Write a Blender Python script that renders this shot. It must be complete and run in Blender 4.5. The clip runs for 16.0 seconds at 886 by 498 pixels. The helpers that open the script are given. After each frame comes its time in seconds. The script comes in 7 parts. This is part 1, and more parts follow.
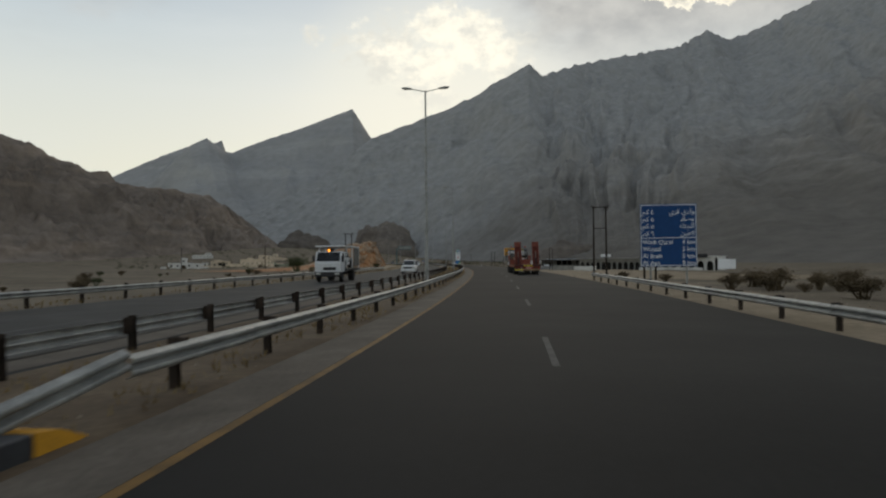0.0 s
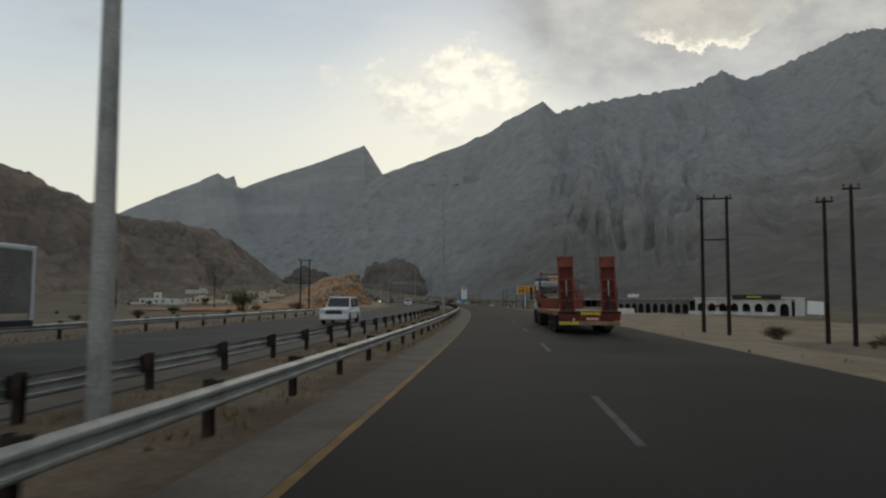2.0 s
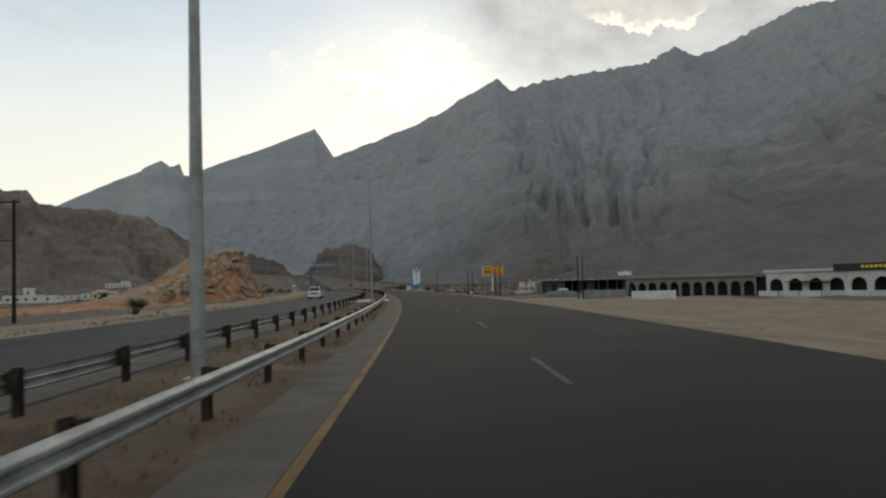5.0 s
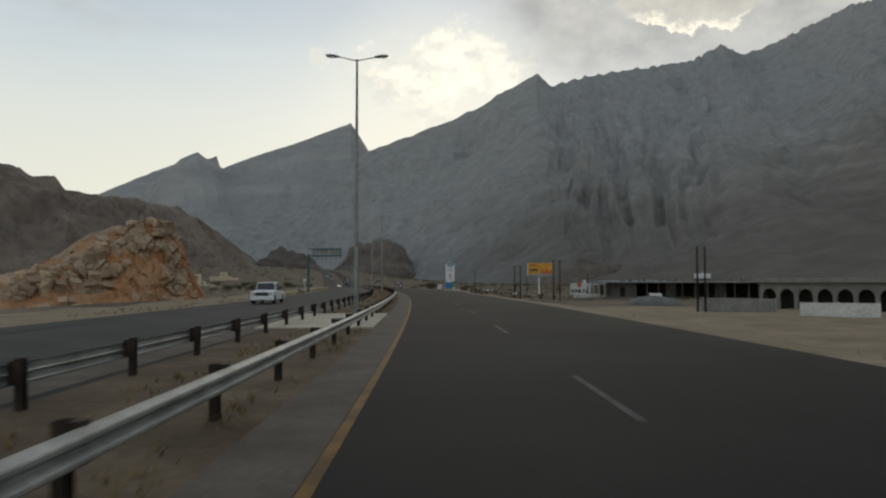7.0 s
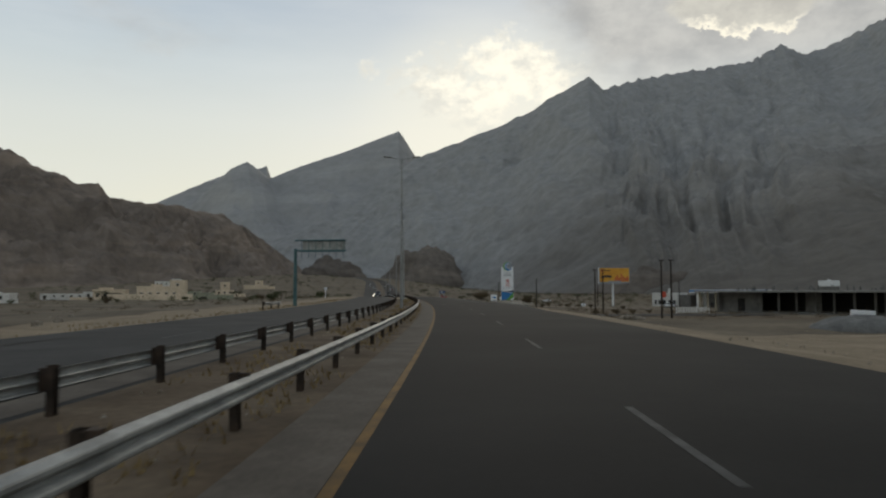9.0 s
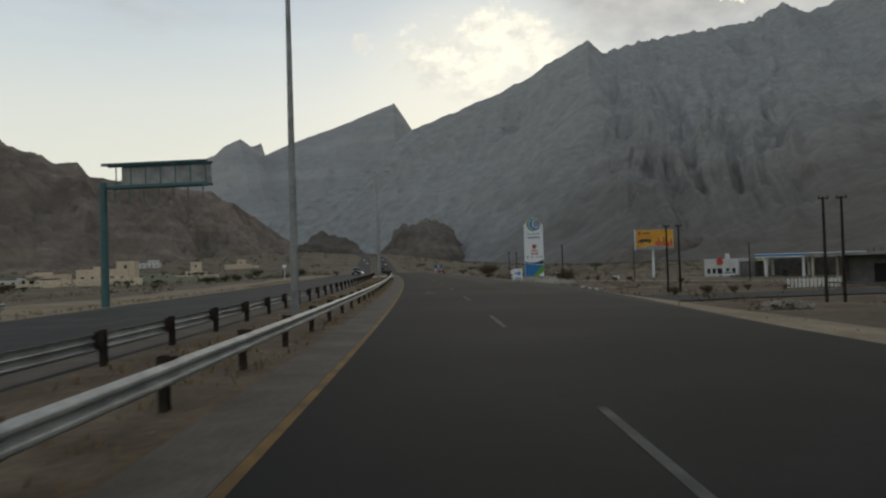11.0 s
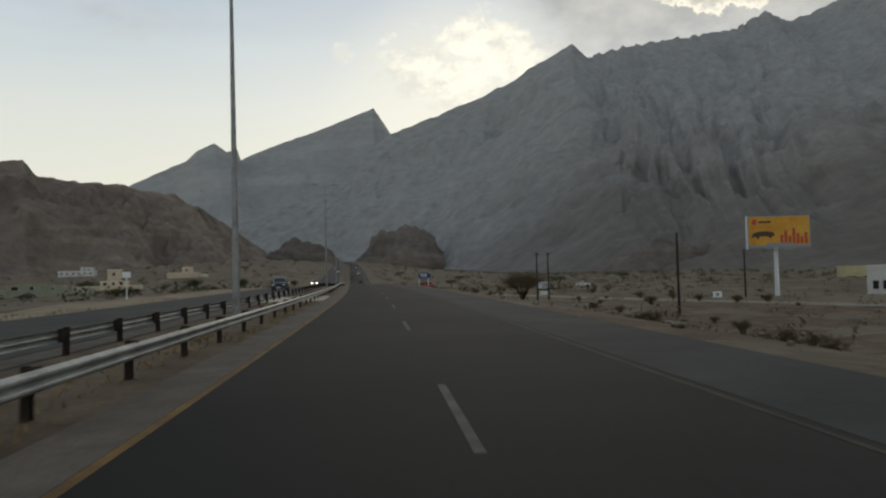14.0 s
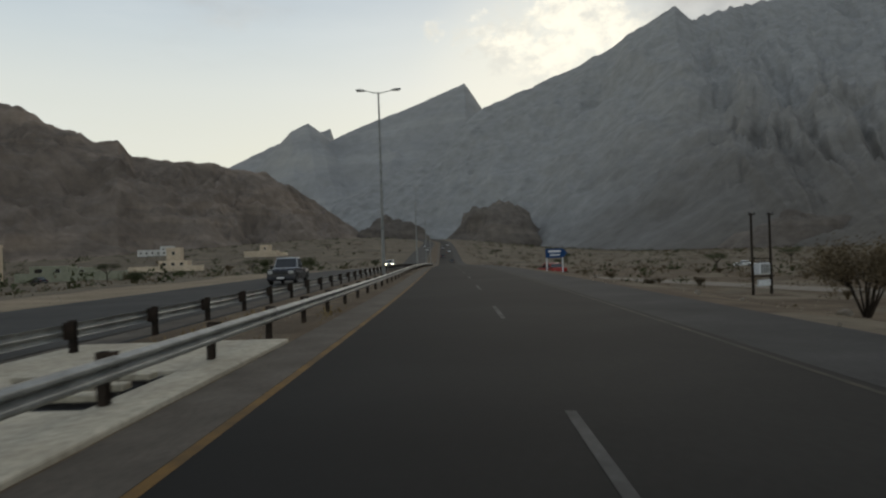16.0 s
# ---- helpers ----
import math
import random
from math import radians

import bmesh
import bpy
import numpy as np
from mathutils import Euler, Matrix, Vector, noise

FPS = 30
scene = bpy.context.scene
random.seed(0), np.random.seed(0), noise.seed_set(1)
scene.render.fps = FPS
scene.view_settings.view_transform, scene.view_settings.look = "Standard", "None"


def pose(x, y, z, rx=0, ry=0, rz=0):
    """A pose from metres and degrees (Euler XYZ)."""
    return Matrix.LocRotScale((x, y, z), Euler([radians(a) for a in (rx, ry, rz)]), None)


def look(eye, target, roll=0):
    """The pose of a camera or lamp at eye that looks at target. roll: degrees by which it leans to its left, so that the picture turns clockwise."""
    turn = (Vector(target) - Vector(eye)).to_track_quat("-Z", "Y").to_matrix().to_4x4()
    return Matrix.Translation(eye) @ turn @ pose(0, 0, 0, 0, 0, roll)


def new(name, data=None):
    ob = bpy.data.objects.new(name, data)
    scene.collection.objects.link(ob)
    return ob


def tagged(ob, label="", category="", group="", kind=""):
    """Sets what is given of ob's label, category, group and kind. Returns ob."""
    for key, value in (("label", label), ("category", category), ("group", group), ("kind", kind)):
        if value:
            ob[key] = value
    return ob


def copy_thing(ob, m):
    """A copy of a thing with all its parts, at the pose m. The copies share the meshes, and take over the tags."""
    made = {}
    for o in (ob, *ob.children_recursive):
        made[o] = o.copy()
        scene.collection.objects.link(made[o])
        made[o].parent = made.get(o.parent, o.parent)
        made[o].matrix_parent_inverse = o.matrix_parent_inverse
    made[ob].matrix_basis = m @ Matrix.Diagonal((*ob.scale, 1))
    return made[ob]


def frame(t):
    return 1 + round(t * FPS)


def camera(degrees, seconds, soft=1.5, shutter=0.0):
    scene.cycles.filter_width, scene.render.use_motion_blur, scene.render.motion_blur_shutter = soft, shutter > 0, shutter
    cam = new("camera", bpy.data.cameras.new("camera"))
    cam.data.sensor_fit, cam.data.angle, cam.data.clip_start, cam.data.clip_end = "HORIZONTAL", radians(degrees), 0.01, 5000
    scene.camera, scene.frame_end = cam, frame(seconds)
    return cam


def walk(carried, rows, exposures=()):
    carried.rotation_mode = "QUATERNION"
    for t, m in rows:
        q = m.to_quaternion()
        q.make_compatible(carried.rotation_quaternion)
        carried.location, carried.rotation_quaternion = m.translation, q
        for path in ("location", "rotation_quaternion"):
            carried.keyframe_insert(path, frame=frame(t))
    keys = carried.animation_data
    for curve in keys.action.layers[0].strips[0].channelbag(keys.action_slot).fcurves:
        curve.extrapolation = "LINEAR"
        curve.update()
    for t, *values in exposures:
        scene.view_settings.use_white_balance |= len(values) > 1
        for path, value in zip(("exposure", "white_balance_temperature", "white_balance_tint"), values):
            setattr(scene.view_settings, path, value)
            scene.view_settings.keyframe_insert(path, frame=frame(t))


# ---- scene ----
cam = camera(62.65, 16.0, soft=2.2, shutter=0.15)
walk(cam, [
    (0.0, pose(5.163, 7.896, 1.729, 90.920, 0.503, -7.942)),
    (0.5, pose(7.892, 20.025, 1.729, 92.460, 0.225, -7.568)),
    (1.0, pose(10.511, 32.149, 1.729, 94.437, 0.756, -7.139)),
    (1.5, pose(12.979, 44.292, 1.729, 94.222, 0.121, -7.565)),
    (2.0, pose(15.291, 56.434, 1.729, 93.939, -0.233, -7.043)),
    (2.5, pose(17.660, 68.569, 1.729, 94.747, -0.786, -7.741)),
    (3.0, pose(19.978, 80.721, 1.729, 92.095, -0.709, -8.709)),
    (5.5, pose(30.324, 141.920, 1.729, 92.807, 1.725, -10.322)),
    (6.0, pose(32.110, 154.206, 1.729, 90.929, -0.019, -8.571)),
    (6.5, pose(33.853, 166.479, 1.729, 91.765, 1.409, -7.815)),
    (7.0, pose(35.465, 178.714, 1.729, 92.626, 0.101, -7.700)),
    (7.5, pose(37.041, 190.885, 1.729, 92.918, 0.029, -6.158)),
    (8.0, pose(38.449, 203.045, 1.729, 92.300, 0.173, -5.852)),
    (8.5, pose(39.735, 215.202, 1.729, 93.166, -0.451, -4.967)),
    (9.0, pose(40.980, 227.371, 1.729, 93.345, 0.049, -3.847)),
    (9.5, pose(42.180, 239.560, 1.729, 93.201, 1.720, -3.719)),
    (10.0, pose(43.324, 251.773, 1.729, 90.997, 0.780, -3.699)),
    (12.5, pose(47.717, 313.104, 1.729, 91.867, 3.438, -3.903)),
    (13.0, pose(48.210, 325.701, 1.729, 90.431, 2.120, -3.522)),
    (13.5, pose(48.677, 338.301, 1.729, 92.307, 2.575, -4.979)),
    (14.0, pose(48.923, 350.887, 1.729, 91.957, 1.558, -5.386)),
    (14.5, pose(48.897, 363.428, 1.729, 92.802, 1.353, -1.760)),
    (15.0, pose(48.887, 375.930, 1.729, 90.712, 1.498, 0.257)),
    (15.5, pose(48.854, 388.426, 1.729, 91.897, 1.849, 0.974)),
    (16.0, pose(48.776, 400.941, 1.729, 90.431, 1.824, 1.876)),
], exposures=[(t, stops, 6700, 10) for t, stops in ((0.0, 0.08), (2.0, 0.05), (3.0, 0.15), (5.5, 0.38), (6.0, 0.33), (6.5, 0.28), (7.0, 0.13), (8.0, 0.08), (10.0, 0.08), (13.0, 0.12), (16.0, 0.10))])

# ---- sky and light ----
SUN_AZ, SUN_EL = radians(-9.0), radians(15.0)      # turned left from +y, above the horizon


def direction(az, el):
    az, el = radians(az), radians(el)
    return Vector((-math.sin(az) * math.cos(el), math.cos(az) * math.cos(el), math.sin(el)))


def build_world():
    world = bpy.data.worlds.new("dusk_sky")
    scene.world = world
    world.use_nodes = True
    nt = world.node_tree
    nt.nodes.clear()
    N, L = nt.nodes.new, nt.links.new

    def math_node(op, a, b=None, clamp=False):
        n = N("ShaderNodeMath")
        n.operation, n.use_clamp = op, clamp
        for i, v in enumerate((a, b)):
            if v is None:
                continue
            if isinstance(v, (int, float)):
                n.inputs[i].default_value = v
            else:
                L(v, n.inputs[i])
        return n.outputs[0]

    def mix(fac, a, b):
        n = N("ShaderNodeMix")
        n.data_type = "RGBA"
        for sock, v in ((n.inputs[0], fac), (n.inputs[6], a), (n.inputs[7], b)):
            if isinstance(v, (int, float)):
                sock.default_value = v
            elif isinstance(v, tuple):
                sock.default_value = (*v, 1)
            else:
                L(v, sock)
        return n.outputs[2]

    coord = N("ShaderNodeTexCoord").outputs["Generated"]
    sep = N("ShaderNodeSeparateXYZ")
    L(coord, sep.inputs[0])

    def dot(az, el):
        n = N("ShaderNodeVectorMath")
        n.operation = "DOT_PRODUCT"
        L(coord, n.inputs[0])
        n.inputs[1].default_value = direction(az, el)
        return n.outputs["Value"]

    def band(value, lo, hi):
        n = N("ShaderNodeMapRange")
        n.interpolation_type = "SMOOTHSTEP"
        L(value, n.inputs[0])
        n.inputs[1].default_value, n.inputs[2].default_value = lo, hi
        return n.outputs[0]

    def noise_tex(scale, detail, rough, stretch=(1, 1, 2.2), shift=(0, 0, 0)):
        m = N("ShaderNodeMapping")
        L(coord, m.inputs[0])
        m.inputs["Scale"].default_value = stretch
        m.inputs["Location"].default_value = shift
        n = N("ShaderNodeTexNoise")
        L(m.outputs[0], n.inputs["Vector"])
        n.inputs["Scale"].default_value, n.inputs["Detail"].default_value, n.inputs["Roughness"].default_value = scale, detail, rough
        return n.outputs[0]

    sky = N("ShaderNodeTexSky")
    sky.sky_type, sky.sun_disc = "NISHITA", False
    sky.sun_elevation, sky.sun_rotation = SUN_EL, -SUN_AZ
    sky.air_density, sky.dust_density, sky.ozone_density = 1.0, 3.0, 1.0
    scaled = N("ShaderNodeVectorMath")
    scaled.operation = "SCALE"
    L(sky.outputs[0], scaled.inputs[0])
    scaled.inputs["Scale"].default_value = 0.05
    # thin high veil: pale and warm at the horizon, greyer blue above
    up = sep.outputs["Z"]
    ramp = N("ShaderNodeValToRGB")
    L(up, ramp.inputs[0])
    stops = ramp.color_ramp.elements
    stops[0].position, stops[0].color = 0.0, (0.76, 0.76, 0.64, 1)
    stops[1].position, stops[1].color = 1.0, (0.30, 0.36, 0.44, 1)
    for p, c in ((0.12, (0.75, 0.77, 0.68)), (0.22, (0.67, 0.72, 0.70)), (0.29, (0.56, 0.64, 0.68)), (0.36, (0.44, 0.53, 0.62)), (0.5, (0.36, 0.44, 0.53))):
        stops.new(p).color = (*c, 1)
    veil = mix(0.93, scaled.outputs[0], ramp.outputs[0])
    streaks = band(noise_tex(2.2, 6, 0.6, (1, 1, 5), (3, 1, 2)), 0.42, 0.68)
    veil = mix(math_node("MULTIPLY", streaks, 0.22), veil, (0.72, 0.76, 0.77))
    # grey cloud deck overhead, thicker away from the clear western gap
    deck_noise = noise_tex(3.2, 8, 0.58, (1, 1, 2.6), (0.4, 2.0, 0.7))
    side = dot(-36, 30)
    deck = math_node("MULTIPLY", band(math_node("ADD", deck_noise, math_node("MULTIPLY", band(side, 0.84, 0.985), 0.45)), 0.50, 0.84), band(up, 0.20, 0.32))
    fine = noise_tex(14, 8, 0.6, (1, 1, 1.6), (5, 0, 1))
    deck_col = mix(band(fine, 0.3, 0.7), (0.42, 0.43, 0.43), (0.58, 0.585, 0.565))
    col = mix(deck, veil, deck_col)
    # glow of the low sun behind the ridge
    glow = band(dot(-7.0, 12.0), 0.980, 0.9992)
    col = mix(math_node("MULTIPLY", glow, 0.45), col, (0.84, 0.84, 0.74))
    # the bright cumulus in front of it: heaped lobes with a ragged sharp upper edge, fading into the glow below
    lump = noise_tex(16, 12, 0.66, (1, 1, 1.4), (1.3, 0.2, 0.4))
    puff = noise_tex(46, 10, 0.64, (1, 1, 1.3), (0.3, 4.2, 1.4))
    ragged = math_node("ADD", math_node("MULTIPLY", lump, 0.6), math_node("MULTIPLY", puff, 0.4))

    def lobes(parts):
        """Heap of round lobes (azimuth, elevation, radius in degrees): height over the rim in steps of two degrees."""
        field = None
        for az, el, r in parts:
            theta = math_node("MULTIPLY", math_node("ARCCOSINE", math_node("MINIMUM", dot(az, el), 0.999999)), 28.65)
            f = math_node("MAXIMUM", math_node("SUBTRACT", r / 2.0, theta), -1.5)
            field = f if field is None else math_node("MAXIMUM", field, f)
        return field

    shade = noise_tex(30, 10, 0.66, (1, 1, 1.5), (2.1, 0.7, 3.0))
    heap = lobes(((-7.8, 17.8, 2.4), (-5.0, 16.5, 2.4), (-2.6, 15.9, 2.0), (-10.8, 16.8, 2.7), (-7.0, 14.6, 3.2), (-12.8, 15.6, 2.6), (-0.6, 15.9, 1.3), (2.2, 16.8, 0.5)))
    edge = math_node("ADD", heap, math_node("MULTIPLY", math_node("SUBTRACT", ragged, 0.5), 5.5))
    cumulus = math_node("MULTIPLY", band(edge, -0.1, 0.75), math_node("ADD", math_node("MULTIPLY", band(up, 0.20, 0.27), 0.55), 0.45))
    core = math_node("ADD", math_node("MULTIPLY", band(lobes(((-8.4, 17.2, 2.6), (-11.0, 15.8, 2.8), (-6.0, 15.6, 2.2))), -1.2, 1.0), 0.62), math_node("MULTIPLY", math_node("SUBTRACT", shade, 0.5), 3.2))
    col = mix(math_node("MULTIPLY", cumulus, 0.92), col, mix(band(core, -0.1, 0.85), (0.74, 0.74, 0.68), (1.04, 1.0, 0.86)))
    # a cream bank to its side with a sunlit lower rim
    side_heap = lobes(((-23.6, 21.6, 2.6), (-26.4, 20.7, 2.4), (-29.4, 20.8, 2.7), (-33.0, 23.5, 3.8), (-28.0, 25.0, 4.6)))
    bank = math_node("ADD", side_heap, math_node("MULTIPLY", math_node("SUBTRACT", ragged, 0.5), 2.6))
    col = mix(math_node("MULTIPLY", band(bank, 0.0, 0.5), 0.75), col, mix(band(lump, 0.35, 0.65), (0.50, 0.49, 0.45), (0.66, 0.65, 0.58)))
    rim = math_node("MULTIPLY", math_node("MULTIPLY", band(bank, 0.02, 0.10), math_node("SUBTRACT", 1.0, band(bank, 0.10, 0.45))), band(dot(-26.6, 18.6), 0.9965, 0.9992))
    col = mix(math_node("MULTIPLY", rim, 0.85), col, (1.05, 1.0, 0.84))
    bg = N("ShaderNodeBackground")
    L(col, bg.inputs[0])
    bg.inputs[1].default_value = 1.0
    out = N("ShaderNodeOutputWorld")
    L(bg.outputs[0], out.inputs[0])


build_world()
sun_data = bpy.data.lights.new("sun", "SUN")
sun_data.energy, sun_data.angle, sun_data.color = 0.5, radians(20), (1.0, 0.9, 0.74)
sun = new("sun", sun_data)
sun.matrix_world = look((0, 0, 60), Vector((0, 0, 60)) - direction(-9.0, 15.0))

# ---- materials ----


def material(name, colors, rough=0.8, scale=1.0, metal=0.0, bump=0.0, bump_scale=None, spec=0.3, detail=8, fine=None, stretch=None, per_object=0.0, emit=None, coords="Object"):
    """Procedural surface: a broad mottling between the colours, a finer grain over it, and relief."""
    m = bpy.data.materials.new(name)
    m.use_nodes = True
    nt = m.node_tree
    N, L = nt.nodes.new, nt.links.new
    bsdf = nt.nodes["Principled BSDF"]
    tc = N("ShaderNodeTexCoord").outputs[coords]
    if stretch:
        mp = N("ShaderNodeMapping")
        mp.inputs["Scale"].default_value = stretch
        L(tc, mp.inputs[0])
        tc = mp.outputs[0]
    big = N("ShaderNodeTexNoise")
    big.inputs["Scale"].default_value, big.inputs["Detail"].default_value, big.inputs["Roughness"].default_value = scale, detail, 0.6
    L(tc, big.inputs["Vector"])
    ramp = N("ShaderNodeValToRGB")
    els = ramp.color_ramp.elements
    k = len(colors)
    els[0].position, els[0].color = 0.30, (*colors[0], 1)
    els[1].position, els[1].color = 0.70, (*colors[-1], 1)
    for i in range(1, k - 1):
        els.new(0.30 + 0.40 * i / (k - 1)).color = (*colors[i], 1)
    L(big.outputs[0], ramp.inputs[0])
    col = ramp.outputs[0]
    small = N("ShaderNodeTexNoise")
    small.inputs["Scale"].default_value, small.inputs["Detail"].default_value = fine or scale * 14, 6
    L(tc, small.inputs["Vector"])
    mr = N("ShaderNodeMapRange")
    L(small.outputs[0], mr.inputs[0])
    mr.inputs[1].default_value, mr.inputs[2].default_value, mr.inputs[3].default_value, mr.inputs[4].default_value = 0.3, 0.7, 0.78, 1.2
    mul = N("ShaderNodeVectorMath")
    mul.operation = "SCALE"
    L(col, mul.inputs[0])
    L(mr.outputs[0], mul.inputs["Scale"])
    col = mul.outputs[0]
    if per_object:
        oi = N("ShaderNodeObjectInfo")
        pr = N("ShaderNodeMapRange")
        L(oi.outputs["Random"], pr.inputs[0])
        pr.inputs[3].default_value, pr.inputs[4].default_value = 1 - per_object, 1 + per_object
        m2 = N("ShaderNodeVectorMath")
        m2.operation = "SCALE"
        L(col, m2.inputs[0])
        L(pr.outputs[0], m2.inputs["Scale"])
        col = m2.outputs[0]
    L(col, bsdf.inputs["Base Color"])
    rr = N("ShaderNodeMapRange")
    L(small.outputs[0], rr.inputs[0])
    rr.inputs[3].default_value, rr.inputs[4].default_value = max(0.02, rough - 0.1), min(1.0, rough + 0.1)
    L(rr.outputs[0], bsdf.inputs["Roughness"])
    bsdf.inputs["Metallic"].default_value = metal
    bsdf.inputs["Specular IOR Level"].default_value = spec
    if bump:
        bn = N("ShaderNodeTexNoise")
        bn.inputs["Scale"].default_value, bn.inputs["Detail"].default_value = bump_scale or scale * 6, 8
        L(tc, bn.inputs["Vector"])
        b = N("ShaderNodeBump")
        b.inputs["Strength"].default_value, b.inputs["Distance"].default_value = min(1.0, bump * 10), bump
        L(bn.outputs[0], b.inputs["Height"])
        L(b.outputs[0], bsdf.inputs["Normal"])
    if emit:
        bsdf.inputs["Emission Color"].default_value = (*emit[0], 1)
        bsdf.inputs["Emission Strength"].default_value = emit[1]
    return m


def rock_material(name, a, b, c, scale, bump, grain_depth=0.3, lower=None, pale=None):
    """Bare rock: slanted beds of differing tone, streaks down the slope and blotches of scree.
    lower: (colour, height) of a darker tone low down, leaving veiling glare painted above; pale: (colour, y0, y1) of
    haze painted in as paler rock further north."""
    m = bpy.data.materials.new(name)
    m.use_nodes = True
    nt = m.node_tree
    N, L = nt.nodes.new, nt.links.new
    bsdf = nt.nodes["Principled BSDF"]
    tc = N("ShaderNodeTexCoord").outputs["Object"]

    def noise_of(sc, detail, stretch=(1, 1, 1), rot=(0, 0, 0)):
        mp = N("ShaderNodeMapping")
        mp.inputs["Scale"].default_value, mp.inputs["Rotation"].default_value = stretch, rot
        L(tc, mp.inputs[0])
        n = N("ShaderNodeTexNoise")
        n.inputs["Scale"].default_value, n.inputs["Detail"].default_value, n.inputs["Roughness"].default_value = sc, detail, 0.62
        L(mp.outputs[0], n.inputs["Vector"])
        return n.outputs[0]

    def ramp_of(v, lo, hi, c0, c1):
        r = N("ShaderNodeValToRGB")
        r.color_ramp.elements[0].position, r.color_ramp.elements[0].color = lo, (*c0, 1)
        r.color_ramp.elements[1].position, r.color_ramp.elements[1].color = hi, (*c1, 1)
        L(v, r.inputs[0])
        return r.outputs[0]

    base = ramp_of(noise_of(scale, 10), 0.34, 0.66, a, b)
    beds = noise_of(scale * 1.5, 8, (0.35, 0.35, 3.0), (0.5, 0.35, 0))
    mixn = N("ShaderNodeMix")
    mixn.data_type = "RGBA"
    L(ramp_of(beds, 0.5, 0.64, (0, 0, 0), (0.75, 0.75, 0.75)), mixn.inputs[0])
    L(base, mixn.inputs[6])
    mixn.inputs[7].default_value = (*c, 1)
    rock = mixn.outputs[2]
    sep = N("ShaderNodeSeparateXYZ")
    L(tc, sep.inputs[0])
    wander = noise_of(scale * 0.9, 6)
    # haze and glare put into the rock colour: darker low down, paler northwards
    for haze_tone, axis in ((lower, "Z"), (pale, "Y")):
        if not haze_tone:
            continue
        lo, hi, spread = (haze_tone[1] * 1.5, haze_tone[1] * 0.2, haze_tone[1] * 1.3) if axis == "Z" else (haze_tone[1], haze_tone[2], 1100.0)
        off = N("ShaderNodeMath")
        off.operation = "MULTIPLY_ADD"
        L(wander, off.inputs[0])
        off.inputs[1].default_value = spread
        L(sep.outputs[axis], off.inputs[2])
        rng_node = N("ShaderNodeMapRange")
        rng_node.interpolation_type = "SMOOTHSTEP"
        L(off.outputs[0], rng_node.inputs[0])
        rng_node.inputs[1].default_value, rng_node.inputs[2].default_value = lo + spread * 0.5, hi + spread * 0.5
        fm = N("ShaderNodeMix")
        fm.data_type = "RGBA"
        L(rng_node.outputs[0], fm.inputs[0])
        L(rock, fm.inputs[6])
        fm.inputs[7].default_value = (*haze_tone[0], 1)
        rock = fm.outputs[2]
    grain = noise_of(scale * 9, 8)
    mr = N("ShaderNodeMapRange")
    L(grain, mr.inputs[0])
    mr.inputs[1].default_value, mr.inputs[2].default_value, mr.inputs[3].default_value, mr.inputs[4].default_value = 0.3, 0.7, 1 - grain_depth, 1 + grain_depth
    mul = N("ShaderNodeVectorMath")
    mul.operation = "SCALE"
    L(rock, mul.inputs[0])
    L(mr.outputs[0], mul.inputs["Scale"])
    L(mul.outputs[0], bsdf.inputs["Base Color"])
    bsdf.inputs["Roughness"].default_value = 0.95
    bsdf.inputs["Specular IOR Level"].default_value = 0.1
    bp = N("ShaderNodeBump")
    bp.inputs["Strength"].default_value, bp.inputs["Distance"].default_value = 0.9, bump
    crags = N("ShaderNodeTexVoronoi")
    crags.feature, crags.distance = "F1", "EUCLIDEAN"
    crags.inputs["Scale"].default_value = scale * 7
    L(tc, crags.inputs["Vector"])
    relief = N("ShaderNodeMath")
    relief.operation = "MULTIPLY_ADD"
    L(crags.outputs["Distance"], relief.inputs[0])
    relief.inputs[1].default_value = 0.22
    L(noise_of(scale * 4, 12), relief.inputs[2])
    L(relief.outputs[0], bp.inputs["Height"])
    L(bp.outputs[0], bsdf.inputs["Normal"])
    return m


ASPHALT = material("asphalt", [(0.0072, 0.0072, 0.0071), (0.0096, 0.0096, 0.0095), (0.0130, 0.0130, 0.0127)], 0.89, 0.12, bump=0.004, bump_scale=60, spec=0.10, fine=9)
ASPHALT_OLD = material("worn_asphalt", [(0.064, 0.053, 0.042), (0.087, 0.073, 0.058), (0.116, 0.098, 0.079)], 0.9, 0.8, bump=0.006, bump_scale=50, spec=0.15, fine=12)
PAINT_YELLOW = material("yellow_road_paint", [(0.055, 0.032, 0.010), (0.125, 0.066, 0.014), (0.18, 0.094, 0.018)], 0.8, 1.2, spec=0.2, fine=20)
EDGE_FADED = material("faded_edge_paint", [(0.018, 0.0165, 0.014), (0.03, 0.027, 0.020), (0.058, 0.048, 0.030)], 0.8, 1.0, spec=0.2, fine=16)
PAINT_WHITE = material("white_road_paint", [(0.026, 0.026, 0.025), (0.05, 0.05, 0.048), (0.082, 0.082, 0.078)], 0.8, 1.5, spec=0.2, fine=20)
SOIL = material("dry_soil", [(0.062, 0.044, 0.029), (0.100, 0.073, 0.048), (0.150, 0.113, 0.075)], 0.95, 0.45, bump=0.04, bump_scale=5, spec=0.1, fine=6)
GROUND = material("gravel_plain", [(0.080, 0.064, 0.045), (0.122, 0.098, 0.069), (0.175, 0.142, 0.10)], 0.95, 0.06, bump=0.05, bump_scale=3, spec=0.1, fine=1.2)
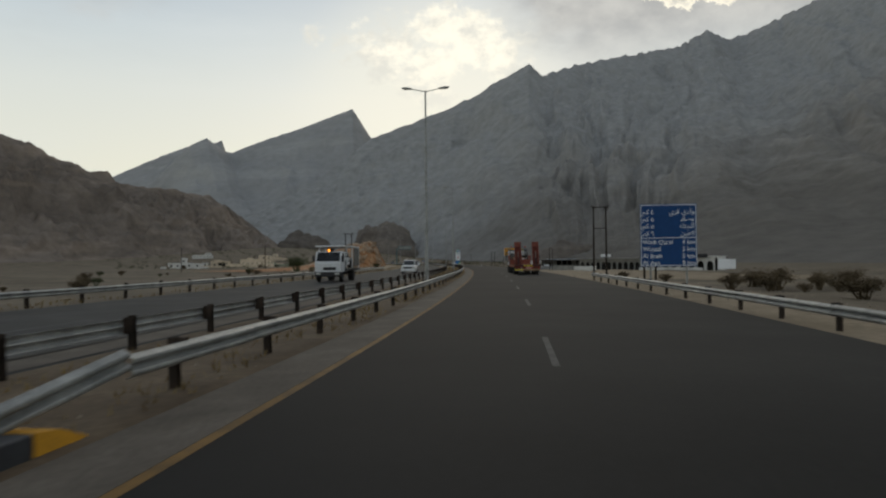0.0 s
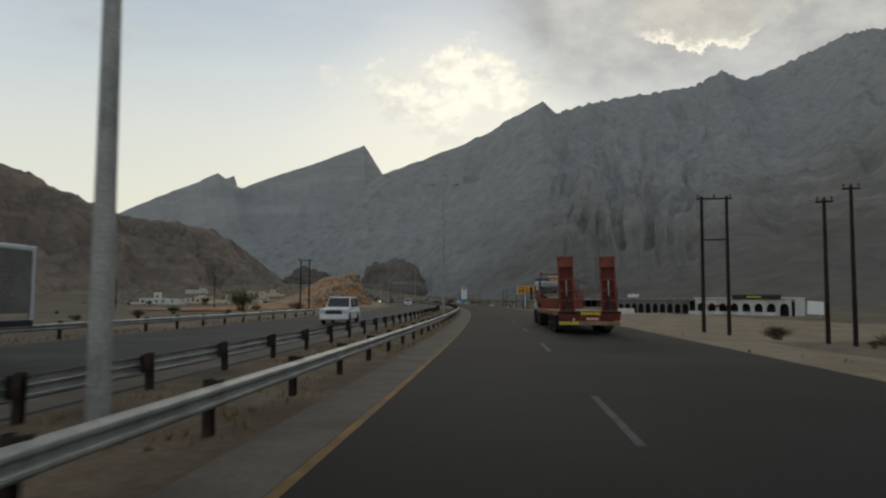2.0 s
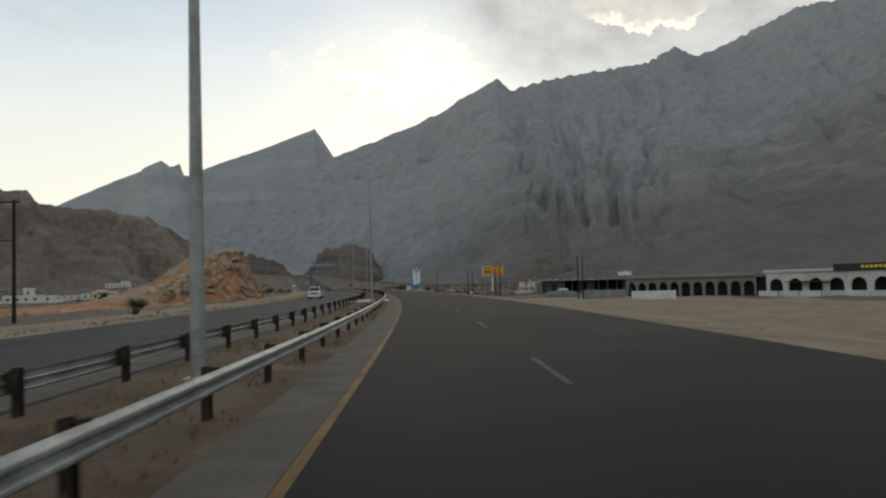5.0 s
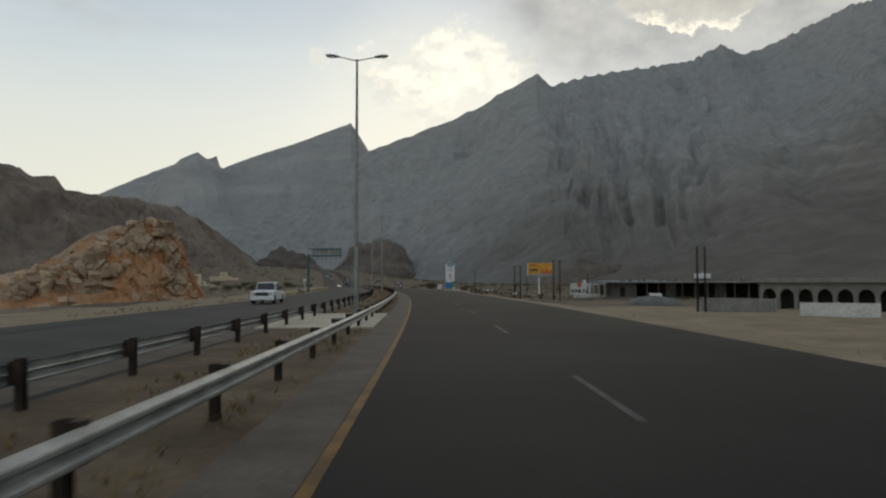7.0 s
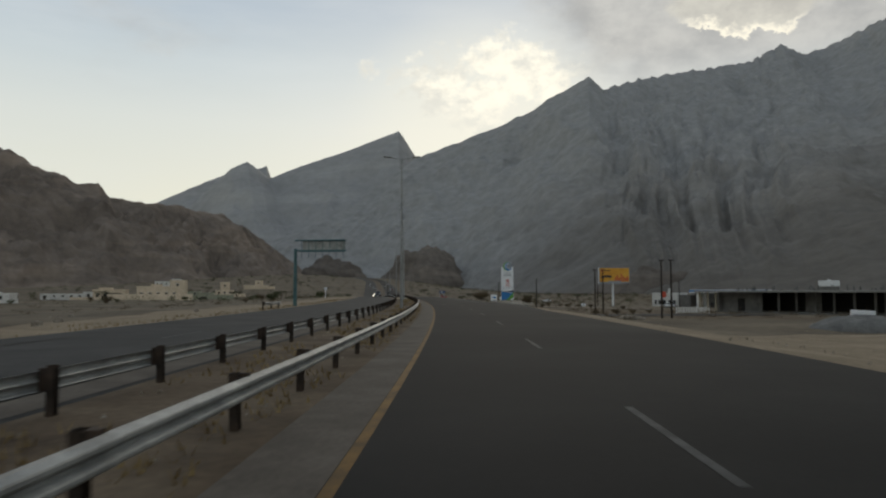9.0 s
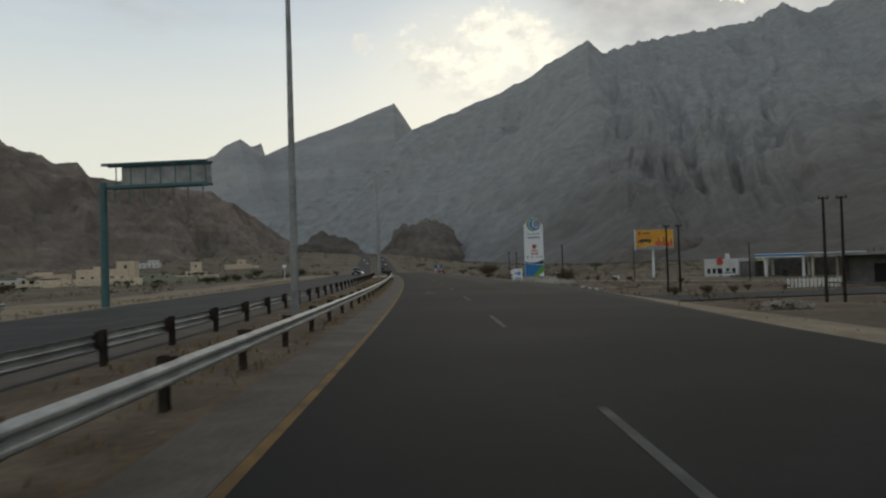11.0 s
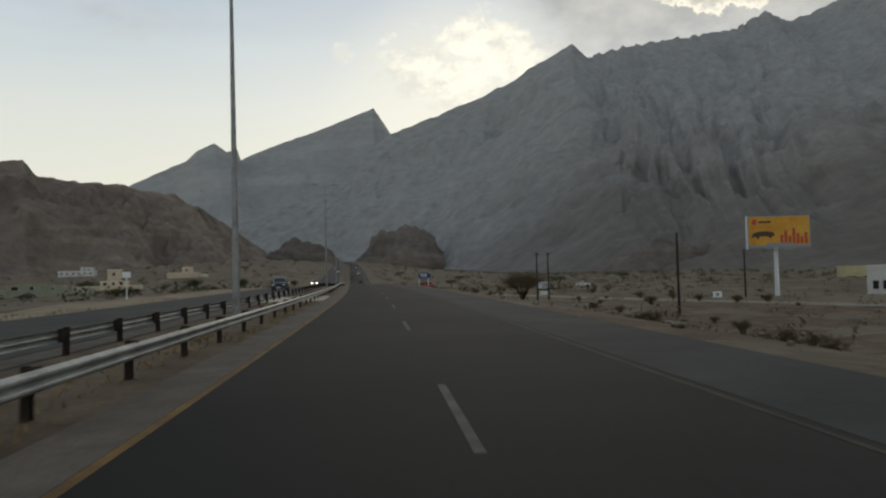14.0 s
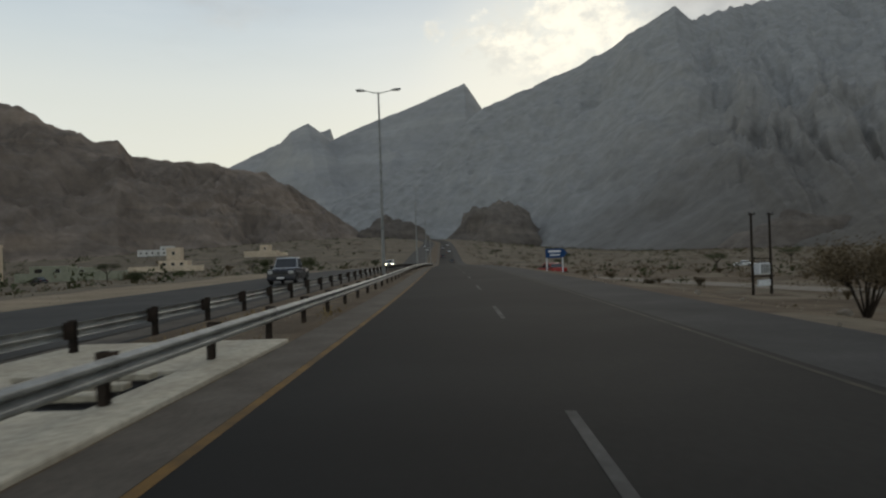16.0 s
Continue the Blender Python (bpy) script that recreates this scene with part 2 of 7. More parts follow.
SAND = material("pale_sand", [(0.165, 0.127, 0.083), (0.215, 0.168, 0.113), (0.27, 0.213, 0.147)], 0.95, 0.25, bump=0.03, bump_scale=6, spec=0.1, fine=5)
CONCRETE = material("concrete", [(0.31, 0.27, 0.205), (0.40, 0.355, 0.275), (0.47, 0.425, 0.335)], 0.9, 0.6, bump=0.004, bump_scale=25, spec=0.2)
GALV = material("galvanized_steel", [(0.20, 0.203, 0.194), (0.28, 0.283, 0.27), (0.365, 0.367, 0.348)], 0.62, 1.6, metal=0.5, bump=0.002, spec=0.3, per_object=0.12)
RUST = material("rusty_steel", [(0.018, 0.0145, 0.012), (0.034, 0.025, 0.019), (0.062, 0.041, 0.029)], 0.8, 4, metal=0.2, spec=0.2, per_object=0.25)
# dust colour, lightened further to paint haze over the far carriageway
ASPHALT_DUST_HAZE = material("dusty_hazed_asphalt", [(0.032, 0.0312, 0.0296), (0.044, 0.0428, 0.0404), (0.060, 0.058, 0.0545)], 0.9, 0.3, bump=0.004, bump_scale=60, spec=0.12, fine=10)


def tracks_and_sheen(m, stops, lo, hi):
    """Tone across a carriageway from the 'lateral' attribute: polished wheel paths, oil-stained middles, dust at the
    edge, and far-road sheen painted as paler outer lanes.
    """
    nt = m.node_tree
    N, L = nt.nodes.new, nt.links.new
    base = nt.nodes["Principled BSDF"].inputs["Base Color"]
    at = N("ShaderNodeAttribute")
    at.attribute_name = "lateral"
    pos = N("ShaderNodeTexCoord").outputs["Object"]
    wav = N("ShaderNodeTexNoise")
    wav.inputs["Scale"].default_value, wav.inputs["Detail"].default_value = 0.25, 5
    L(pos, wav.inputs["Vector"])
    sway = N("ShaderNodeMath")
    sway.operation = "MULTIPLY_ADD"
    L(wav.outputs[0], sway.inputs[0])
    sway.inputs[1].default_value = 0.9
    L(at.outputs["Fac"], sway.inputs[2])
    mr = N("ShaderNodeMapRange")
    L(sway.outputs[0], mr.inputs[0])
    mr.inputs[1].default_value, mr.inputs[2].default_value = lo + 0.45, hi + 0.45
    ramp = N("ShaderNodeValToRGB")
    L(mr.outputs[0], ramp.inputs[0])
    els = ramp.color_ramp.elements
    for k, (o, c) in enumerate(stops):
        p = (o - lo) / (hi - lo)
        e = els[0] if k == 0 else els[1] if k == len(stops) - 1 else els.new(p)
        e.position, e.color = p, (c[0] / 4, c[1] / 4, c[2] / 4, 1)
    mul = N("ShaderNodeVectorMath")
    mul.operation = "MULTIPLY"
    L(base.links[0].from_socket, mul.inputs[0])
    L(ramp.outputs[0], mul.inputs[1])
    sc = N("ShaderNodeVectorMath")
    sc.operation = "SCALE"
    sc.inputs["Scale"].default_value = 4.0
    L(mul.outputs[0], sc.inputs[0])
    L(sc.outputs[0], base)


# outer lanes: dust, plus grazing sheen put into the base colour
tracks_and_sheen(ASPHALT, ((-1.35, (1.1, 1.1, 1.1)), (0.9, (0.82, 0.82, 0.82)), (1.8, (1.12, 1.12, 1.1)), (2.7, (0.84, 0.84, 0.84)), (3.6, (1.3, 1.3, 1.27)), (4.5, (1.12, 1.12, 1.11)), (5.4, (1.65, 1.63, 1.58)), (6.3, (1.5, 1.48, 1.44)), (7.4, (2.4, 2.3, 2.15)), (8.6, (2.9, 2.76, 2.5)), (10.6, (3.6, 3.35, 2.95))), -1.35, 10.6)
# lower and pale tones of the massif stand in for glare and valley haze
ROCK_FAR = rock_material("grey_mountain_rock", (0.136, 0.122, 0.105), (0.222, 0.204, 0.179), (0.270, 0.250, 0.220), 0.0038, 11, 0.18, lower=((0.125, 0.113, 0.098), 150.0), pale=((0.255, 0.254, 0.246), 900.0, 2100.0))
# rock paled to carry the haze in front of the far ridges
ROCK_HAZE = rock_material("haze_pale_mountain_rock", (0.235, 0.234, 0.230), (0.272, 0.270, 0.262), (0.30, 0.297, 0.285), 0.003, 6, 0.10)
ROCK_DARK = rock_material("dark_brown_hill_rock", (0.108, 0.092, 0.078), (0.165, 0.141, 0.120), (0.195, 0.165, 0.138), 0.009, 7, 0.22)
ROCK_HILL = rock_material("brown_hill_rock", (0.122, 0.100, 0.083), (0.205, 0.168, 0.138), (0.255, 0.20, 0.155), 0.007, 7, 0.26)

# ---- mesh helpers ----


def mesh_from(name, bm, mat=None, smooth=False):
    me = bpy.data.meshes.new(name)
    bm.to_mesh(me)
    bm.free()
    if mat:
        me.materials.append(mat)
    if smooth:
        for p in me.polygons:
            p.use_smooth = True
    return me


def part(name, bm, mat, parent=None, label="", smooth=False, kind=""):
    ob = new(name, mesh_from(name, bm, mat, smooth))
    if parent:
        ob.parent = parent
    return tagged(ob, label, kind=kind)


def share(name, me, parent, m, label=""):
    ob = new(name, me)
    ob.parent = parent
    ob.matrix_basis = m
    return tagged(ob, label)


def grid_mesh(name, verts, rows, cols, mat, smooth=True):
    idx = np.arange(rows * cols).reshape(rows, cols)
    faces = np.stack([idx[:-1, :-1], idx[:-1, 1:], idx[1:, 1:], idx[1:, :-1]], -1).reshape(-1, 4)
    me = bpy.data.meshes.new(name)
    me.from_pydata(np.asarray(verts).reshape(-1, 3).tolist(), [], faces.tolist())
    me.materials.append(mat)
    if smooth:
        me.polygons.foreach_set("use_smooth", [True] * len(me.polygons))
    me.update()
    return me


def box(bm, x0, x1, y0, y1, z0, z1, m=None):
    vs = [bm.verts.new(v) for v in ((x0, y0, z0), (x1, y0, z0), (x1, y1, z0), (x0, y1, z0), (x0, y0, z1), (x1, y0, z1), (x1, y1, z1), (x0, y1, z1))]
    for f in ((3, 2, 1, 0), (4, 5, 6, 7), (0, 1, 5, 4), (1, 2, 6, 5), (2, 3, 7, 6), (3, 0, 4, 7)):
        bm.faces.new([vs[i] for i in f])
    if m is not None:
        bmesh.ops.transform(bm, matrix=m, verts=vs)
    return vs


def bevelled(x0, x1, y0, y1, z0, z1, r=0.02, seg=2):
    bm = bmesh.new()
    box(bm, x0, x1, y0, y1, z0, z1)
    bmesh.ops.bevel(bm, geom=bm.edges[:], offset=r, segments=seg, affect="EDGES", profile=0.5)
    return bm


def tube(bm, a, b, r0, r1=None, n=10, caps=True):
    a, b = Vector(a), Vector(b)
    r1 = r0 if r1 is None else r1
    q = (b - a).to_track_quat("Z", "Y").to_matrix()
    rings = []
    for p, r in ((a, r0), (b, r1)):
        rings.append([bm.verts.new(p + q @ Vector((r * math.cos(2 * math.pi * i / n), r * math.sin(2 * math.pi * i / n), 0))) for i in range(n)])
    for i in range(n):
        bm.faces.new((rings[0][i], rings[0][(i + 1) % n], rings[1][(i + 1) % n], rings[1][i]))
    if caps:
        bm.faces.new(rings[0][::-1])
        bm.faces.new(rings[1])


def tube_bm(a, b, r0, r1=None, n=10):
    bm = bmesh.new()
    tube(bm, a, b, r0, r1, n)
    return bm


def box_bm(*v):
    bm = bmesh.new()
    box(bm, *v)
    return bm


def prism(bm, outline, axis, lo, hi):
    """Extrude a closed outline of (a, b) pairs along an axis between lo and hi."""
    def at(a, b, c):
        return {"x": (c, a, b), "y": (a, c, b), "z": (a, b, c)}[axis]
    v0 = [bm.verts.new(at(a, b, lo)) for a, b in outline]
    v1 = [bm.verts.new(at(a, b, hi)) for a, b in outline]
    n = len(outline)
    for i in range(n):
        bm.faces.new((v0[i], v0[(i + 1) % n], v1[(i + 1) % n], v1[i]))
    bm.faces.new(v0[::-1])
    bm.faces.new(v1)
    bmesh.ops.recalc_face_normals(bm, faces=bm.faces[:])


def empty(name, m, label="", category="", group="", kind=""):
    ob = new(name)
    ob.matrix_basis = m
    return tagged(ob, label, category, group, kind)


# ---- the road's line: distance s along the left yellow line, offset o to its right ----
HEAD_S = list(range(0, 481, 40))
HEAD_A = [-14.65, -12.56, -11.28, -9.88, -8.35, -6.58, -5.19, -3.46, -1.78, -0.4, 0.27, 1.4, 1.9]
S_ALL = np.arange(-400.0, 4300.0, 1.0)
A_ALL = np.radians(np.interp(S_ALL, HEAD_S, HEAD_A) + np.interp(S_ALL, [1050, 1500], [0, 9]))
_mid = (A_ALL[1:] + A_ALL[:-1]) / 2
X_ALL = np.concatenate([[0], np.cumsum(-np.sin(_mid))])
Y_ALL = np.concatenate([[0], np.cumsum(np.cos(_mid))])
X_ALL -= X_ALL[400]
Y_ALL -= Y_ALL[400]


def smooth01(v, lo, hi):
    v = np.clip((np.asarray(v, float) - lo) / (hi - lo), 0, 1)
    return v * v * (3 - 2 * v)


def z_road(s):
    """Level at first, a shallow dip, then a steady climb to the pass."""
    s = np.asarray(s, float)
    return -2.0 * smooth01(s, 470, 690) + np.interp(s, [690, 730, 790, 850, 1000, 1420, 2000], [0, 0.6, 3.4, 6.2, 11.5, 26.0, 40.0])


def rd(s, o, z=0.0):
    x, y, a = np.interp(s, S_ALL, X_ALL), np.interp(s, S_ALL, Y_ALL), np.interp(s, S_ALL, A_ALL)
    return Vector((float(x + math.cos(a) * o), float(y + math.sin(a) * o), float(z + z_road(s))))


def rd_yaw(s):
    return math.degrees(np.interp(s, S_ALL, A_ALL))


def rd_pose(s, o, z=0.0, turn=0.0, raw=False):
    p = rd(s, o, z)
    return pose(p.x, p.y, z if raw else p.z, 0, 0, rd_yaw(s) + turn)


def strip(name, s_list, section, mat, closed=False):
    """Sweep a cross-section of (offset, height) pairs along the road."""
    v = [[rd(s, o, z) for o, z in section] for s in s_list]
    return grid_mesh(name, [[tuple(p) for p in row] for row in v], len(s_list), len(section), mat, smooth=False)


ROAD_S = sorted(set(list(np.arange(-60, 700, 5.0)) + list(np.arange(700, 1500, 12.0))))


def carriageway(name, offsets, height, mat):
    """A road surface with its distance from the median line kept on each point."""
    me = strip(name, ROAD_S, [(o, height(o)) for o in offsets], mat)
    at = me.attributes.new("lateral", "FLOAT", "POINT")
    at.data.foreach_set("value", list(offsets) * len(ROAD_S))
    return new(name, me)


tagged(carriageway("road_eastbound", [-1.35, -1.05, 0.0, 1.2, 2.4, 3.6, 4.8, 6.0, 7.2, 8.2, 9.2, 10.2, 10.6], lambda o: float(np.interp(o, [-1.35, -1.05, 3.6, 10.2, 10.6], [-0.12, 0.0, 0.02, 0.0, -0.14])), ASPHALT), "dark grey asphalt carriageway with two lanes", "road", kind="structure")
tagged(new("road_westbound", strip("road_westbound", ROAD_S, [(-16.0, -0.14), (-15.6, 0.0), (-9.8, 0.02), (-5.1, 0.0), (-4.75, -0.12)], ASPHALT_DUST_HAZE)), "worn grey asphalt carriageway beyond the median, paled for haze", "road", kind="structure")
tagged(new("shoulder", strip("shoulder", ROAD_S, [(-1.08, 0.0045), (-0.08, 0.0087)], ASPHALT_OLD)), "paler worn asphalt shoulder along the median", "road shoulder", kind="structure")
tagged(new("shoulder_far", strip("shoulder_far", ROAD_S, [(-6.0, 0.0085), (-5.1, 0.0045)], ASPHALT_OLD)), "paler worn asphalt shoulder of the far carriageway", "road shoulder", kind="structure")


tagged(new("shoulder_outer", strip("shoulder_outer", [s for s in ROAD_S if s >= 344], [(7.4, 0.0125), (10.2, 0.0045)], ASPHALT_DUST_HAZE)), "dusty outer shoulder beyond the edge line", "road shoulder", kind="structure")


def line(name, s_list, o, w, mat, label, h=0.024):
    def crown(x):
        return 0.02 * (1 - abs(x - 3.6) / 4.65) if -1.05 < x < 3.6 else (0.02 * (1 - (x - 3.6) / 6.6) if x >= 3.6 else 0.02)
    return tagged(new(name, strip(name, s_list, [(o - w / 2, crown(o) + 0.005), (o + w / 2, crown(o) + 0.005)], mat)), label, "road marking", kind="structure")


line("edge_line", ROAD_S, 0.0, 0.14, PAINT_YELLOW, "worn yellow edge line beside the median")
line("edge_line_right", [s for s in ROAD_S if s >= 342], 7.2, 0.10, EDGE_FADED, "faded yellow edge line beside the outer shoulder")
line("edge_line_far", ROAD_S, -6.1, 0.12, EDGE_FADED, "faded yellow edge line of the far carriageway")
line("edge_line_outer", ROAD_S, -13.5, 0.13, EDGE_FADED, "faded outer edge line of the far carriageway")
for k in range(-2, 38):
    s0 = 20.7 + 15.5 * k
    line("lane_dash", [s0, s0 + 2.2, s0 + 4.4], 3.62, 0.125, PAINT_WHITE, "worn white lane dash on the asphalt")["group"] = "lane dashes"
    if s0 < 420:
        line("lane_dash", [s0 + 5, s0 + 7.2, s0 + 9.4], -9.8, 0.15, PAINT_WHITE, "worn white lane dash on the far carriageway")["group"] = "lane dashes of the far carriageway"

# ---- ground: one sheet to the horizon ----


TRACK_LINE = ((118, 398), (103, 427), (98, 442), (92.5, 457), (86, 477), (78, 505), (68, 545), (60, 600))


def side_drop(s):
    return np.interp(s, [0, 60, 100, 200, 340, 420, 480, 700, 900], [0.3, 0.5, 1.0, 1.9, 2.2, 2.9, 3.1, 2.0, 1.0])


def ground_z(s, o):
    s, o = np.asarray(s, float), np.asarray(o, float)
    right = -side_drop(s) * smooth01(o, 10.8, 24.0)
    left = np.interp(s, [0, 200, 500, 850, 1200], [-1.6, -1.2, -1.6, 1.5, 4.0]) * smooth01(-o, 19, 60)
    z = np.where(o > 0, right, left) - 0.07
    far = np.where(o > 0, smooth01(o, 30, 170), 0.75 * smooth01(-o, 150, 420))
    return z + z_road(s) * (1 - far)


def build_ground():
    ss = np.concatenate([np.arange(-400, -40, 40), np.arange(-40, 620, 4), np.arange(620, 1100, 16), np.arange(1100, 4200, 90)])
    oo = np.concatenate([-np.geomspace(60, 1400, 22)[::-1], np.arange(-57, -16, 2.5), [-15.9, -15.2, -5.2, -4.9, -4.0, -3.0, -2.2, -1.5, -1.1, -1.0, 10.0, 10.35], np.arange(11.0, 60, 2.0), np.geomspace(61, 3000, 26)])
    S, O = np.meshgrid(ss, oo, indexing="ij")
    Z = ground_z(S, O)
    P = np.zeros(S.shape + (3,))
    a = np.interp(S, S_ALL, A_ALL)
    P[..., 0] = np.interp(S, S_ALL, X_ALL) + np.cos(a) * O
    P[..., 1] = np.interp(S, S_ALL, Y_ALL) + np.sin(a) * O
    for i in range(S.shape[0]):
        for j in range(S.shape[1]):
            o = O[i, j]
            n = noise.fractal(Vector((P[i, j, 0] * 0.09, P[i, j, 1] * 0.09, 3.1)), 1.0, 2.0, 5)
            if o > 11 or o < -16:
                amp = min(1.0, (o - 11) / 8 if o > 11 else (-16 - o) / 8)
                if 10 < o < 66:
                    amp *= 1 - float(smooth01(S[i, j], 322, 328)) * (1 - float(smooth01(S[i, j], 364, 370)))
                if 30 < o < 90:
                    tx = float(np.interp(P[i, j, 1], [p[1] for p in TRACK_LINE], [p[0] for p in TRACK_LINE]))
                    if 390 < P[i, j, 1] < 610:
                        amp *= float(smooth01(abs(P[i, j, 0] - tx), 4.0, 10.0))
                Z[i, j] += n * 0.32 * amp
            elif -5.0 < o < -1.05:
                Z[i, j] += 0.065 + n * 0.03
    P[..., 2] = Z
    me = grid_mesh("ground", P, len(ss), len(oo), GROUND)
    me.materials.append(SOIL)
    me.materials.append(SAND)
    mats = []
    for i in range(len(ss) - 1):
        for j in range(len(oo) - 1):
            oc, sc = (oo[j] + oo[j + 1]) / 2, ss[i]
            edge = 17 + 3.5 * noise.noise(Vector((sc * 0.05, 0, 0)))
            sand = sc < 330 and (10 < oc < (62 if 105 < sc < 296 else edge)) or (-24 < oc < -15.4 and 150 < sc < 520)
            plain = 330 <= sc < 700 and 10 < oc < 60 and noise.noise(Vector((sc * 0.11, oc * 0.16, 5.0))) > -0.15
            mats.append(1 if -5.2 < oc < -1 or plain else (2 if sand else 0))
    me.polygons.foreach_set("material_index", mats)
    return tagged(new("ground", me), "dry gravel plain with sandy road verges", "ground", kind="structure")


build_ground()

# ---- mountains ----
EYE = (12.98, 44.29, 1.73)


def from_eye(az, el, dist):
    a = radians(az)
    return (EYE[0] - math.sin(a) * dist, EYE[1] + math.cos(a) * dist, EYE[2] + math.tan(radians(el)) * dist)


def mountain(name, crest, foot, mat, label, nu=220, nv=80, rough=0.12, gully=0.10, seed=0.0, power=1.15, size=260.0, crest_noise=0.012, back=0.35, crag=0.0):
    """A range: the slope falls from a crest line to a foot line, cut by gullies and spurs, with a back slope behind."""
    def resample(pts, n):
        pts = np.array(pts, float)
        d = np.concatenate([[0], np.cumsum(np.linalg.norm(np.diff(pts[:, :2], axis=0), axis=1))])
        # keep the control points' share of the line equal, so that crest and foot run side by side
        k = np.linspace(0, len(pts) - 1, n)
        return np.stack([np.interp(k, np.arange(len(pts)), pts[:, c]) for c in range(3)], 1), d[-1]
    c, _ = resample(crest, nu)
    along = np.concatenate([[0], np.cumsum(np.linalg.norm(np.diff(c[:, :2], axis=0), axis=1))])
    fp = np.array(foot, float)
    fk = np.stack([np.interp(np.linspace(0, 1, len(crest)), np.linspace(0, 1, len(fp)), fp[:, i]) for i in range(3)], 1)
    f, _ = resample(fk, nu)
    vs = np.concatenate([[-back, -back * 0.5], np.linspace(0, 1, nv) ** 1.0])
    P = np.zeros((nu, len(vs), 3))
    for i in range(nu):
        h = c[i, 2] - f[i, 2]
        for j, v in enumerate(vs):
            x, y = c[i, 0] + (f[i, 0] - c[i, 0]) * v, c[i, 1] + (f[i, 1] - c[i, 1]) * v
            if v < 0:
                z = c[i, 2] + h * v * 1.2
                P[i, j] = (x, y, z)
                continue
            prof = (1 - v) ** power
            env = min(1.0, v * 7) * min(1.0, (1 - v) * 4)
            warp = 0.5 * noise.fractal(Vector((x / size / 1.6, y / size / 1.6, seed)), 1.0, 2.0, 4)
            q = Vector((along[i] / size + 0.9 * warp + 0.8 * v, 2.6 * v + 0.6 * warp, seed * 1.7))
            n1 = 1 - abs(noise.fractal(q, 0.9, 2.1, 6)) * 2.0
            n2 = noise.fractal(Vector((x / size * 3.2, y / size * 3.2, seed)), 1.0, 2.1, 5)
            z = f[i, 2] + h * prof + min(h, 520.0) * env * (gully * (n1 - 0.6) + rough * 0.30 * n2)
            if crag:
                # ribs and clefts stand out from the slope, not only up
                p3 = Vector((x / 210.0, y / 210.0, z / 300.0 + seed))
                rib = abs(noise.fractal(Vector((along[i] / 190.0 + 1.1 * warp + 1.7 * v, 1.3 * v + 0.5 * warp, seed + 4.0)), 0.95, 2.05, 5))
                rock = noise.ridged_multi_fractal(p3, 0.9, 2.2, 5, 0.9, 2.0) - 1.0
                out = env * crag * (0.8 * rock + 1.5 * (0.28 - rib))
                dx, dy = f[i, 0] - c[i, 0], f[i, 1] - c[i, 1]
                d = math.hypot(dx, dy)
                x, y, z = x + dx / d * out * 0.8, y + dy / d * out * 0.8, z + out * 0.55
            edge = crest_noise * h * noise.fractal(Vector((c[i, 0] / 45.0, c[i, 1] / 45.0, seed)), 0.9, 2.0, 5) * max(0.0, 1 - v * 8)
            P[i, j] = (x, y, max(z, f[i, 2] - 3) + edge)
    ob = new(name, grid_mesh(name, P, nu, len(vs), mat))
    return tagged(ob, label, "mountain", kind="structure")


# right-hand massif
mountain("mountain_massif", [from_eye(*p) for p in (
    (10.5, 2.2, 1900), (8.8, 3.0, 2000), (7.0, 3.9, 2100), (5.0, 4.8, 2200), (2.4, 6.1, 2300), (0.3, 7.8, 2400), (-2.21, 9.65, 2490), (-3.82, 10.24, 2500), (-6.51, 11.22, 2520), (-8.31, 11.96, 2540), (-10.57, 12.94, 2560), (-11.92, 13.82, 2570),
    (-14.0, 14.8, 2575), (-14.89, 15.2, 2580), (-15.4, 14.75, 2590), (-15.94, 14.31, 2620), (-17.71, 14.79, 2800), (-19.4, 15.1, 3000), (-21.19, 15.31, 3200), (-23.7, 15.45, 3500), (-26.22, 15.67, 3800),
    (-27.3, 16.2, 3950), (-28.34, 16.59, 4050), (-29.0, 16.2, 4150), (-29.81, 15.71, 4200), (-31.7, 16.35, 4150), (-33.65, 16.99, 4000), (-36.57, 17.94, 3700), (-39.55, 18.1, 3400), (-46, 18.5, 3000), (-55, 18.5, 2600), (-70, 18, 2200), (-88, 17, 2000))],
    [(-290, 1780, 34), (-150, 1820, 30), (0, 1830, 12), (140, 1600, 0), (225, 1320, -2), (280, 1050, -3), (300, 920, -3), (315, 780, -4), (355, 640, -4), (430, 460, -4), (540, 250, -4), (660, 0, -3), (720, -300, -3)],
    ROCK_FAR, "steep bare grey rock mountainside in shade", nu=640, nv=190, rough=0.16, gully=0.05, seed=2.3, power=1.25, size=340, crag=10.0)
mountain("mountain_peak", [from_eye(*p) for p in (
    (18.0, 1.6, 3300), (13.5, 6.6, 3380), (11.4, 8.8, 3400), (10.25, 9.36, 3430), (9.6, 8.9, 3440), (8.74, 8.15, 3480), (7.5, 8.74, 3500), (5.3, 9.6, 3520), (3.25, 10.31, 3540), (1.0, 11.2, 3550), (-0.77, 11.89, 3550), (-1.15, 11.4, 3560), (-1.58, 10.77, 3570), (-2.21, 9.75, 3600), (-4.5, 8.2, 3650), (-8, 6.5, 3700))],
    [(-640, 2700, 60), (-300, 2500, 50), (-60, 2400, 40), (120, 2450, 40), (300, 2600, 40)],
    ROCK_HAZE, "slab-sided mountain peak with haze in its rock colour", nu=260, nv=60, rough=0.06, gully=0.08, seed=7.1, power=1.1, size=500, crest_noise=0.004)
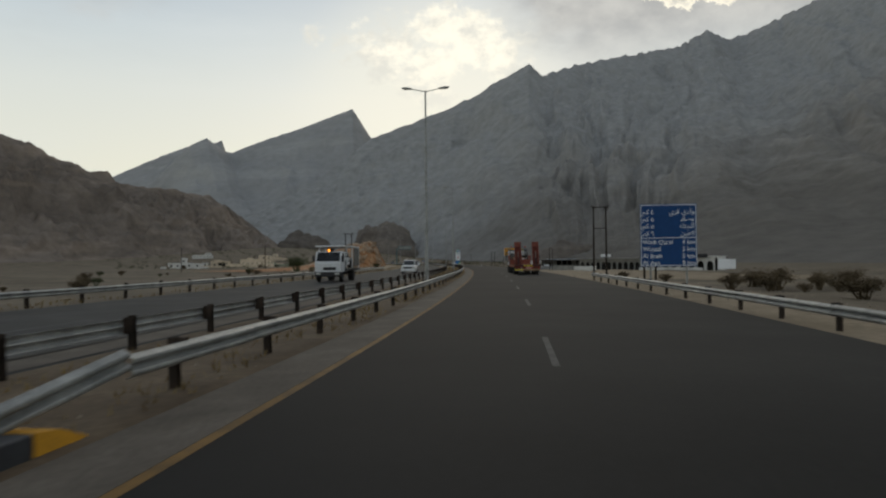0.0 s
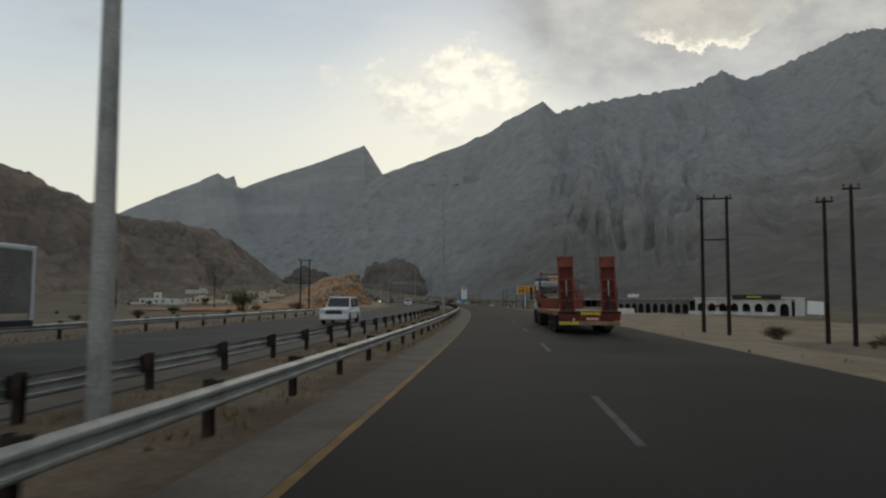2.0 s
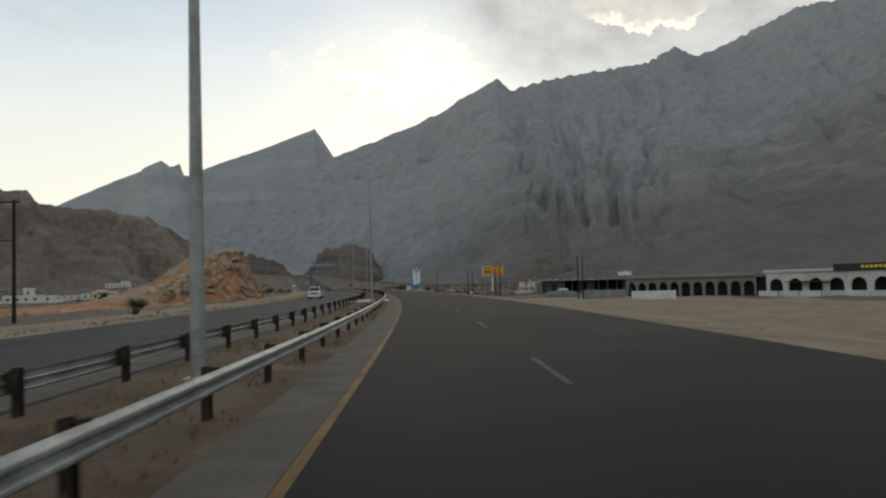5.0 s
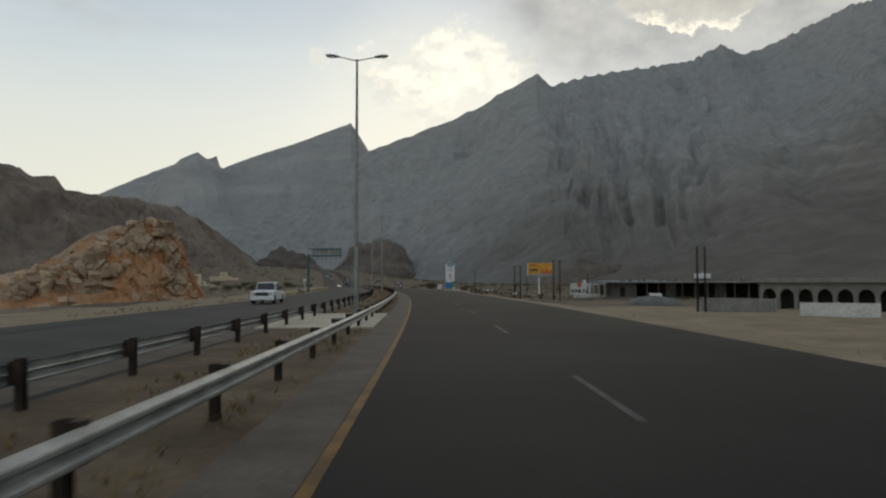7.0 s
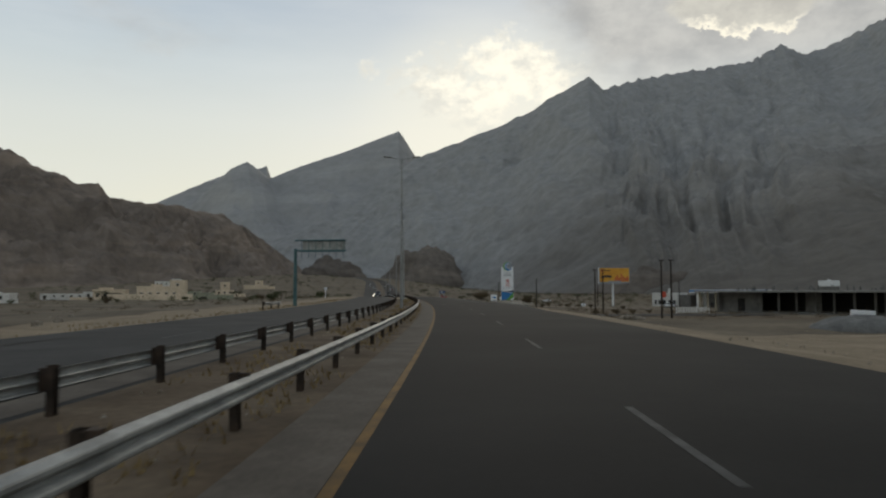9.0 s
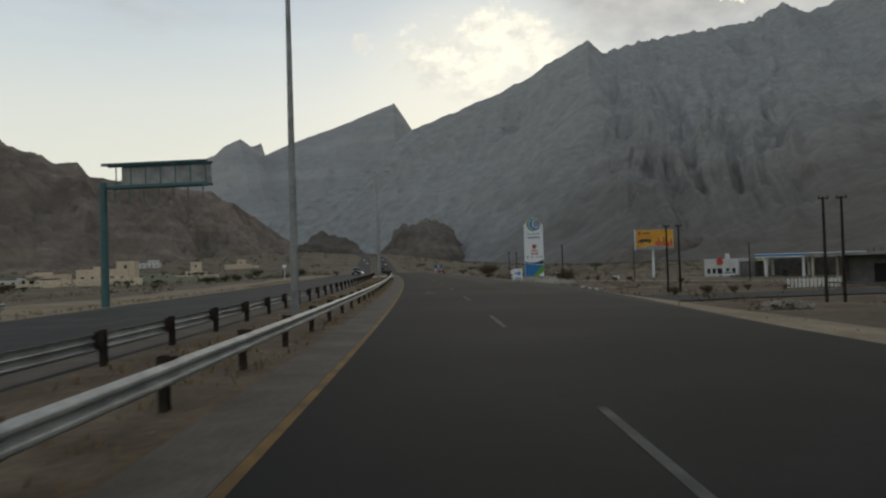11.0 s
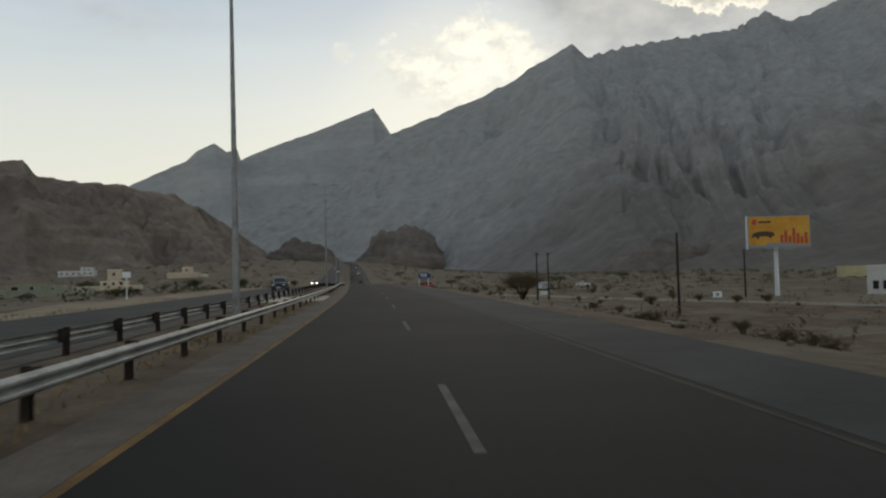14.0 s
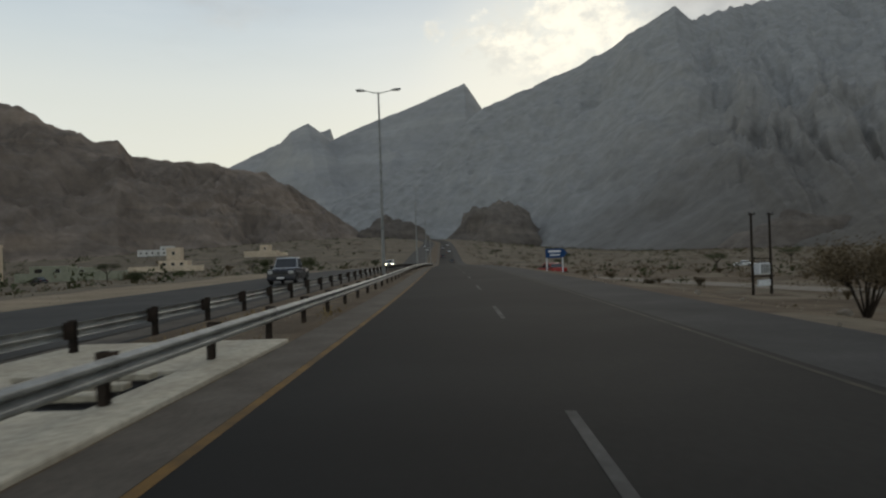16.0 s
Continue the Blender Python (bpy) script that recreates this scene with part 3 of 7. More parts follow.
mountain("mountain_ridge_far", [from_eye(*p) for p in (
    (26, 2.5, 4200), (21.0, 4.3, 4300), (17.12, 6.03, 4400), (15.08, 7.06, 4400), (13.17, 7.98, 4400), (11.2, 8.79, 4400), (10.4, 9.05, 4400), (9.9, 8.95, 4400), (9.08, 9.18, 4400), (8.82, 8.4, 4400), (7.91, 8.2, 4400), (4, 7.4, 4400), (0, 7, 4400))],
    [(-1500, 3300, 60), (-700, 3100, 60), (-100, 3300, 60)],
    ROCK_HAZE, "far mountain ridge with haze in its rock colour", nu=200, nv=40, rough=0.05, gully=0.06, seed=4.4, size=500, crest_noise=0.006)
mountain("hill_range", [(-1050, 250, 194), (-1000, 700, 238), (-800, 1100, 243), (-640, 1230, 229), (-560, 1275, 219), (-505, 1294, 208), (-478, 1308, 190), (-462, 1313, 178), (-435, 1306, 168), (-405, 1300, 158), (-383, 1296, 158)] + [from_eye(*p) for p in (
    (16.93, 5.96, 1330), (15.61, 5.7, 1330), (14.2, 5.6, 1350), (13.11, 5.6, 1370), (12.51, 5.3, 1400), (10.31, 5.05, 1480), (9.2, 4.4, 1540), (8.24, 3.75, 1600), (6.13, 2.01, 1750), (4.85, 0.9, 1800))],
    [(-520, 250, -3), (-470, 560, -3), (-400, 800, -2), (-320, 930, 0), (-250, 1010, 3), (-210, 1080, 5), (-170, 1200, 8), (-125, 1400, 16), (-85, 1600, 24)],
    ROCK_HILL, "dark brown craggy hills beside the valley", nu=380, nv=110, rough=0.22, gully=0.2, seed=11.7, power=1.1, size=130, crest_noise=0.045)


def hillock(name, x, y, rx, ry, h, mat, label, seed):
    nr, na = 22, 64
    P = np.zeros((nr, na + 1, 3))
    base = -4.0
    for i in range(nr):
        r = i / (nr - 1)
        for j in range(na + 1):
            a = 2 * math.pi * (j % na) / na
            ca, sa = math.cos(a), math.sin(a)
            n = noise.fractal(Vector((ca * r * 2.2 + seed, sa * r * 2.2, seed)), 0.9, 2.1, 6)
            z = h * max(0.0, (1 - r ** 2.6)) * (1 + 0.3 * n) + base * r
            P[i, j] = (x + rx * ca * r * (1 + 0.2 * n), y + ry * sa * r * (1 + 0.2 * n), z)
    return tagged(new(name, grid_mesh(name, P, nr, na + 1, mat)), label, "hill", kind="structure")


hillock("hill_dark", 105, 1690, 105, 120, 84, ROCK_DARK, "dark rounded rocky hill at the valley head", 3.0)
hillock("hill_low", -78, 1640, 80, 100, 62, ROCK_DARK, "dark low rocky hill above the road", 8.0)
hillock("hill_small", 330, 1010, 70, 40, 26, ROCK_DARK, "low dark gravel mound on the plain", 5.0)

# ---- more materials ----


def paint(name, c, rough=0.45, metal=0.0, var=0.18, scale=3.0, spec=0.4, bump=0.0, per_object=0.0):
    lo, hi = tuple(v * (1 - var) for v in c), tuple(min(1.0, v * (1 + var)) for v in c)
    return material(name, [lo, c, hi], rough, scale, metal=metal, spec=spec, bump=bump, per_object=per_object)


PAINT_FAINT = material("rubbed_white_paint", [(0.022, 0.022, 0.021), (0.056, 0.055, 0.053), (0.098, 0.097, 0.092)], 0.85, 2.2, spec=0.15, fine=24)
WHITE = paint("white_paint", (0.62, 0.63, 0.63), 0.4, var=0.08)
CABWHITE = paint("dusty_white_paint", (0.52, 0.53, 0.54), 0.42, var=0.12)
BLACK = paint("black_plastic", (0.018, 0.018, 0.02), 0.6, var=0.3)
TYRE = paint("tyre_rubber", (0.022, 0.021, 0.02), 0.85, var=0.35, spec=0.2)
RIM = paint("dull_steel_rim", (0.20, 0.195, 0.185), 0.5, 0.5, var=0.25)
RED = material("worn_red_oxide_paint", [(0.12, 0.032, 0.022), (0.175, 0.046, 0.03), (0.23, 0.075, 0.05)], 0.7, 1.6, bump=0.003, spec=0.3, fine=18)
REDDARK = material("dark_red_paint", [(0.075, 0.017, 0.013), (0.11, 0.024, 0.017), (0.15, 0.04, 0.028)], 0.75, 2.0, spec=0.25)
DECK = material("weathered_timber_deck", [(0.17, 0.105, 0.062), (0.25, 0.165, 0.10), (0.31, 0.22, 0.145)], 0.85, 0.8, stretch=(6, 0.5, 1), spec=0.15, fine=9)
YELLOW = paint("yellow_reflective", (0.62, 0.52, 0.02), 0.5, var=0.1)
SIGNBLUE = paint("blue_sign_sheet", (0.006, 0.045, 0.145), 0.55, var=0.1, spec=0.2)
SIGNWHITE = paint("white_sign_sheet", (0.68, 0.69, 0.70), 0.5, var=0.05)
TEAL = paint("teal_painted_steel", (0.055, 0.115, 0.12), 0.6, 0.2)
POLEWOOD = material("creosoted_timber", [(0.018, 0.014, 0.011), (0.03, 0.023, 0.018), (0.045, 0.036, 0.028)], 0.9, 3, stretch=(1, 1, 0.2), spec=0.1)
GLASS = material("dark_window_glass", [(0.012, 0.014, 0.016), (0.018, 0.02, 0.022)], 0.15, 1.0, spec=0.6)
WALLBEIGE = material("beige_render", [(0.48, 0.39, 0.285), (0.57, 0.47, 0.35), (0.64, 0.535, 0.405)], 0.9, 0.4, spec=0.15, per_object=0.08)
WALLWHITE = material("white_render", [(0.47, 0.46, 0.43), (0.54, 0.53, 0.50), (0.60, 0.59, 0.56)], 0.9, 0.4, spec=0.15, per_object=0.08)
GREYBLOCK = material("bare_concrete_block", [(0.10, 0.098, 0.092), (0.14, 0.136, 0.127), (0.185, 0.18, 0.168)], 0.95, 0.7, spec=0.1, bump=0.01)
SLABGREY = material("weathered_roof_concrete", [(0.19, 0.185, 0.168), (0.235, 0.228, 0.208), (0.285, 0.277, 0.252)], 0.92, 0.5, spec=0.12, bump=0.008)
# near-black colour that paints in the shade of openings and recesses
SHADE_FILL = paint("painted_interior_shade", (0.03, 0.029, 0.028), 0.95, spec=0.05)
AMBER = material("amber_beacon", [(0.8, 0.25, 0.02), (0.9, 0.32, 0.03)], 0.3, 2, emit=((1.0, 0.33, 0.03), 2.2))
HEADLIGHT = material("lit_headlight", [(0.9, 0.85, 0.7), (1, 0.95, 0.8)], 0.2, 2, emit=((1.0, 0.86, 0.6), 7.0))
LAMPGLASS = paint("lamp_lens", (0.42, 0.42, 0.40), 0.25)
TAIL = paint("red_lens", (0.35, 0.02, 0.015), 0.25)
ORANGE = material("orange_billboard_print", [(0.42, 0.17, 0.02), (0.55, 0.27, 0.03), (0.62, 0.36, 0.05)], 0.5, 0.25, spec=0.3)
DARKPRINT = paint("dark_print", (0.05, 0.03, 0.02), 0.5)
GREEN = paint("green_print", (0.09, 0.26, 0.03), 0.45, var=0.08)
BRIGHTBLUE = paint("blue_print", (0.012, 0.14, 0.36), 0.45, var=0.08)
NAVY = paint("navy_print", (0.008, 0.015, 0.045), 0.45)
REDPRINT = paint("red_print", (0.42, 0.06, 0.03), 0.5)
GREYPRINT = paint("grey_print", (0.22, 0.24, 0.26), 0.5)
TWIG = material("dry_brown_twigs", [(0.075, 0.056, 0.034), (0.11, 0.083, 0.05), (0.15, 0.115, 0.07)], 0.9, 4, spec=0.1, per_object=0.25)
LEAF = material("dusty_green_leaves", [(0.035, 0.042, 0.018), (0.055, 0.062, 0.027), (0.08, 0.085, 0.04)], 0.85, 3, spec=0.15, per_object=0.2)
STRAW = material("dry_straw_grass", [(0.13, 0.085, 0.034), (0.20, 0.14, 0.062), (0.27, 0.20, 0.095)], 0.9, 1.5, spec=0.1)
OUTCROP = material("orange_crumbling_rock", [(0.235, 0.105, 0.045), (0.33, 0.17, 0.085), (0.40, 0.26, 0.155)], 0.95, 0.35, bump=0.22, bump_scale=1.6, spec=0.1, fine=2.5)
BLOCKROCK = material("tan_block_rock", [(0.27, 0.165, 0.10), (0.37, 0.265, 0.18), (0.47, 0.385, 0.29)], 0.95, 0.5, bump=0.12, bump_scale=3, spec=0.1, fine=5, per_object=0.28)
BOULDER = rock_material("pale_boulder", (0.24, 0.20, 0.15), (0.34, 0.30, 0.245), (0.40, 0.36, 0.30), 0.5, 0.4)
KERBYEL = paint("yellow_kerb_paint", (0.50, 0.24, 0.015), 0.7, var=0.15)
KERBBLK = paint("black_kerb_paint", (0.03, 0.031, 0.034), 0.75, var=0.3)

# ---- guard rails ----
W_OUT = [(x, 0.375 + (z - 0.368) * 0.87) for x, z in ((0.0, 0.368), (0.012, 0.384), (0.075, 0.416), (0.083, 0.432), (0.083, 0.463), (0.075, 0.479), (0.015, 0.511), (0.0, 0.532), (0.015, 0.553), (0.075, 0.585), (0.083, 0.601), (0.083, 0.633), (0.075, 0.649), (0.012, 0.681), (0.0, 0.697))]


def beam_mesh(length, face):
    """A corrugated steel rail of one bay, lapped a little at its ends."""
    bm = bmesh.new()
    outer = [(face * (0.16 + x), z) for x, z in W_OUT]
    inner = [(face * (0.152 + x), z) for x, z in reversed(W_OUT)]
    prism(bm, outer + inner, "y", -0.03, length + 0.12)
    return mesh_from("rail_section", bm, GALV)


def post_mesh(height):
    bm = bmesh.new()
    for b in ((-0.055, 0.055, -0.075, -0.065), (-0.055, 0.055, 0.065, 0.075), (-0.055, -0.043, -0.065, 0.065)):
        box(bm, *b, -0.25, height)
    return mesh_from("post", bm, RUST)


def spacer_mesh(face):
    return mesh_from("spacer", box_bm(*sorted((face * 0.055, face * 0.165)), -0.06, 0.06, 0.37, 0.70), RUST)


def guardrail(s0, s1, o, face, label, height=0.70, pitch=3.95, dip=False, drift=0.0, sunk=0.0):
    top = empty("guardrail", rd_pose(s0, o), label, "guardrail")
    inv = top.matrix_basis.inverted()
    beam, post, spacer = beam_mesh(pitch, face), post_mesh(height), spacer_mesh(face)
    n = int(round((s1 - s0) / pitch))
    for i in range(n + 1):
        s = s0 + i * pitch
        out = o + drift * float(smooth01(s, 280, 340))
        wob = 0.003 * math.sin(s * 0.6) + 0.0035 * face * (i % 2)
        m = inv @ rd_pose(s, out + wob, 0.008 * math.sin(s * 0.11) - sunk)
        share("post", post, top, m @ pose(0, 0, 0, 1.2 * math.sin(s * 2.1), 1.5 * math.sin(s * 1.3), 0))
        share("spacer", spacer, top, m)
        if i < n:
            share("rail_section", beam, top, m)
    if dip:
        # the turned-down end: the rail falls towards the ground and away from the road
        share("rail_section", beam, top, inv @ rd_pose(s0 - 1.54, o + 0.0075))
        m = inv @ rd_pose(s0 - 1.54, o)
        tail = beam_mesh(pitch, -face)
        share("rail_section", tail, top, m @ pose(0, 0, 0.08, -8.0, 0, 177))
        share("rail_section", tail, top, m @ pose(-0.2, -3.95, -0.47, -4.0, 0, 174))
        share("post", post, top, inv @ rd_pose(s0 - 5.1, o - 0.3, -0.42))
    return top


guardrail(18.54, 642.7, -1.70, 1, "galvanized steel guardrail on rusty posts along the median", pitch=3.76, dip=True, drift=-0.06)
guardrail(-18.72, 641.0, -4.62, -1, "galvanized steel guardrail seen from its dark post side", 0.74, pitch=3.77, drift=-0.3, sunk=0.05)
guardrail(-42.0, 146.0, -16.7, 1, "galvanized guardrail on the outer verge of the far carriageway", 0.74)
guardrail(-36.5, 72.0, 10.85, -1, "galvanized guardrail beside the outer shoulder", 0.70, pitch=3.76, sunk=0.08)
guardrail(304.0, 312.0, -16.9, 1, "short length of guardrail on the far verge", 0.74)

# striped kerb nose at the start of the median rail
kerb = empty("kerb_nose", rd_pose(13.65, -1.55), "black and yellow striped concrete kerb at the median end", "kerb")
for i in range(13):
    b = 1.35 - 0.5 * i
    part("kerb_block", bevelled(-0.2, 0.26, b - 0.49, b - 0.005, -0.1, 0.22, 0.025), KERBYEL if i % 2 else KERBBLK, kerb)
bm = bmesh.new()
prism(bm, [(1.36, -0.1), (1.36, 0.22), (1.72, 0.18), (2.15, 0.02), (2.15, -0.1)], "x", -0.2, 0.26)
part("kerb_end", bm, KERBYEL, kerb, "sloping yellow kerb end")

# ---- street lamps ----


def lamp_pole(m):
    lamp = empty("street_lamp", m, "tall galvanized twin-arm street lamp in the median", "street lamp", "median street lamps")
    part("pole", tube_bm((0, 0, 0.0), (0, 0, 15.6), 0.155, 0.065, 12), GALV, lamp)
    part("base_plate", bevelled(-0.25, 0.25, -0.25, 0.25, -0.05, 0.04, 0.01), GALV, lamp)
    part("door_plate", bevelled(-0.07, 0.07, -0.165, -0.13, 0.6, 1.2, 0.01), GALV, lamp)
    for sx in (-1, 1):
        bm = bmesh.new()
        tube(bm, (0, 0, 15.5), (sx * 0.55, 0, 15.62), 0.04, 0.036, 8)
        tube(bm, (sx * 0.55, 0, 15.62), (sx * 1.15, 0, 15.74), 0.036, 0.032, 8)
        arm = part("arm", bm, GALV, lamp)
        bm = bmesh.new()
        bmesh.ops.create_uvsphere(bm, u_segments=14, v_segments=8, radius=1, matrix=pose(sx * 1.5, 0, 15.8) @ pose(0, 0, 0, 0, -sx * 6, 0) @ Matrix.Diagonal((0.47, 0.17, 0.1, 1)))
        part("lamp_head", bm, GALV, lamp, smooth=True)
        bm = bmesh.new()
        bmesh.ops.create_uvsphere(bm, u_segments=12, v_segments=6, radius=1, matrix=pose(sx * 1.6, 0, 15.745) @ Matrix.Diagonal((0.26, 0.13, 0.06, 1)))
        part("lens", bm, LAMPGLASS, lamp, smooth=True)
    return lamp


first_lamp = lamp_pole(rd_pose(67.6, -3.26, -0.02))
for k in range(1, 9):
    copy_thing(first_lamp, rd_pose(67.6 + 79.7 * k, -3.26, -0.02))
copy_thing(first_lamp, rd_pose(67.6 - 79.7, -3.26, -0.02))

# ---- drain slabs in the median ----


def drain_slab(s0, s1, label, broken):
    top = empty("drain_slab", rd_pose((s0 + s1) / 2, -3.4), label, "concrete slab")
    h = (s1 - s0) / 2
    if broken:
        part("slab", bevelled(-2.1, 2.27, -h, -0.9, -0.1, 0.075, 0.03), CONCRETE, top)
        part("slab", bevelled(-2.1, 2.27, 1.9, h, -0.1, 0.075, 0.03), CONCRETE, top)
        part("slab", bevelled(-2.1, -0.6, -0.9, 1.9, -0.1, 0.07, 0.02), CONCRETE, top)
        part("slab", bevelled(1.5, 2.27, -0.9, 1.9, -0.1, 0.07, 0.02), CONCRETE, top)
        part("pit", box_bm(-0.6, 1.5, -0.9, 1.9, -0.06, 0.0), SHADE_FILL, top, "drain pit floor painted near-black for shade")
        for y in (-0.35, 0.35, 1.2):
            part("cover_bar", bevelled(-0.65, 1.4, y, y + 0.26, 0.05, 0.15, 0.02), CONCRETE, top, "broken concrete cover bar")
        return top
    n = 4
    for k in range(n):
        a, b = -h + 2 * h * k / n, -h + 2 * h * (k + 1) / n
        part("slab", bevelled(-2.1, 2.27, a + 0.008, b - 0.008, -0.1, 0.072 + 0.004 * (k % 2), 0.02), CONCRETE, top)
    # a sunken pipe end beside the rail
    bm = bmesh.new()
    tube(bm, (0.2, -1.6, 0.02), (1.5, -1.3, 0.06), 0.17, 0.17, 16)
    part("pipe_end", bm, GREYBLOCK, top, "grey concrete pipe end lying in the slab")
    return top


drain_slab(209.5, 221.5, "pale concrete drain slab in the median soil", False)
drain_slab(408.0, 420.0, "pale concrete drain slab with broken covers in the median", True)

# ---- road arrow and hatching ----


def marking(name, pts, label, z=0.026):
    bm = bmesh.new()
    bm.faces.new([bm.verts.new(rd(s, o, z)) for s, o in pts])
    return tagged(new(name, mesh_from(name, bm, PAINT_FAINT)), label, "road marking", kind="structure")


marking("lane_arrow", [(325.2, 1.35), (325.2, 2.35), (325.75, 2.3), (325.9, 1.95), (327.6, 1.95), (327.6, 1.7), (325.9, 1.7)], "worn white arrow painted in the left lane")
for k in range(10):
    s0 = 321.1 + 2.08 * k
    marking("exit_dash", [(s0, 7.17), (s0, 7.29), (s0 + 1.35, 7.29), (s0 + 1.35, 7.17)], "short white exit dash", 0.022)["group"] = "exit dashes"
for k, s0 in enumerate((345.6, 348.6, 351.6)):
    w = 1.0 + 0.75 * k if k < 3 else 2.0
    marking("hatch_stripe", [(s0, 7.4), (s0 + 0.2, 7.4), (s0 + 0.2 + 0.25 * w, 7.4 + w), (s0 + 0.25 * w, 7.4 + w)], "worn white hatching stripe at the exit", 0.02)["group"] = "exit hatching"
marking("hatch_edge", [(342.0, 7.3), (342.3, 7.3), (350.0, 10.7), (349.7, 10.75)], "white line along the exit wedge", 0.022)

# exit lane towards the filling station
bm = bmesh.new()
edge_a = [(296, 10.1), (312, 11.0), (326, 12.0), (334, 13.2), (340, 15.5), (344.5, 19), (347, 24), (349, 34), (350, 60)]
edge_b = [(296, 10.18), (312, 10.18), (326, 10.18), (340, 10.18), (350, 10.18), (353.5, 13.5), (357, 21), (360, 32), (362, 60)]
rows_v = []
for (sa, oa), (sb, ob_) in zip(edge_a, edge_b):
    row = []
    for k in np.linspace(0, 1, 9):
        se, oe = sa + (sb - sa) * k, oa + (ob_ - oa) * k
        row.append(bm.verts.new(rd(se, oe, -0.003 if oe < 10.3 else float(ground_z(se, oe)) + 0.10)))
    rows_v.append(row)
for p, q in zip(rows_v, rows_v[1:]):
    for k in range(8):
        bm.faces.new((p[k], p[k + 1], q[k + 1], q[k]))
bmesh.ops.recalc_face_normals(bm, faces=bm.faces[:])
tagged(new("exit_road", mesh_from("exit_road", bm, ASPHALT_DUST_HAZE)), "dusty asphalt exit lane turning to the filling station", "road", kind="structure")
kerb2 = empty("island_kerb", rd_pose(331, 12.6), "painted concrete kerb round the exit island", "kerb")
inv = kerb2.matrix_basis.inverted()
for i in range(12):
    s = 323 + 1.35 * i
    o = float(np.interp(s, [323, 331, 334, 339, 342], [12.0, 12.6, 13.4, 15.1, 17.2]))
    part("kerb_block", bevelled(-0.09, 0.09, -0.62, 0.62, -0.25, 0.1, 0.02), CONCRETE if i % 2 else GREYBLOCK, kerb2).matrix_basis = inv @ rd_pose(s, o, float(ground_z(s, o)) + 0.08, -10 - 2.2 * i)

# ---- writing ----


def text_mesh(s, size, mat, align="LEFT"):
    cu = bpy.data.curves.new("words", "FONT")
    cu.body, cu.size, cu.align_x, cu.extrude = s, size, align, 0.003
    ob = bpy.data.objects.new("words", cu)
    scene.collection.objects.link(ob)
    me = bpy.data.meshes.new_from_object(ob.evaluated_get(bpy.context.evaluated_depsgraph_get()))
    bpy.data.objects.remove(ob)
    me.materials.clear()
    me.materials.append(mat)
    return me


def facing(x, y, z, yaw):
    """A board's pose: local x to its right as seen from the front, z up, front towards local -y."""
    return pose(x, y, z, 0, 0, yaw)


def put_text(s, size, mat, parent, x, y, z, align="LEFT", name="lettering"):
    return share(name, text_mesh(s, size, mat, align), parent, pose(x, y, z, 90, 0, 0))


def bars(parent, mat, x0, x1, z0, z1, y, name="writing_bar"):
    return part(name, box_bm(x0, x1, y - 0.006, y, z0, z1), mat, parent)


# blue direction sign
sign = empty("direction_sign", facing(27.22, 54.82, 0, -14.1), "large blue road sign with white Arabic and English place names", "road sign")
SW, Z0, Z1 = 1.88, 1.2, 5.46
part("panel", bevelled(-SW, SW, -0.02, 0.03, Z0, Z1, 0.015), SIGNBLUE, sign)
for nm, b in (("border", (-SW + .04, SW - .04, Z1 - .09, Z1 - .05)), ("border", (-SW + .04, SW - .04, Z0 + .05, Z0 + .09)), ("border", (-SW + .04, -SW + .08, Z0 + .05, Z1 - .05)), ("border", (SW - .08, SW - .04, Z0 + .05, Z1 - .05)), ("divider", (-SW + .08, SW - .08, 3.13, 3.17))):
    part(nm, box_bm(b[0], b[1], -0.026, -0.019, b[2], b[3]), SIGNWHITE, sign)
for i, (a, b) in enumerate((("Wadi Qurai", "4 km"), ("Wusad", "5 km"), ("Al Jinah", "5 km"), ("Al Ayn", "9 km"))):
    z = 2.72 - 0.47 * i
    put_text(a, 0.42, SIGNWHITE, sign, -SW + 0.16, -0.024, z)
    put_text(b, 0.42, SIGNWHITE, sign, SW - 0.14, -0.024, z, "RIGHT")
ARABIC = (("\ufeed\ufe8d\ufea9\ufef1 \ufed7\ufeae\ufef1", "\u0664"), ("\ufeed\ufebb\ufe8e\ufea9", "\u0665"), ("\ufe8d\ufedf\ufea0\ufee8\ufe8e\ufee9", "\u0665"), ("\ufe8d\ufedf\ufecc\ufef4\ufee6", "\u0669"))
for i, (a, n) in enumerate(ARABIC):
    z = 4.78 - 0.49 * i
    put_text(a[::-1], 0.44, SIGNWHITE, sign, SW - 0.16, -0.024, z, "RIGHT")
    put_text(("\ufedb\ufee2")[::-1] + " " + n, 0.44, SIGNWHITE, sign, -SW + 0.16, -0.024, z)
for x in (-1.2, 1.2):
    part("post", tube_bm((x, 0.1, -0.8), (x, 0.1, 5.2), 0.07, 0.07, 10), GALV, sign)
for z in (1.7, 3.2, 4.9):
    part("brace", box_bm(-SW + 0.1, SW - 0.1, 0.03, 0.07, z, z + 0.06), GALV, sign)

# ---- timber power poles ----


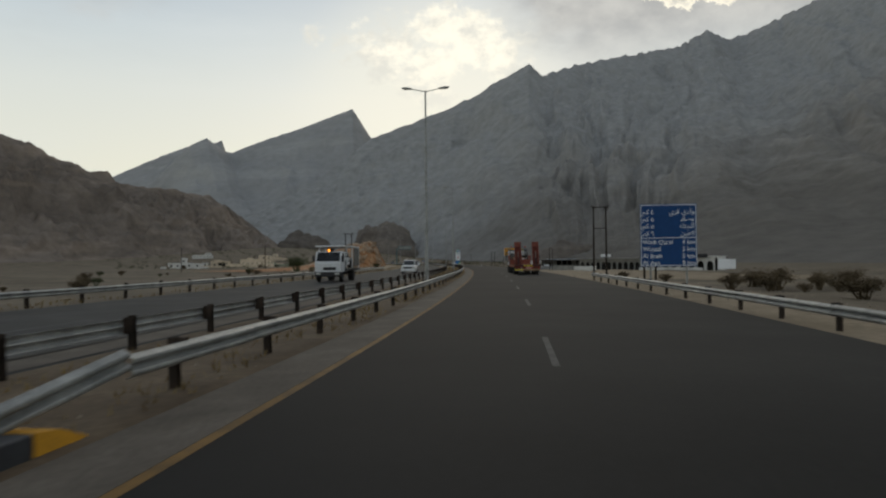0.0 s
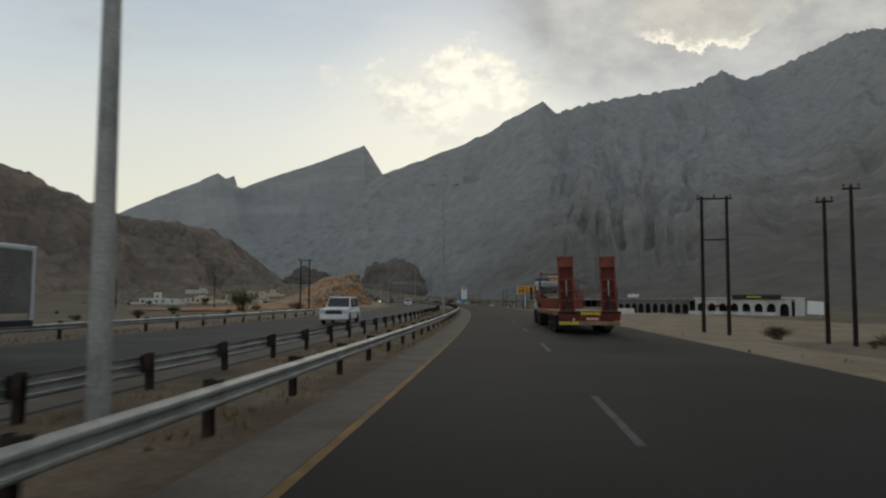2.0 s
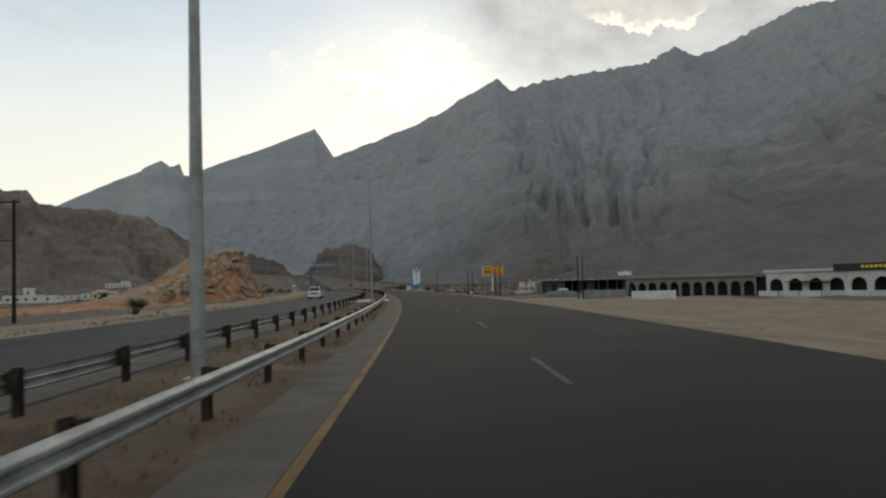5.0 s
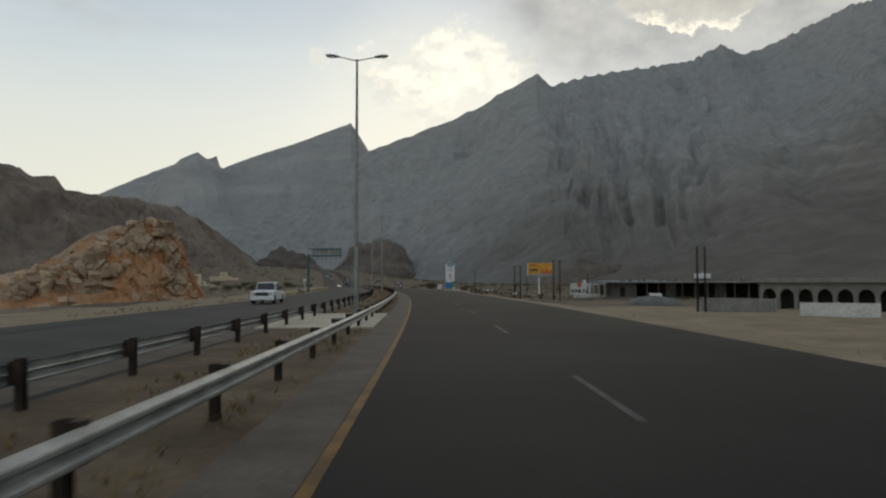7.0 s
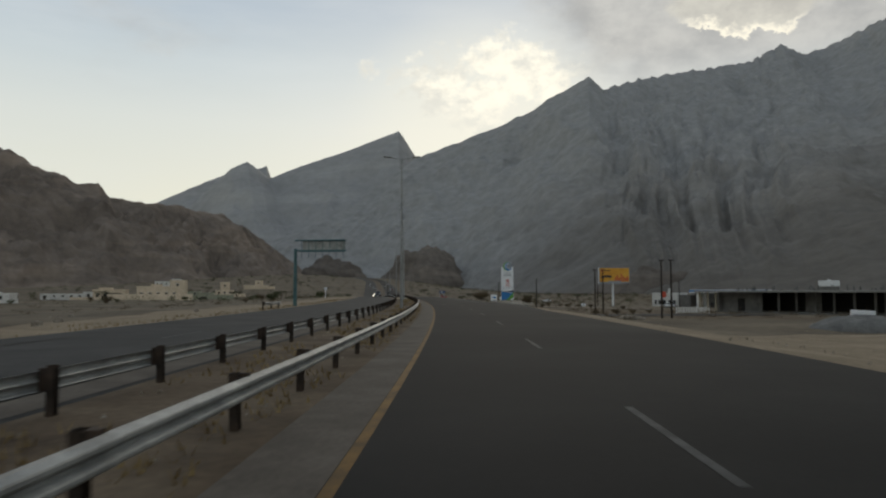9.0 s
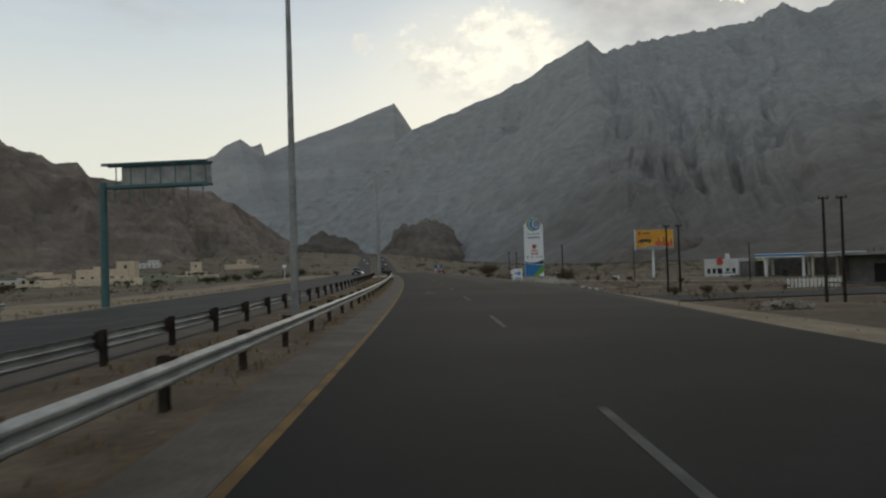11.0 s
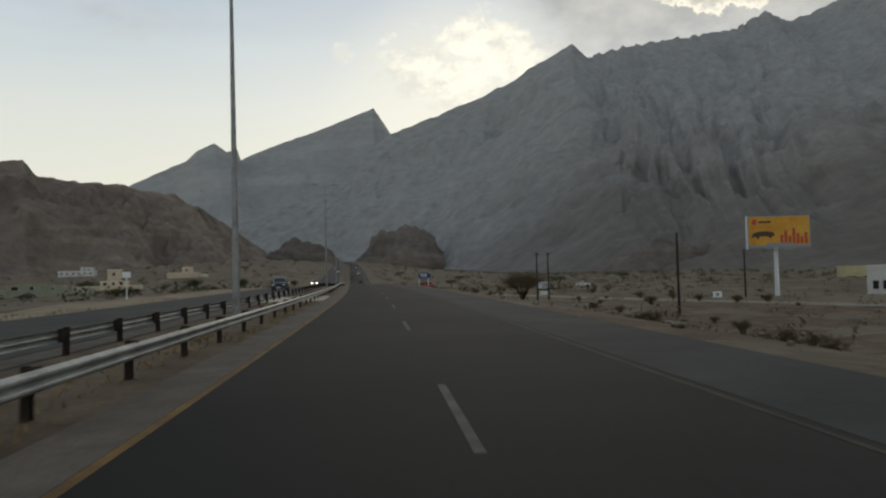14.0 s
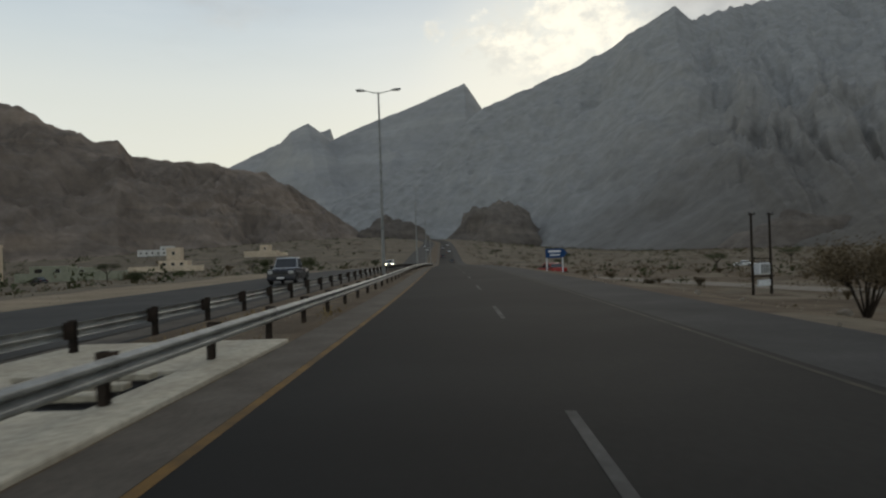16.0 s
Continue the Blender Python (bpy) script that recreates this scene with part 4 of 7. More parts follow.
def pole_thing(name, x, y, z0, z1, label, arm=0.0, yaw=0.0, gap=0.0, brace=None, caps=False):
    top = empty(name, pose(x, y, z0, 0, 0, yaw), label, "utility pole")
    h = z1 - z0
    xs = (0.0,) if not gap else (-gap / 2, gap / 2)
    for px in xs:
        part("pole", tube_bm((px, 0, -0.6), (px, 0, h), 0.15, 0.10, 10), POLEWOOD, top)
    if arm:
        part("crossarm", bevelled(-arm / 2, arm / 2, -0.16, -0.06, h - 0.25, h - 0.13, 0.01), POLEWOOD, top)
        for ix in np.linspace(-arm / 2 + 0.1, arm / 2 - 0.1, 3):
            bm = bmesh.new()
            tube(bm, (ix, -0.11, h - 0.13), (ix, -0.11, h + 0.05), 0.02, 0.02, 6)
            tube(bm, (ix, -0.11, h - 0.04), (ix, -0.11, h + 0.12), 0.07, 0.05, 8)
            part("insulator", bm, BLACK, top)
    if caps:
        for px in xs:
            part("crossarm", bevelled(px - 0.42, px + 0.42, -0.15, -0.06, h - 0.2, h - 0.09, 0.01), POLEWOOD, top)
            for ix in (-0.34, 0.34):
                part("insulator", tube_bm((px + ix, -0.105, h - 0.09), (px + ix, -0.105, h + 0.1), 0.06, 0.045, 8), BLACK, top)
    if brace:
        part("brace", bevelled(-gap / 2 - 0.1, gap / 2 + 0.1, -0.15, -0.08, brace, brace + 0.1, 0.01), POLEWOOD, top)
    return top


pole_thing("power_pole", 41.0, 105.7, -1.0, 9.2, "dark timber H-frame power pole on the sandy verge", 2.4, -20, 1.7, 7.0)
pole_thing("power_pole", 44.05, 97.8, -1.2, 8.0, "single dark timber power pole with a small crossarm", 1.0, -25)
pole_thing("power_pole", 45.2, 96.9, -1.2, 8.7, "single dark timber power pole with a small crossarm", 1.0, -25)
pole_thing("power_pole", 81.9, 269.0, -1.9, 6.4, "pair of dark timber power poles on the sandy verge", 0.0, -25, 0.95)
pole_thing("power_pole", 81.7, 334.1, -2.3, 6.5, "dark timber H-frame power pole beside the verge", 0.0, -15, 1.4, 1.6, True)
pole_thing("power_pole", 80.6, 366.2, -2.6, 6.0, "dark timber H-frame power pole near the filling station sign", 0.0, -10, 1.5, 4.0, True)
pole_thing("power_pole", 79.2, 421.3, -3.1, 5.2, "single dark timber pole on the dry plain")
tpole = pole_thing("power_pole", 77.5, 473.0, -3.2, 4.8, "dark timber H-frame pole carrying a transformer", 0.0, 25, 2.4, 3.5, True)
part("platform", bevelled(-1.2, 1.2, -0.4, 0.4, 1.75, 1.87, 0.01), POLEWOOD, tpole)
tr = part("transformer", bevelled(-0.7, 0.7, -0.4, 0.4, 2.0, 3.1, 0.04), SIGNWHITE, tpole, "grey transformer tank")
for x in (-0.45, -0.15, 0.15, 0.45):
    part("cooling_fin", box_bm(x - 0.06, x + 0.06, -0.52, -0.4, 2.1, 3.0), GALV, tr)
part("meter_box", bevelled(-0.8, 0.8, -0.3, -0.1, 0.9, 1.5, 0.02), WHITE, tpole)
for x in (-0.4, 0.0, 0.4):
    part("bushing", tube_bm((x, 0, 3.1), (x, 0, 3.42), 0.07, 0.05, 8), BLACK, tr)
pole_thing("power_pole", 6.9, 186.3, -0.9, 8.6, "dark timber H-frame power pole on the far verge", 2.4, -5, 1.5, 6.5)
pole_thing("power_pole", -18.5, 241.5, -1.2, 7.0, "single dark timber pole on the plain")
pole_thing("power_pole", -48.0, 262.0, -1.2, 6.8, "single dark timber pole on the plain")
pole_thing("power_pole", 120.0, 425.0, -3.1, 4.6, "single dark timber pole behind the billboard")
pole_thing("power_pole", 107.2, 461.0, -3.1, 4.4, "single dark timber pole beside the billboard")

# ---- filling station totem ----
totem = empty("station_totem", facing(62.3, 363.6, 0.05, -6), "tall white filling station sign with blue and green waves", "sign")
HW, TH = 1.14, 6.35
part("panel", bevelled(-HW, HW, -0.2, 0.2, 0.0, TH, 0.04), SIGNWHITE, totem)


def curve_band(lo, hi, mat, name, y=-0.206, n=18):
    """A flat print between two height curves over the panel's width."""
    bm = bmesh.new()
    xs = np.linspace(-HW + 0.02, HW - 0.02, n)
    a = [bm.verts.new((x, y, lo((x + HW) / (2 * HW)))) for x in xs]
    b = [bm.verts.new((x, y, max(lo((x + HW) / (2 * HW)) + 1e-4, hi((x + HW) / (2 * HW))))) for x in xs]
    for i in range(n - 1):
        bm.faces.new((a[i], a[i + 1], b[i + 1], b[i]))
    return part(name, bm, mat, totem)


curve_band(lambda u: 0.02, lambda u: 1.68 - 0.22 * math.sin(u * 2.2), BRIGHTBLUE, "blue_wave")
curve_band(lambda u: 1.74 - 0.21 * math.sin(u * 2.2), lambda u: 1.86 - 0.24 * math.sin(u * 3.0) + 0.22 * u, NAVY, "dark_wave")
curve_band(lambda u: 0.02, lambda u: 0.02 + max(0.0, (u - 0.38) * 2.1) ** 1.05 * 1.2, GREEN, "green_wave", -0.210)
curve_band(lambda u: 0.02, lambda u: 0.02 + max(0.0, (u - 0.62) * 1.6) ** 1.05 * 1.0, SIGNWHITE, "white_wave", -0.214)
for i in range(4):
    bm = bmesh.new()
    tube(bm, (-0.78 + 0.54 * i, -0.203, 2.36), (-0.78 + 0.54 * i, -0.212, 2.36), 0.14, 0.14, 20)
    ic = part("service_icon", bm, GREYPRINT, totem)
    part("icon_mark", box_bm(-0.82 + 0.54 * i, -0.74 + 0.54 * i, -0.217, -0.211, 2.29, 2.43), SIGNWHITE, ic)
for x0, x1, z0, z1, mt in ((-0.74, 0.74, 5.1, 5.24, GREYPRINT), (-0.74, 0.74, 4.62, 4.86, GREYPRINT), (-0.32, 0.42, 3.0, 3.26, REDPRINT), (-0.40, 0.5, 2.66, 2.86, REDPRINT)):
    for k in range(5):
        w = (x1 - x0) / 5
        bars(totem, mt, x0 + k * w + 0.02, x0 + (k + 1) * w - 0.03, z0 + (0.03 if k % 2 else 0), z1, -0.203)
bm = bmesh.new()
for k, reach in enumerate((0.30, 0.40, 0.42, 0.40, 0.34)):
    a = radians(20 + 34 * k)
    tube(bm, (0.04 + 0.06 * math.cos(a), -0.205, 3.6 + 0.06 * math.sin(a)), (0.04 + reach * math.cos(a), -0.207, 3.6 + reach * math.sin(a)), 0.09, 0.045, 8)
tube(bm, (0.05, -0.203, 3.58), (0.05, -0.209, 3.58), 0.21, 0.21, 16)
part("red_emblem", bm, REDPRINT, totem)
bm = bmesh.new()
tube(bm, (0.02, -0.26, 6.35), (0.02, 0.26, 6.35), 0.86, 0.86, 40)
disc = part("emblem_disc", bm, WHITE, totem, "round swirled blue, green and white emblem")


def swirl(cx, cz, rx, rz, tilt, mat, name, y):
    """An oval of the emblem, tilted, laid a little proud of the one below."""
    bm = bmesh.new()
    ca, sa = math.cos(tilt), math.sin(tilt)
    ring = []
    for k in range(36):
        a = 2 * math.pi * k / 36
        px, pz = rx * math.cos(a), rz * math.sin(a)
        ring.append((0.02 + cx + px * ca - pz * sa, 6.35 + cz + px * sa + pz * ca))
    prism(bm, ring, "y", y, y + 0.006)
    return part(name, bm, mat, disc)


swirl(0.0, 0.0, 0.84, 0.84, 0.0, GREEN, "green_swirl", -0.267)
swirl(0.13, 0.0, 0.71, 0.78, 0.1, SIGNWHITE, "white_line", -0.274)
swirl(0.17, 0.0, 0.67, 0.74, 0.1, BRIGHTBLUE, "blue_swirl", -0.281)
swirl(0.32, 0.08, 0.50, 0.58, -0.3, SIGNWHITE, "white_line", -0.288)
swirl(0.37, 0.10, 0.44, 0.52, -0.3, GREYPRINT, "grey_swirl", -0.295)
part("plinth", bevelled(-1.7, 1.7, -0.6, 0.6, -0.75, 0.0, 0.05), CONCRETE, totem)

# rubble mound under the totem
mound = empty("rubble_mound", pose(62.8, 363.2, -0.9), "low mound of broken stones round the sign's foot", "rubble")


def stone_bm(seed, planes, n):
    """An angular stone: a ball cut by random planes, roughened a little."""
    rng = random.Random(seed)
    bm = bmesh.new()
    bmesh.ops.create_icosphere(bm, subdivisions=n, radius=1)
    cuts = []
    for _ in range(planes):
        cuts.append((Vector((rng.gauss(0, 1), rng.gauss(0, 1), rng.gauss(0, 0.8))).normalized(), rng.uniform(0.42, 0.8)))
    for v in bm.verts:
        for d, k in cuts:
            e = v.co.dot(d) - k
            if e > 0:
                v.co -= d * e
        v.co *= 1 + 0.05 * noise.noise(v.co * 4 + Vector((seed, 0, 0)))
    return bm


def block_bm(seed):
    """A broken block of bedded rock: a leaning box with chipped corners and stepped faces."""
    rng = random.Random(seed)
    bm = bmesh.new()
    bmesh.ops.create_cube(bm, size=1.7)
    for v in bm.verts:
        v.co = Vector((v.co.x * rng.uniform(0.75, 1.1), v.co.y * rng.uniform(0.75, 1.1), v.co.z * rng.uniform(0.7, 1.1)))
    bmesh.ops.bevel(bm, geom=rng.sample(bm.edges[:], 6), offset=0.22, segments=1, affect="EDGES", profile=0.5)
    bmesh.ops.subdivide_edges(bm, edges=bm.edges[:], cuts=2, use_grid_fill=True)
    for v in bm.verts:
        v.co += noise.noise_vector(v.co * 1.6 + Vector((seed, 0, 0))) * 0.16
    return bm


STONES = [mesh_from("stone", stone_bm(31 * k, 7, 1), BOULDER) for k in range(6)]
BOULDERS = [mesh_from("boulder", block_bm(57 * k + 1), BLOCKROCK) for k in range(8)]
rng = random.Random(5)
bm = bmesh.new()
bmesh.ops.create_icosphere(bm, subdivisions=4, radius=1, matrix=Matrix.Diagonal((4.6, 3.4, 0.95, 1)))
for v in bm.verts:
    v.co += Vector((0, 0, 0.22 * noise.fractal(v.co * 0.9, 1, 2, 4)))
part("mound", bm, BOULDER, mound, smooth=True)
for i in range(150):
    a, r = rng.uniform(0, 6.283), math.sqrt(rng.random()) * 1.0
    x, y = 4.6 * r * math.cos(a), 3.4 * r * math.sin(a)
    z = 0.95 * math.sqrt(max(0.0, 1 - r * r))
    k = rng.uniform(0.09, 0.26)
    share("stone", STONES[i % 6], mound, pose(x, y, z - 0.02, rng.uniform(0, 360), rng.uniform(0, 40), rng.uniform(0, 360)) @ Matrix.Diagonal((k, k * rng.uniform(0.7, 1.2), k * 0.8, 1)))

# white board with a blue arrow
asign = empty("arrow_sign", facing(57.7, 348.8, -0.1, -5) @ Matrix.Scale(0.7, 4), "white board with a blue arrow at the exit", "road sign")
part("board", bevelled(-0.72, 0.72, -0.03, 0.03, 0.35, 1.85, 0.02), SIGNWHITE, asign)
bm = bmesh.new()
prism(bm, [(-0.48, 1.1), (0.18, 1.1), (-0.02, 1.42), (0.14, 1.5), (0.5, 1.17), (0.14, 0.84), (-0.02, 0.92), (0.18, 1.22 - 0.0), (0.18, 1.24), (-0.48, 1.24)][:2] + [(0.18, 1.1), (0.0, 0.88), (0.17, 0.84), (0.5, 1.17), (0.17, 1.5), (0.0, 1.46), (0.18, 1.24), (-0.48, 1.24)], "y", -0.04, -0.031)
part("arrow", bm, BRIGHTBLUE, asign)
bars(asign, GREYPRINT, -0.4, 0.45, 0.42, 0.58, -0.031)
for x in (-0.62, 0.62):
    part("post", box_bm(x - 0.04, x + 0.04, 0.03, 0.09, -0.3, 1.7), WHITE, asign)

# ---- billboard ----
bill = empty("billboard", facing(112.4, 459.9, -2.9, -6) @ Matrix.Diagonal((0.84, 0.95, 0.95, 1)), "orange advertising billboard on a single white column", "billboard")
part("column", tube_bm((-0.6, 0, -0.3), (-0.6, 0, 7.6), 0.42, 0.36, 16), WHITE, bill)
part("frame", bevelled(-5.8, 5.8, -0.3, 0.35, 7.6, 12.95, 0.05), GREYPRINT, bill)
pan = part("print", box_bm(-5.65, 5.65, -0.312, -0.301, 8.15, 12.85), ORANGE, bill, "orange sunset print with dark shapes")
part("side_strip", box_bm(-6.05, -5.85, -0.32, 0.1, 7.5, 13.0), WHITE, bill)
part("catwalk", bevelled(-2.6, 2.8, -1.0, -0.25, 7.35, 7.5, 0.02), GALV, bill)
bm = bmesh.new()
prism(bm, [(-5.2, 9.3), (-4.9, 10.1), (-4.0, 10.4), (-2.6, 10.45), (-1.2, 10.3), (-0.7, 9.6), (-1.3, 9.65), (-1.6, 9.2), (-2.1, 9.6), (-3.6, 9.6), (-4.0, 9.1), (-4.4, 9.6)], "y", -0.32, -0.313)
part("dark_shape", bm, DARKPRINT, bill)
bm = bmesh.new()
tube(bm, (-4.6, -0.313, 12.0), (-4.6, -0.32, 12.0), 0.5, 0.5, 20)
part("round_mark", bm, REDPRINT, bill)
bars(bill, DARKPRINT, -3.8, -1.5, 11.8, 12.15, -0.313)
for k, h in enumerate((0.9, 1.6, 0.7, 2.0, 1.1, 0.6, 1.3)):
    bars(bill, REDPRINT, 0.2 + 0.75 * k, 0.75 + 0.75 * k, 8.3, 8.9 + h, -0.313, "skyline_shape")
bars(bill, GREYPRINT, -2.4, 2.6, 8.2, 8.5, -0.318)

# ---- overhead sign gantry over the far carriageway ----
gan = empty("sign_gantry", pose(32.1, 318.9, 0, 0, 0, -10), "teal steel cantilever sign gantry seen from behind", "gantry")
part("mast", tube_bm((-3.5, 0, -0.3), (-3.5, 0, 7.1), 0.24, 0.2, 14), TEAL, gan)
for z in (6.87, 8.15):
    part("chord", tube_bm((-3.6, 0, z), (2.8, 0, z), 0.09, 0.09, 8), TEAL, gan)
    part("chord", tube_bm((-3.6, 0.7, z), (2.8, 0.7, z), 0.07, 0.07, 8), TEAL, gan)
for k in range(7):
    x = -2.7 + 0.9 * k
    part("upright", tube_bm((x, 0, 6.87), (x, 0, 8.15), 0.04, 0.04, 6), TEAL, gan)
part("sign_back", bevelled(-2.8, 2.7, 0.75, 0.85, 6.97, 8.1, 0.02), GALV, gan, "grey back of the sign panel")
part("catwalk", bevelled(-2.8, 2.8, -0.7, 0.0, 6.67, 6.79, 0.02), TEAL, gan)
for k in range(7):
    part("hanger", tube_bm((-2.6 + k * 0.88, -0.35, 5.9), (-2.6 + k * 0.88, -0.35, 6.7), 0.03, 0.03, 6), TEAL, gan)

# ---- small signs ----
bs = empty("direction_arrow_sign", facing(57.0, 468.6, -0.9, 2), "small blue direction sign shaped like an arrow", "road sign")
bm = bmesh.new()
prism(bm, [(-0.95, 2.0), (0.65, 2.0), (1.05, 2.42), (0.65, 2.85), (-0.95, 2.85)], "y", -0.03, 0.02)
part("panel", bm, SIGNBLUE, bs)
bars(bs, SIGNWHITE, -0.7, 0.45, 2.5, 2.68, -0.031)
bars(bs, SIGNWHITE, -0.55, 0.35, 2.2, 2.32, -0.031)
for x in (-0.85, 0.62):
    part("post", box_bm(x - 0.05, x + 0.05, 0.02, 0.1, -0.4, 2.7), WHITE, bs)
ws = empty("marker_sign", facing(21.8, 433.9, -0.5, 10), "white T-shaped marker sign on a slim post", "road sign")
part("post", tube_bm((0, 0, -0.3), (0, 0, 3.1), 0.07, 0.07, 8), WHITE, ws)
part("board", bevelled(-0.42, 0.42, -0.05, 0.03, 2.75, 3.4, 0.02), SIGNWHITE, ws)
for x, y in ((102.3, 460.5),):
    wb = empty("notice_board", facing(x, y, -3.2, -5), "small white board standing on the gravel", "board")
    part("board", bevelled(-0.7, 0.7, -0.04, 0.04, 0.1, 1.0, 0.02), SIGNWHITE, wb)
    part("mark", box_bm(-0.25, 0.25, -0.05, -0.041, 0.3, 0.8), GREYPRINT, wb)
wp = empty("notice_board", facing(119.2, 209.7, -1.2, -30), "blank white panel leaning on the sandy verge", "board")
part("panel", bevelled(-1.5, 1.5, -0.04, 0.04, -0.2, 2.6, 0.02), SIGNWHITE, wp)
for x in (-0.9, 0.9):
    part("post", box_bm(x - 0.05, x + 0.05, 0.04, 0.12, -0.3, 1.8), POLEWOOD, wp)

hoard = empty("hoarding_board", facing(109.2, 195.6, -1.6, -20), "blank white board leaning on two posts by the roadside", "board")
part("board", bevelled(-1.45, 1.45, -0.04, 0.04, 0.5, 3.2, 0.02), SIGNWHITE, hoard).matrix_basis = pose(0, 0, 0, -4, 4, 0)
for x in (-1.0, 1.0):
    part("post", tube_bm((x, 0.2, -0.6), (x, 0.26, 2.6), 0.05, 0.05, 8), GALV, hoard)

# ---- buildings ----


def windows_on(parent, x0, x1, y, z0, z1, n, w, front=-1):
    """A row of framed windows on a wall that lies at y."""
    for k in range(n):
        cx = x0 + (x1 - x0) * (k + 0.5) / n
        lo, hi = sorted((y, y + front * 0.05))
        fr = part("window", box_bm(cx - w / 2 - 0.08, cx + w / 2 + 0.08, lo, hi, z0 - 0.08, z1 + 0.08), WALLWHITE, parent)
        lo, hi = sorted((y + front * 0.052, y + front * 0.06))
        part("pane", box_bm(cx - w / 2, cx + w / 2, lo, hi, z0, z1), GLASS, fr)


def villa(x, y, z, yaw, blocks, mat, label, fence=None):
    """A flat-roofed house: blocks of (x0, x1, depth0, depth1, height) with parapets and windows."""
    h = empty("house", pose(x, y, z, 0, 0, yaw), label, "house", "roadside houses")
    for x0, x1, y0, y1, hh in blocks:
        part("wall", bevelled(x0, x1, y0, y1, -1.0, hh, 0.04, 1), mat, h)
        bm = bmesh.new()
        for b in ((x0 - .08, x1 + .08, y0 - .08, y0 + .15), (x0 - .08, x1 + .08, y1 - .15, y1 + .08), (x0 - .08, x0 + .15, y0 + .15, y1 - .15), (x1 - .15, x1 + .08, y0 + .15, y1 - .15)):
            box(bm, *b, hh - 0.15, hh + 0.55)
        part("parapet", bm, mat, h)
        n = max(1, int((x1 - x0) / 3.2))
        windows_on(h, x0 + 0.4, x1 - 0.4, y0 - 0.002, 1.0, 2.3, n, 1.1)
        if hh > 5.2:
            windows_on(h, x0 + 0.4, x1 - 0.4, y0 - 0.002, hh - 2.1, hh - 0.9, n, 1.0)
    b = blocks[0]
    d = part("door", box_bm(b[0] + 1.2, b[0] + 2.3, b[2] - 0.06, b[2] - 0.003, 0.0, 2.1), POLEWOOD, h)
    part("handle", box_bm(b[0] + 2.1, b[0] + 2.2, b[2] - 0.09, b[2] - 0.06, 1.0, 1.1), GALV, d)
    if fence:
        f = empty("compound_wall", pose(x, y, z, 0, 0, yaw), "rendered compound wall in front of a house", "wall")
        x0, x1, yy, hh = fence
        n = max(2, int((x1 - x0) / 6))
        for k in range(n):
            a, b = x0 + (x1 - x0) * k / n, x0 + (x1 - x0) * (k + 1) / n
            part("wall_panel", bevelled(a + 0.16, b - 0.16, yy, yy + 0.2, -1.0, hh, 0.02, 1), mat, f)
            part("pier", bevelled(b - 0.16, b + 0.16, yy - 0.05, yy + 0.25, -1.0, hh + 0.18, 0.02, 1), mat, f)
    return h


villa(-88, 460, -1.8, 8, [(-9, 5, 0, 9, 3.0), (-2, 1.5, 3, 8, 6.0), (5, 10, 1, 8, 2.6)], WALLWHITE, "low white house with a square stair tower", (-13, 14, -4, 1.2))
villa(-148, 860, 3.0, 10, [(-13, 9, 0, 12, 7.0), (0.5, 7.5, 2, 12, 9.2), (9, 16, 2, 10, 3.0)], WALLWHITE, "white two-storey house with a stair tower")
villa(-57, 540, -0.9, 8, [(-9, 8, 0, 10, 4.4), (4, 10, 1, 9, 7.0), (-4, 0, 3, 7, 5.3)], WALLBEIGE, "beige house with a square two-storey tower", (-19, 14, -7, 1.7))
house = villa(-81, 548, -1.4, 12, [(-6, 7, 0, 10, 3.6), (-4, 1, 2, 8, 4.4)], WALLBEIGE, "low beige house with a dark carport", (-14, 10, -5, 0.9))
# flat near-black sheet on the wall in place of a shaded opening
part("carport", box_bm(-1.0, 5.4, -0.06, -0.004, 0.2, 2.6), SHADE_FILL, house, "flat sheet painted near-black as the carport's shade")
villa(-100, 556, -1.5, 10, [(-12, 6, 0, 6, 1.9), (5, 9, 1, 5, 2.7)], WALLWHITE, "long low white outbuilding")
villa(-58, 662, -0.2, 8, [(-5, 5, 0, 7, 2.2), (-2.5, 2.5, 1, 6, 7.0)], WALLBEIGE, "low house with a square beige stair tower", (-14, 12, -6, 0.9))
villa(-66, 806, 1.2, 6, [(-10, 8, 0, 12, 5.2), (-1.5, 4, 2, 10, 8.6), (8, 13, 3, 10, 4.2)], WALLBEIGE, "warm beige two-storey house with a roof tower")
GREENWALL = material("pale_green_render", [(0.22, 0.225, 0.165), (0.27, 0.275, 0.205), (0.32, 0.32, 0.24)], 0.9, 0.5, spec=0.15)
villa(-51, 578, -0.9, 10, [(-8, 1, 0, 6, 2.3), (1, 7, 0.5, 5, 1.7)], GREENWALL, "low pale green house behind a wall", (-10, 16, -4, 1.2))

# white arcaded cafe
AX, AY, BX, BY = 99.0, 281.0, 124.5, 223.0
alen = math.hypot(BX - AX, BY - AY)
cafe = empty("arcade_building", pose(AX, AY, -2.3, 0, 0, math.degrees(math.atan2(BY - AY, BX - AX))), "long single-storey arcaded building with a flat roof", "building")


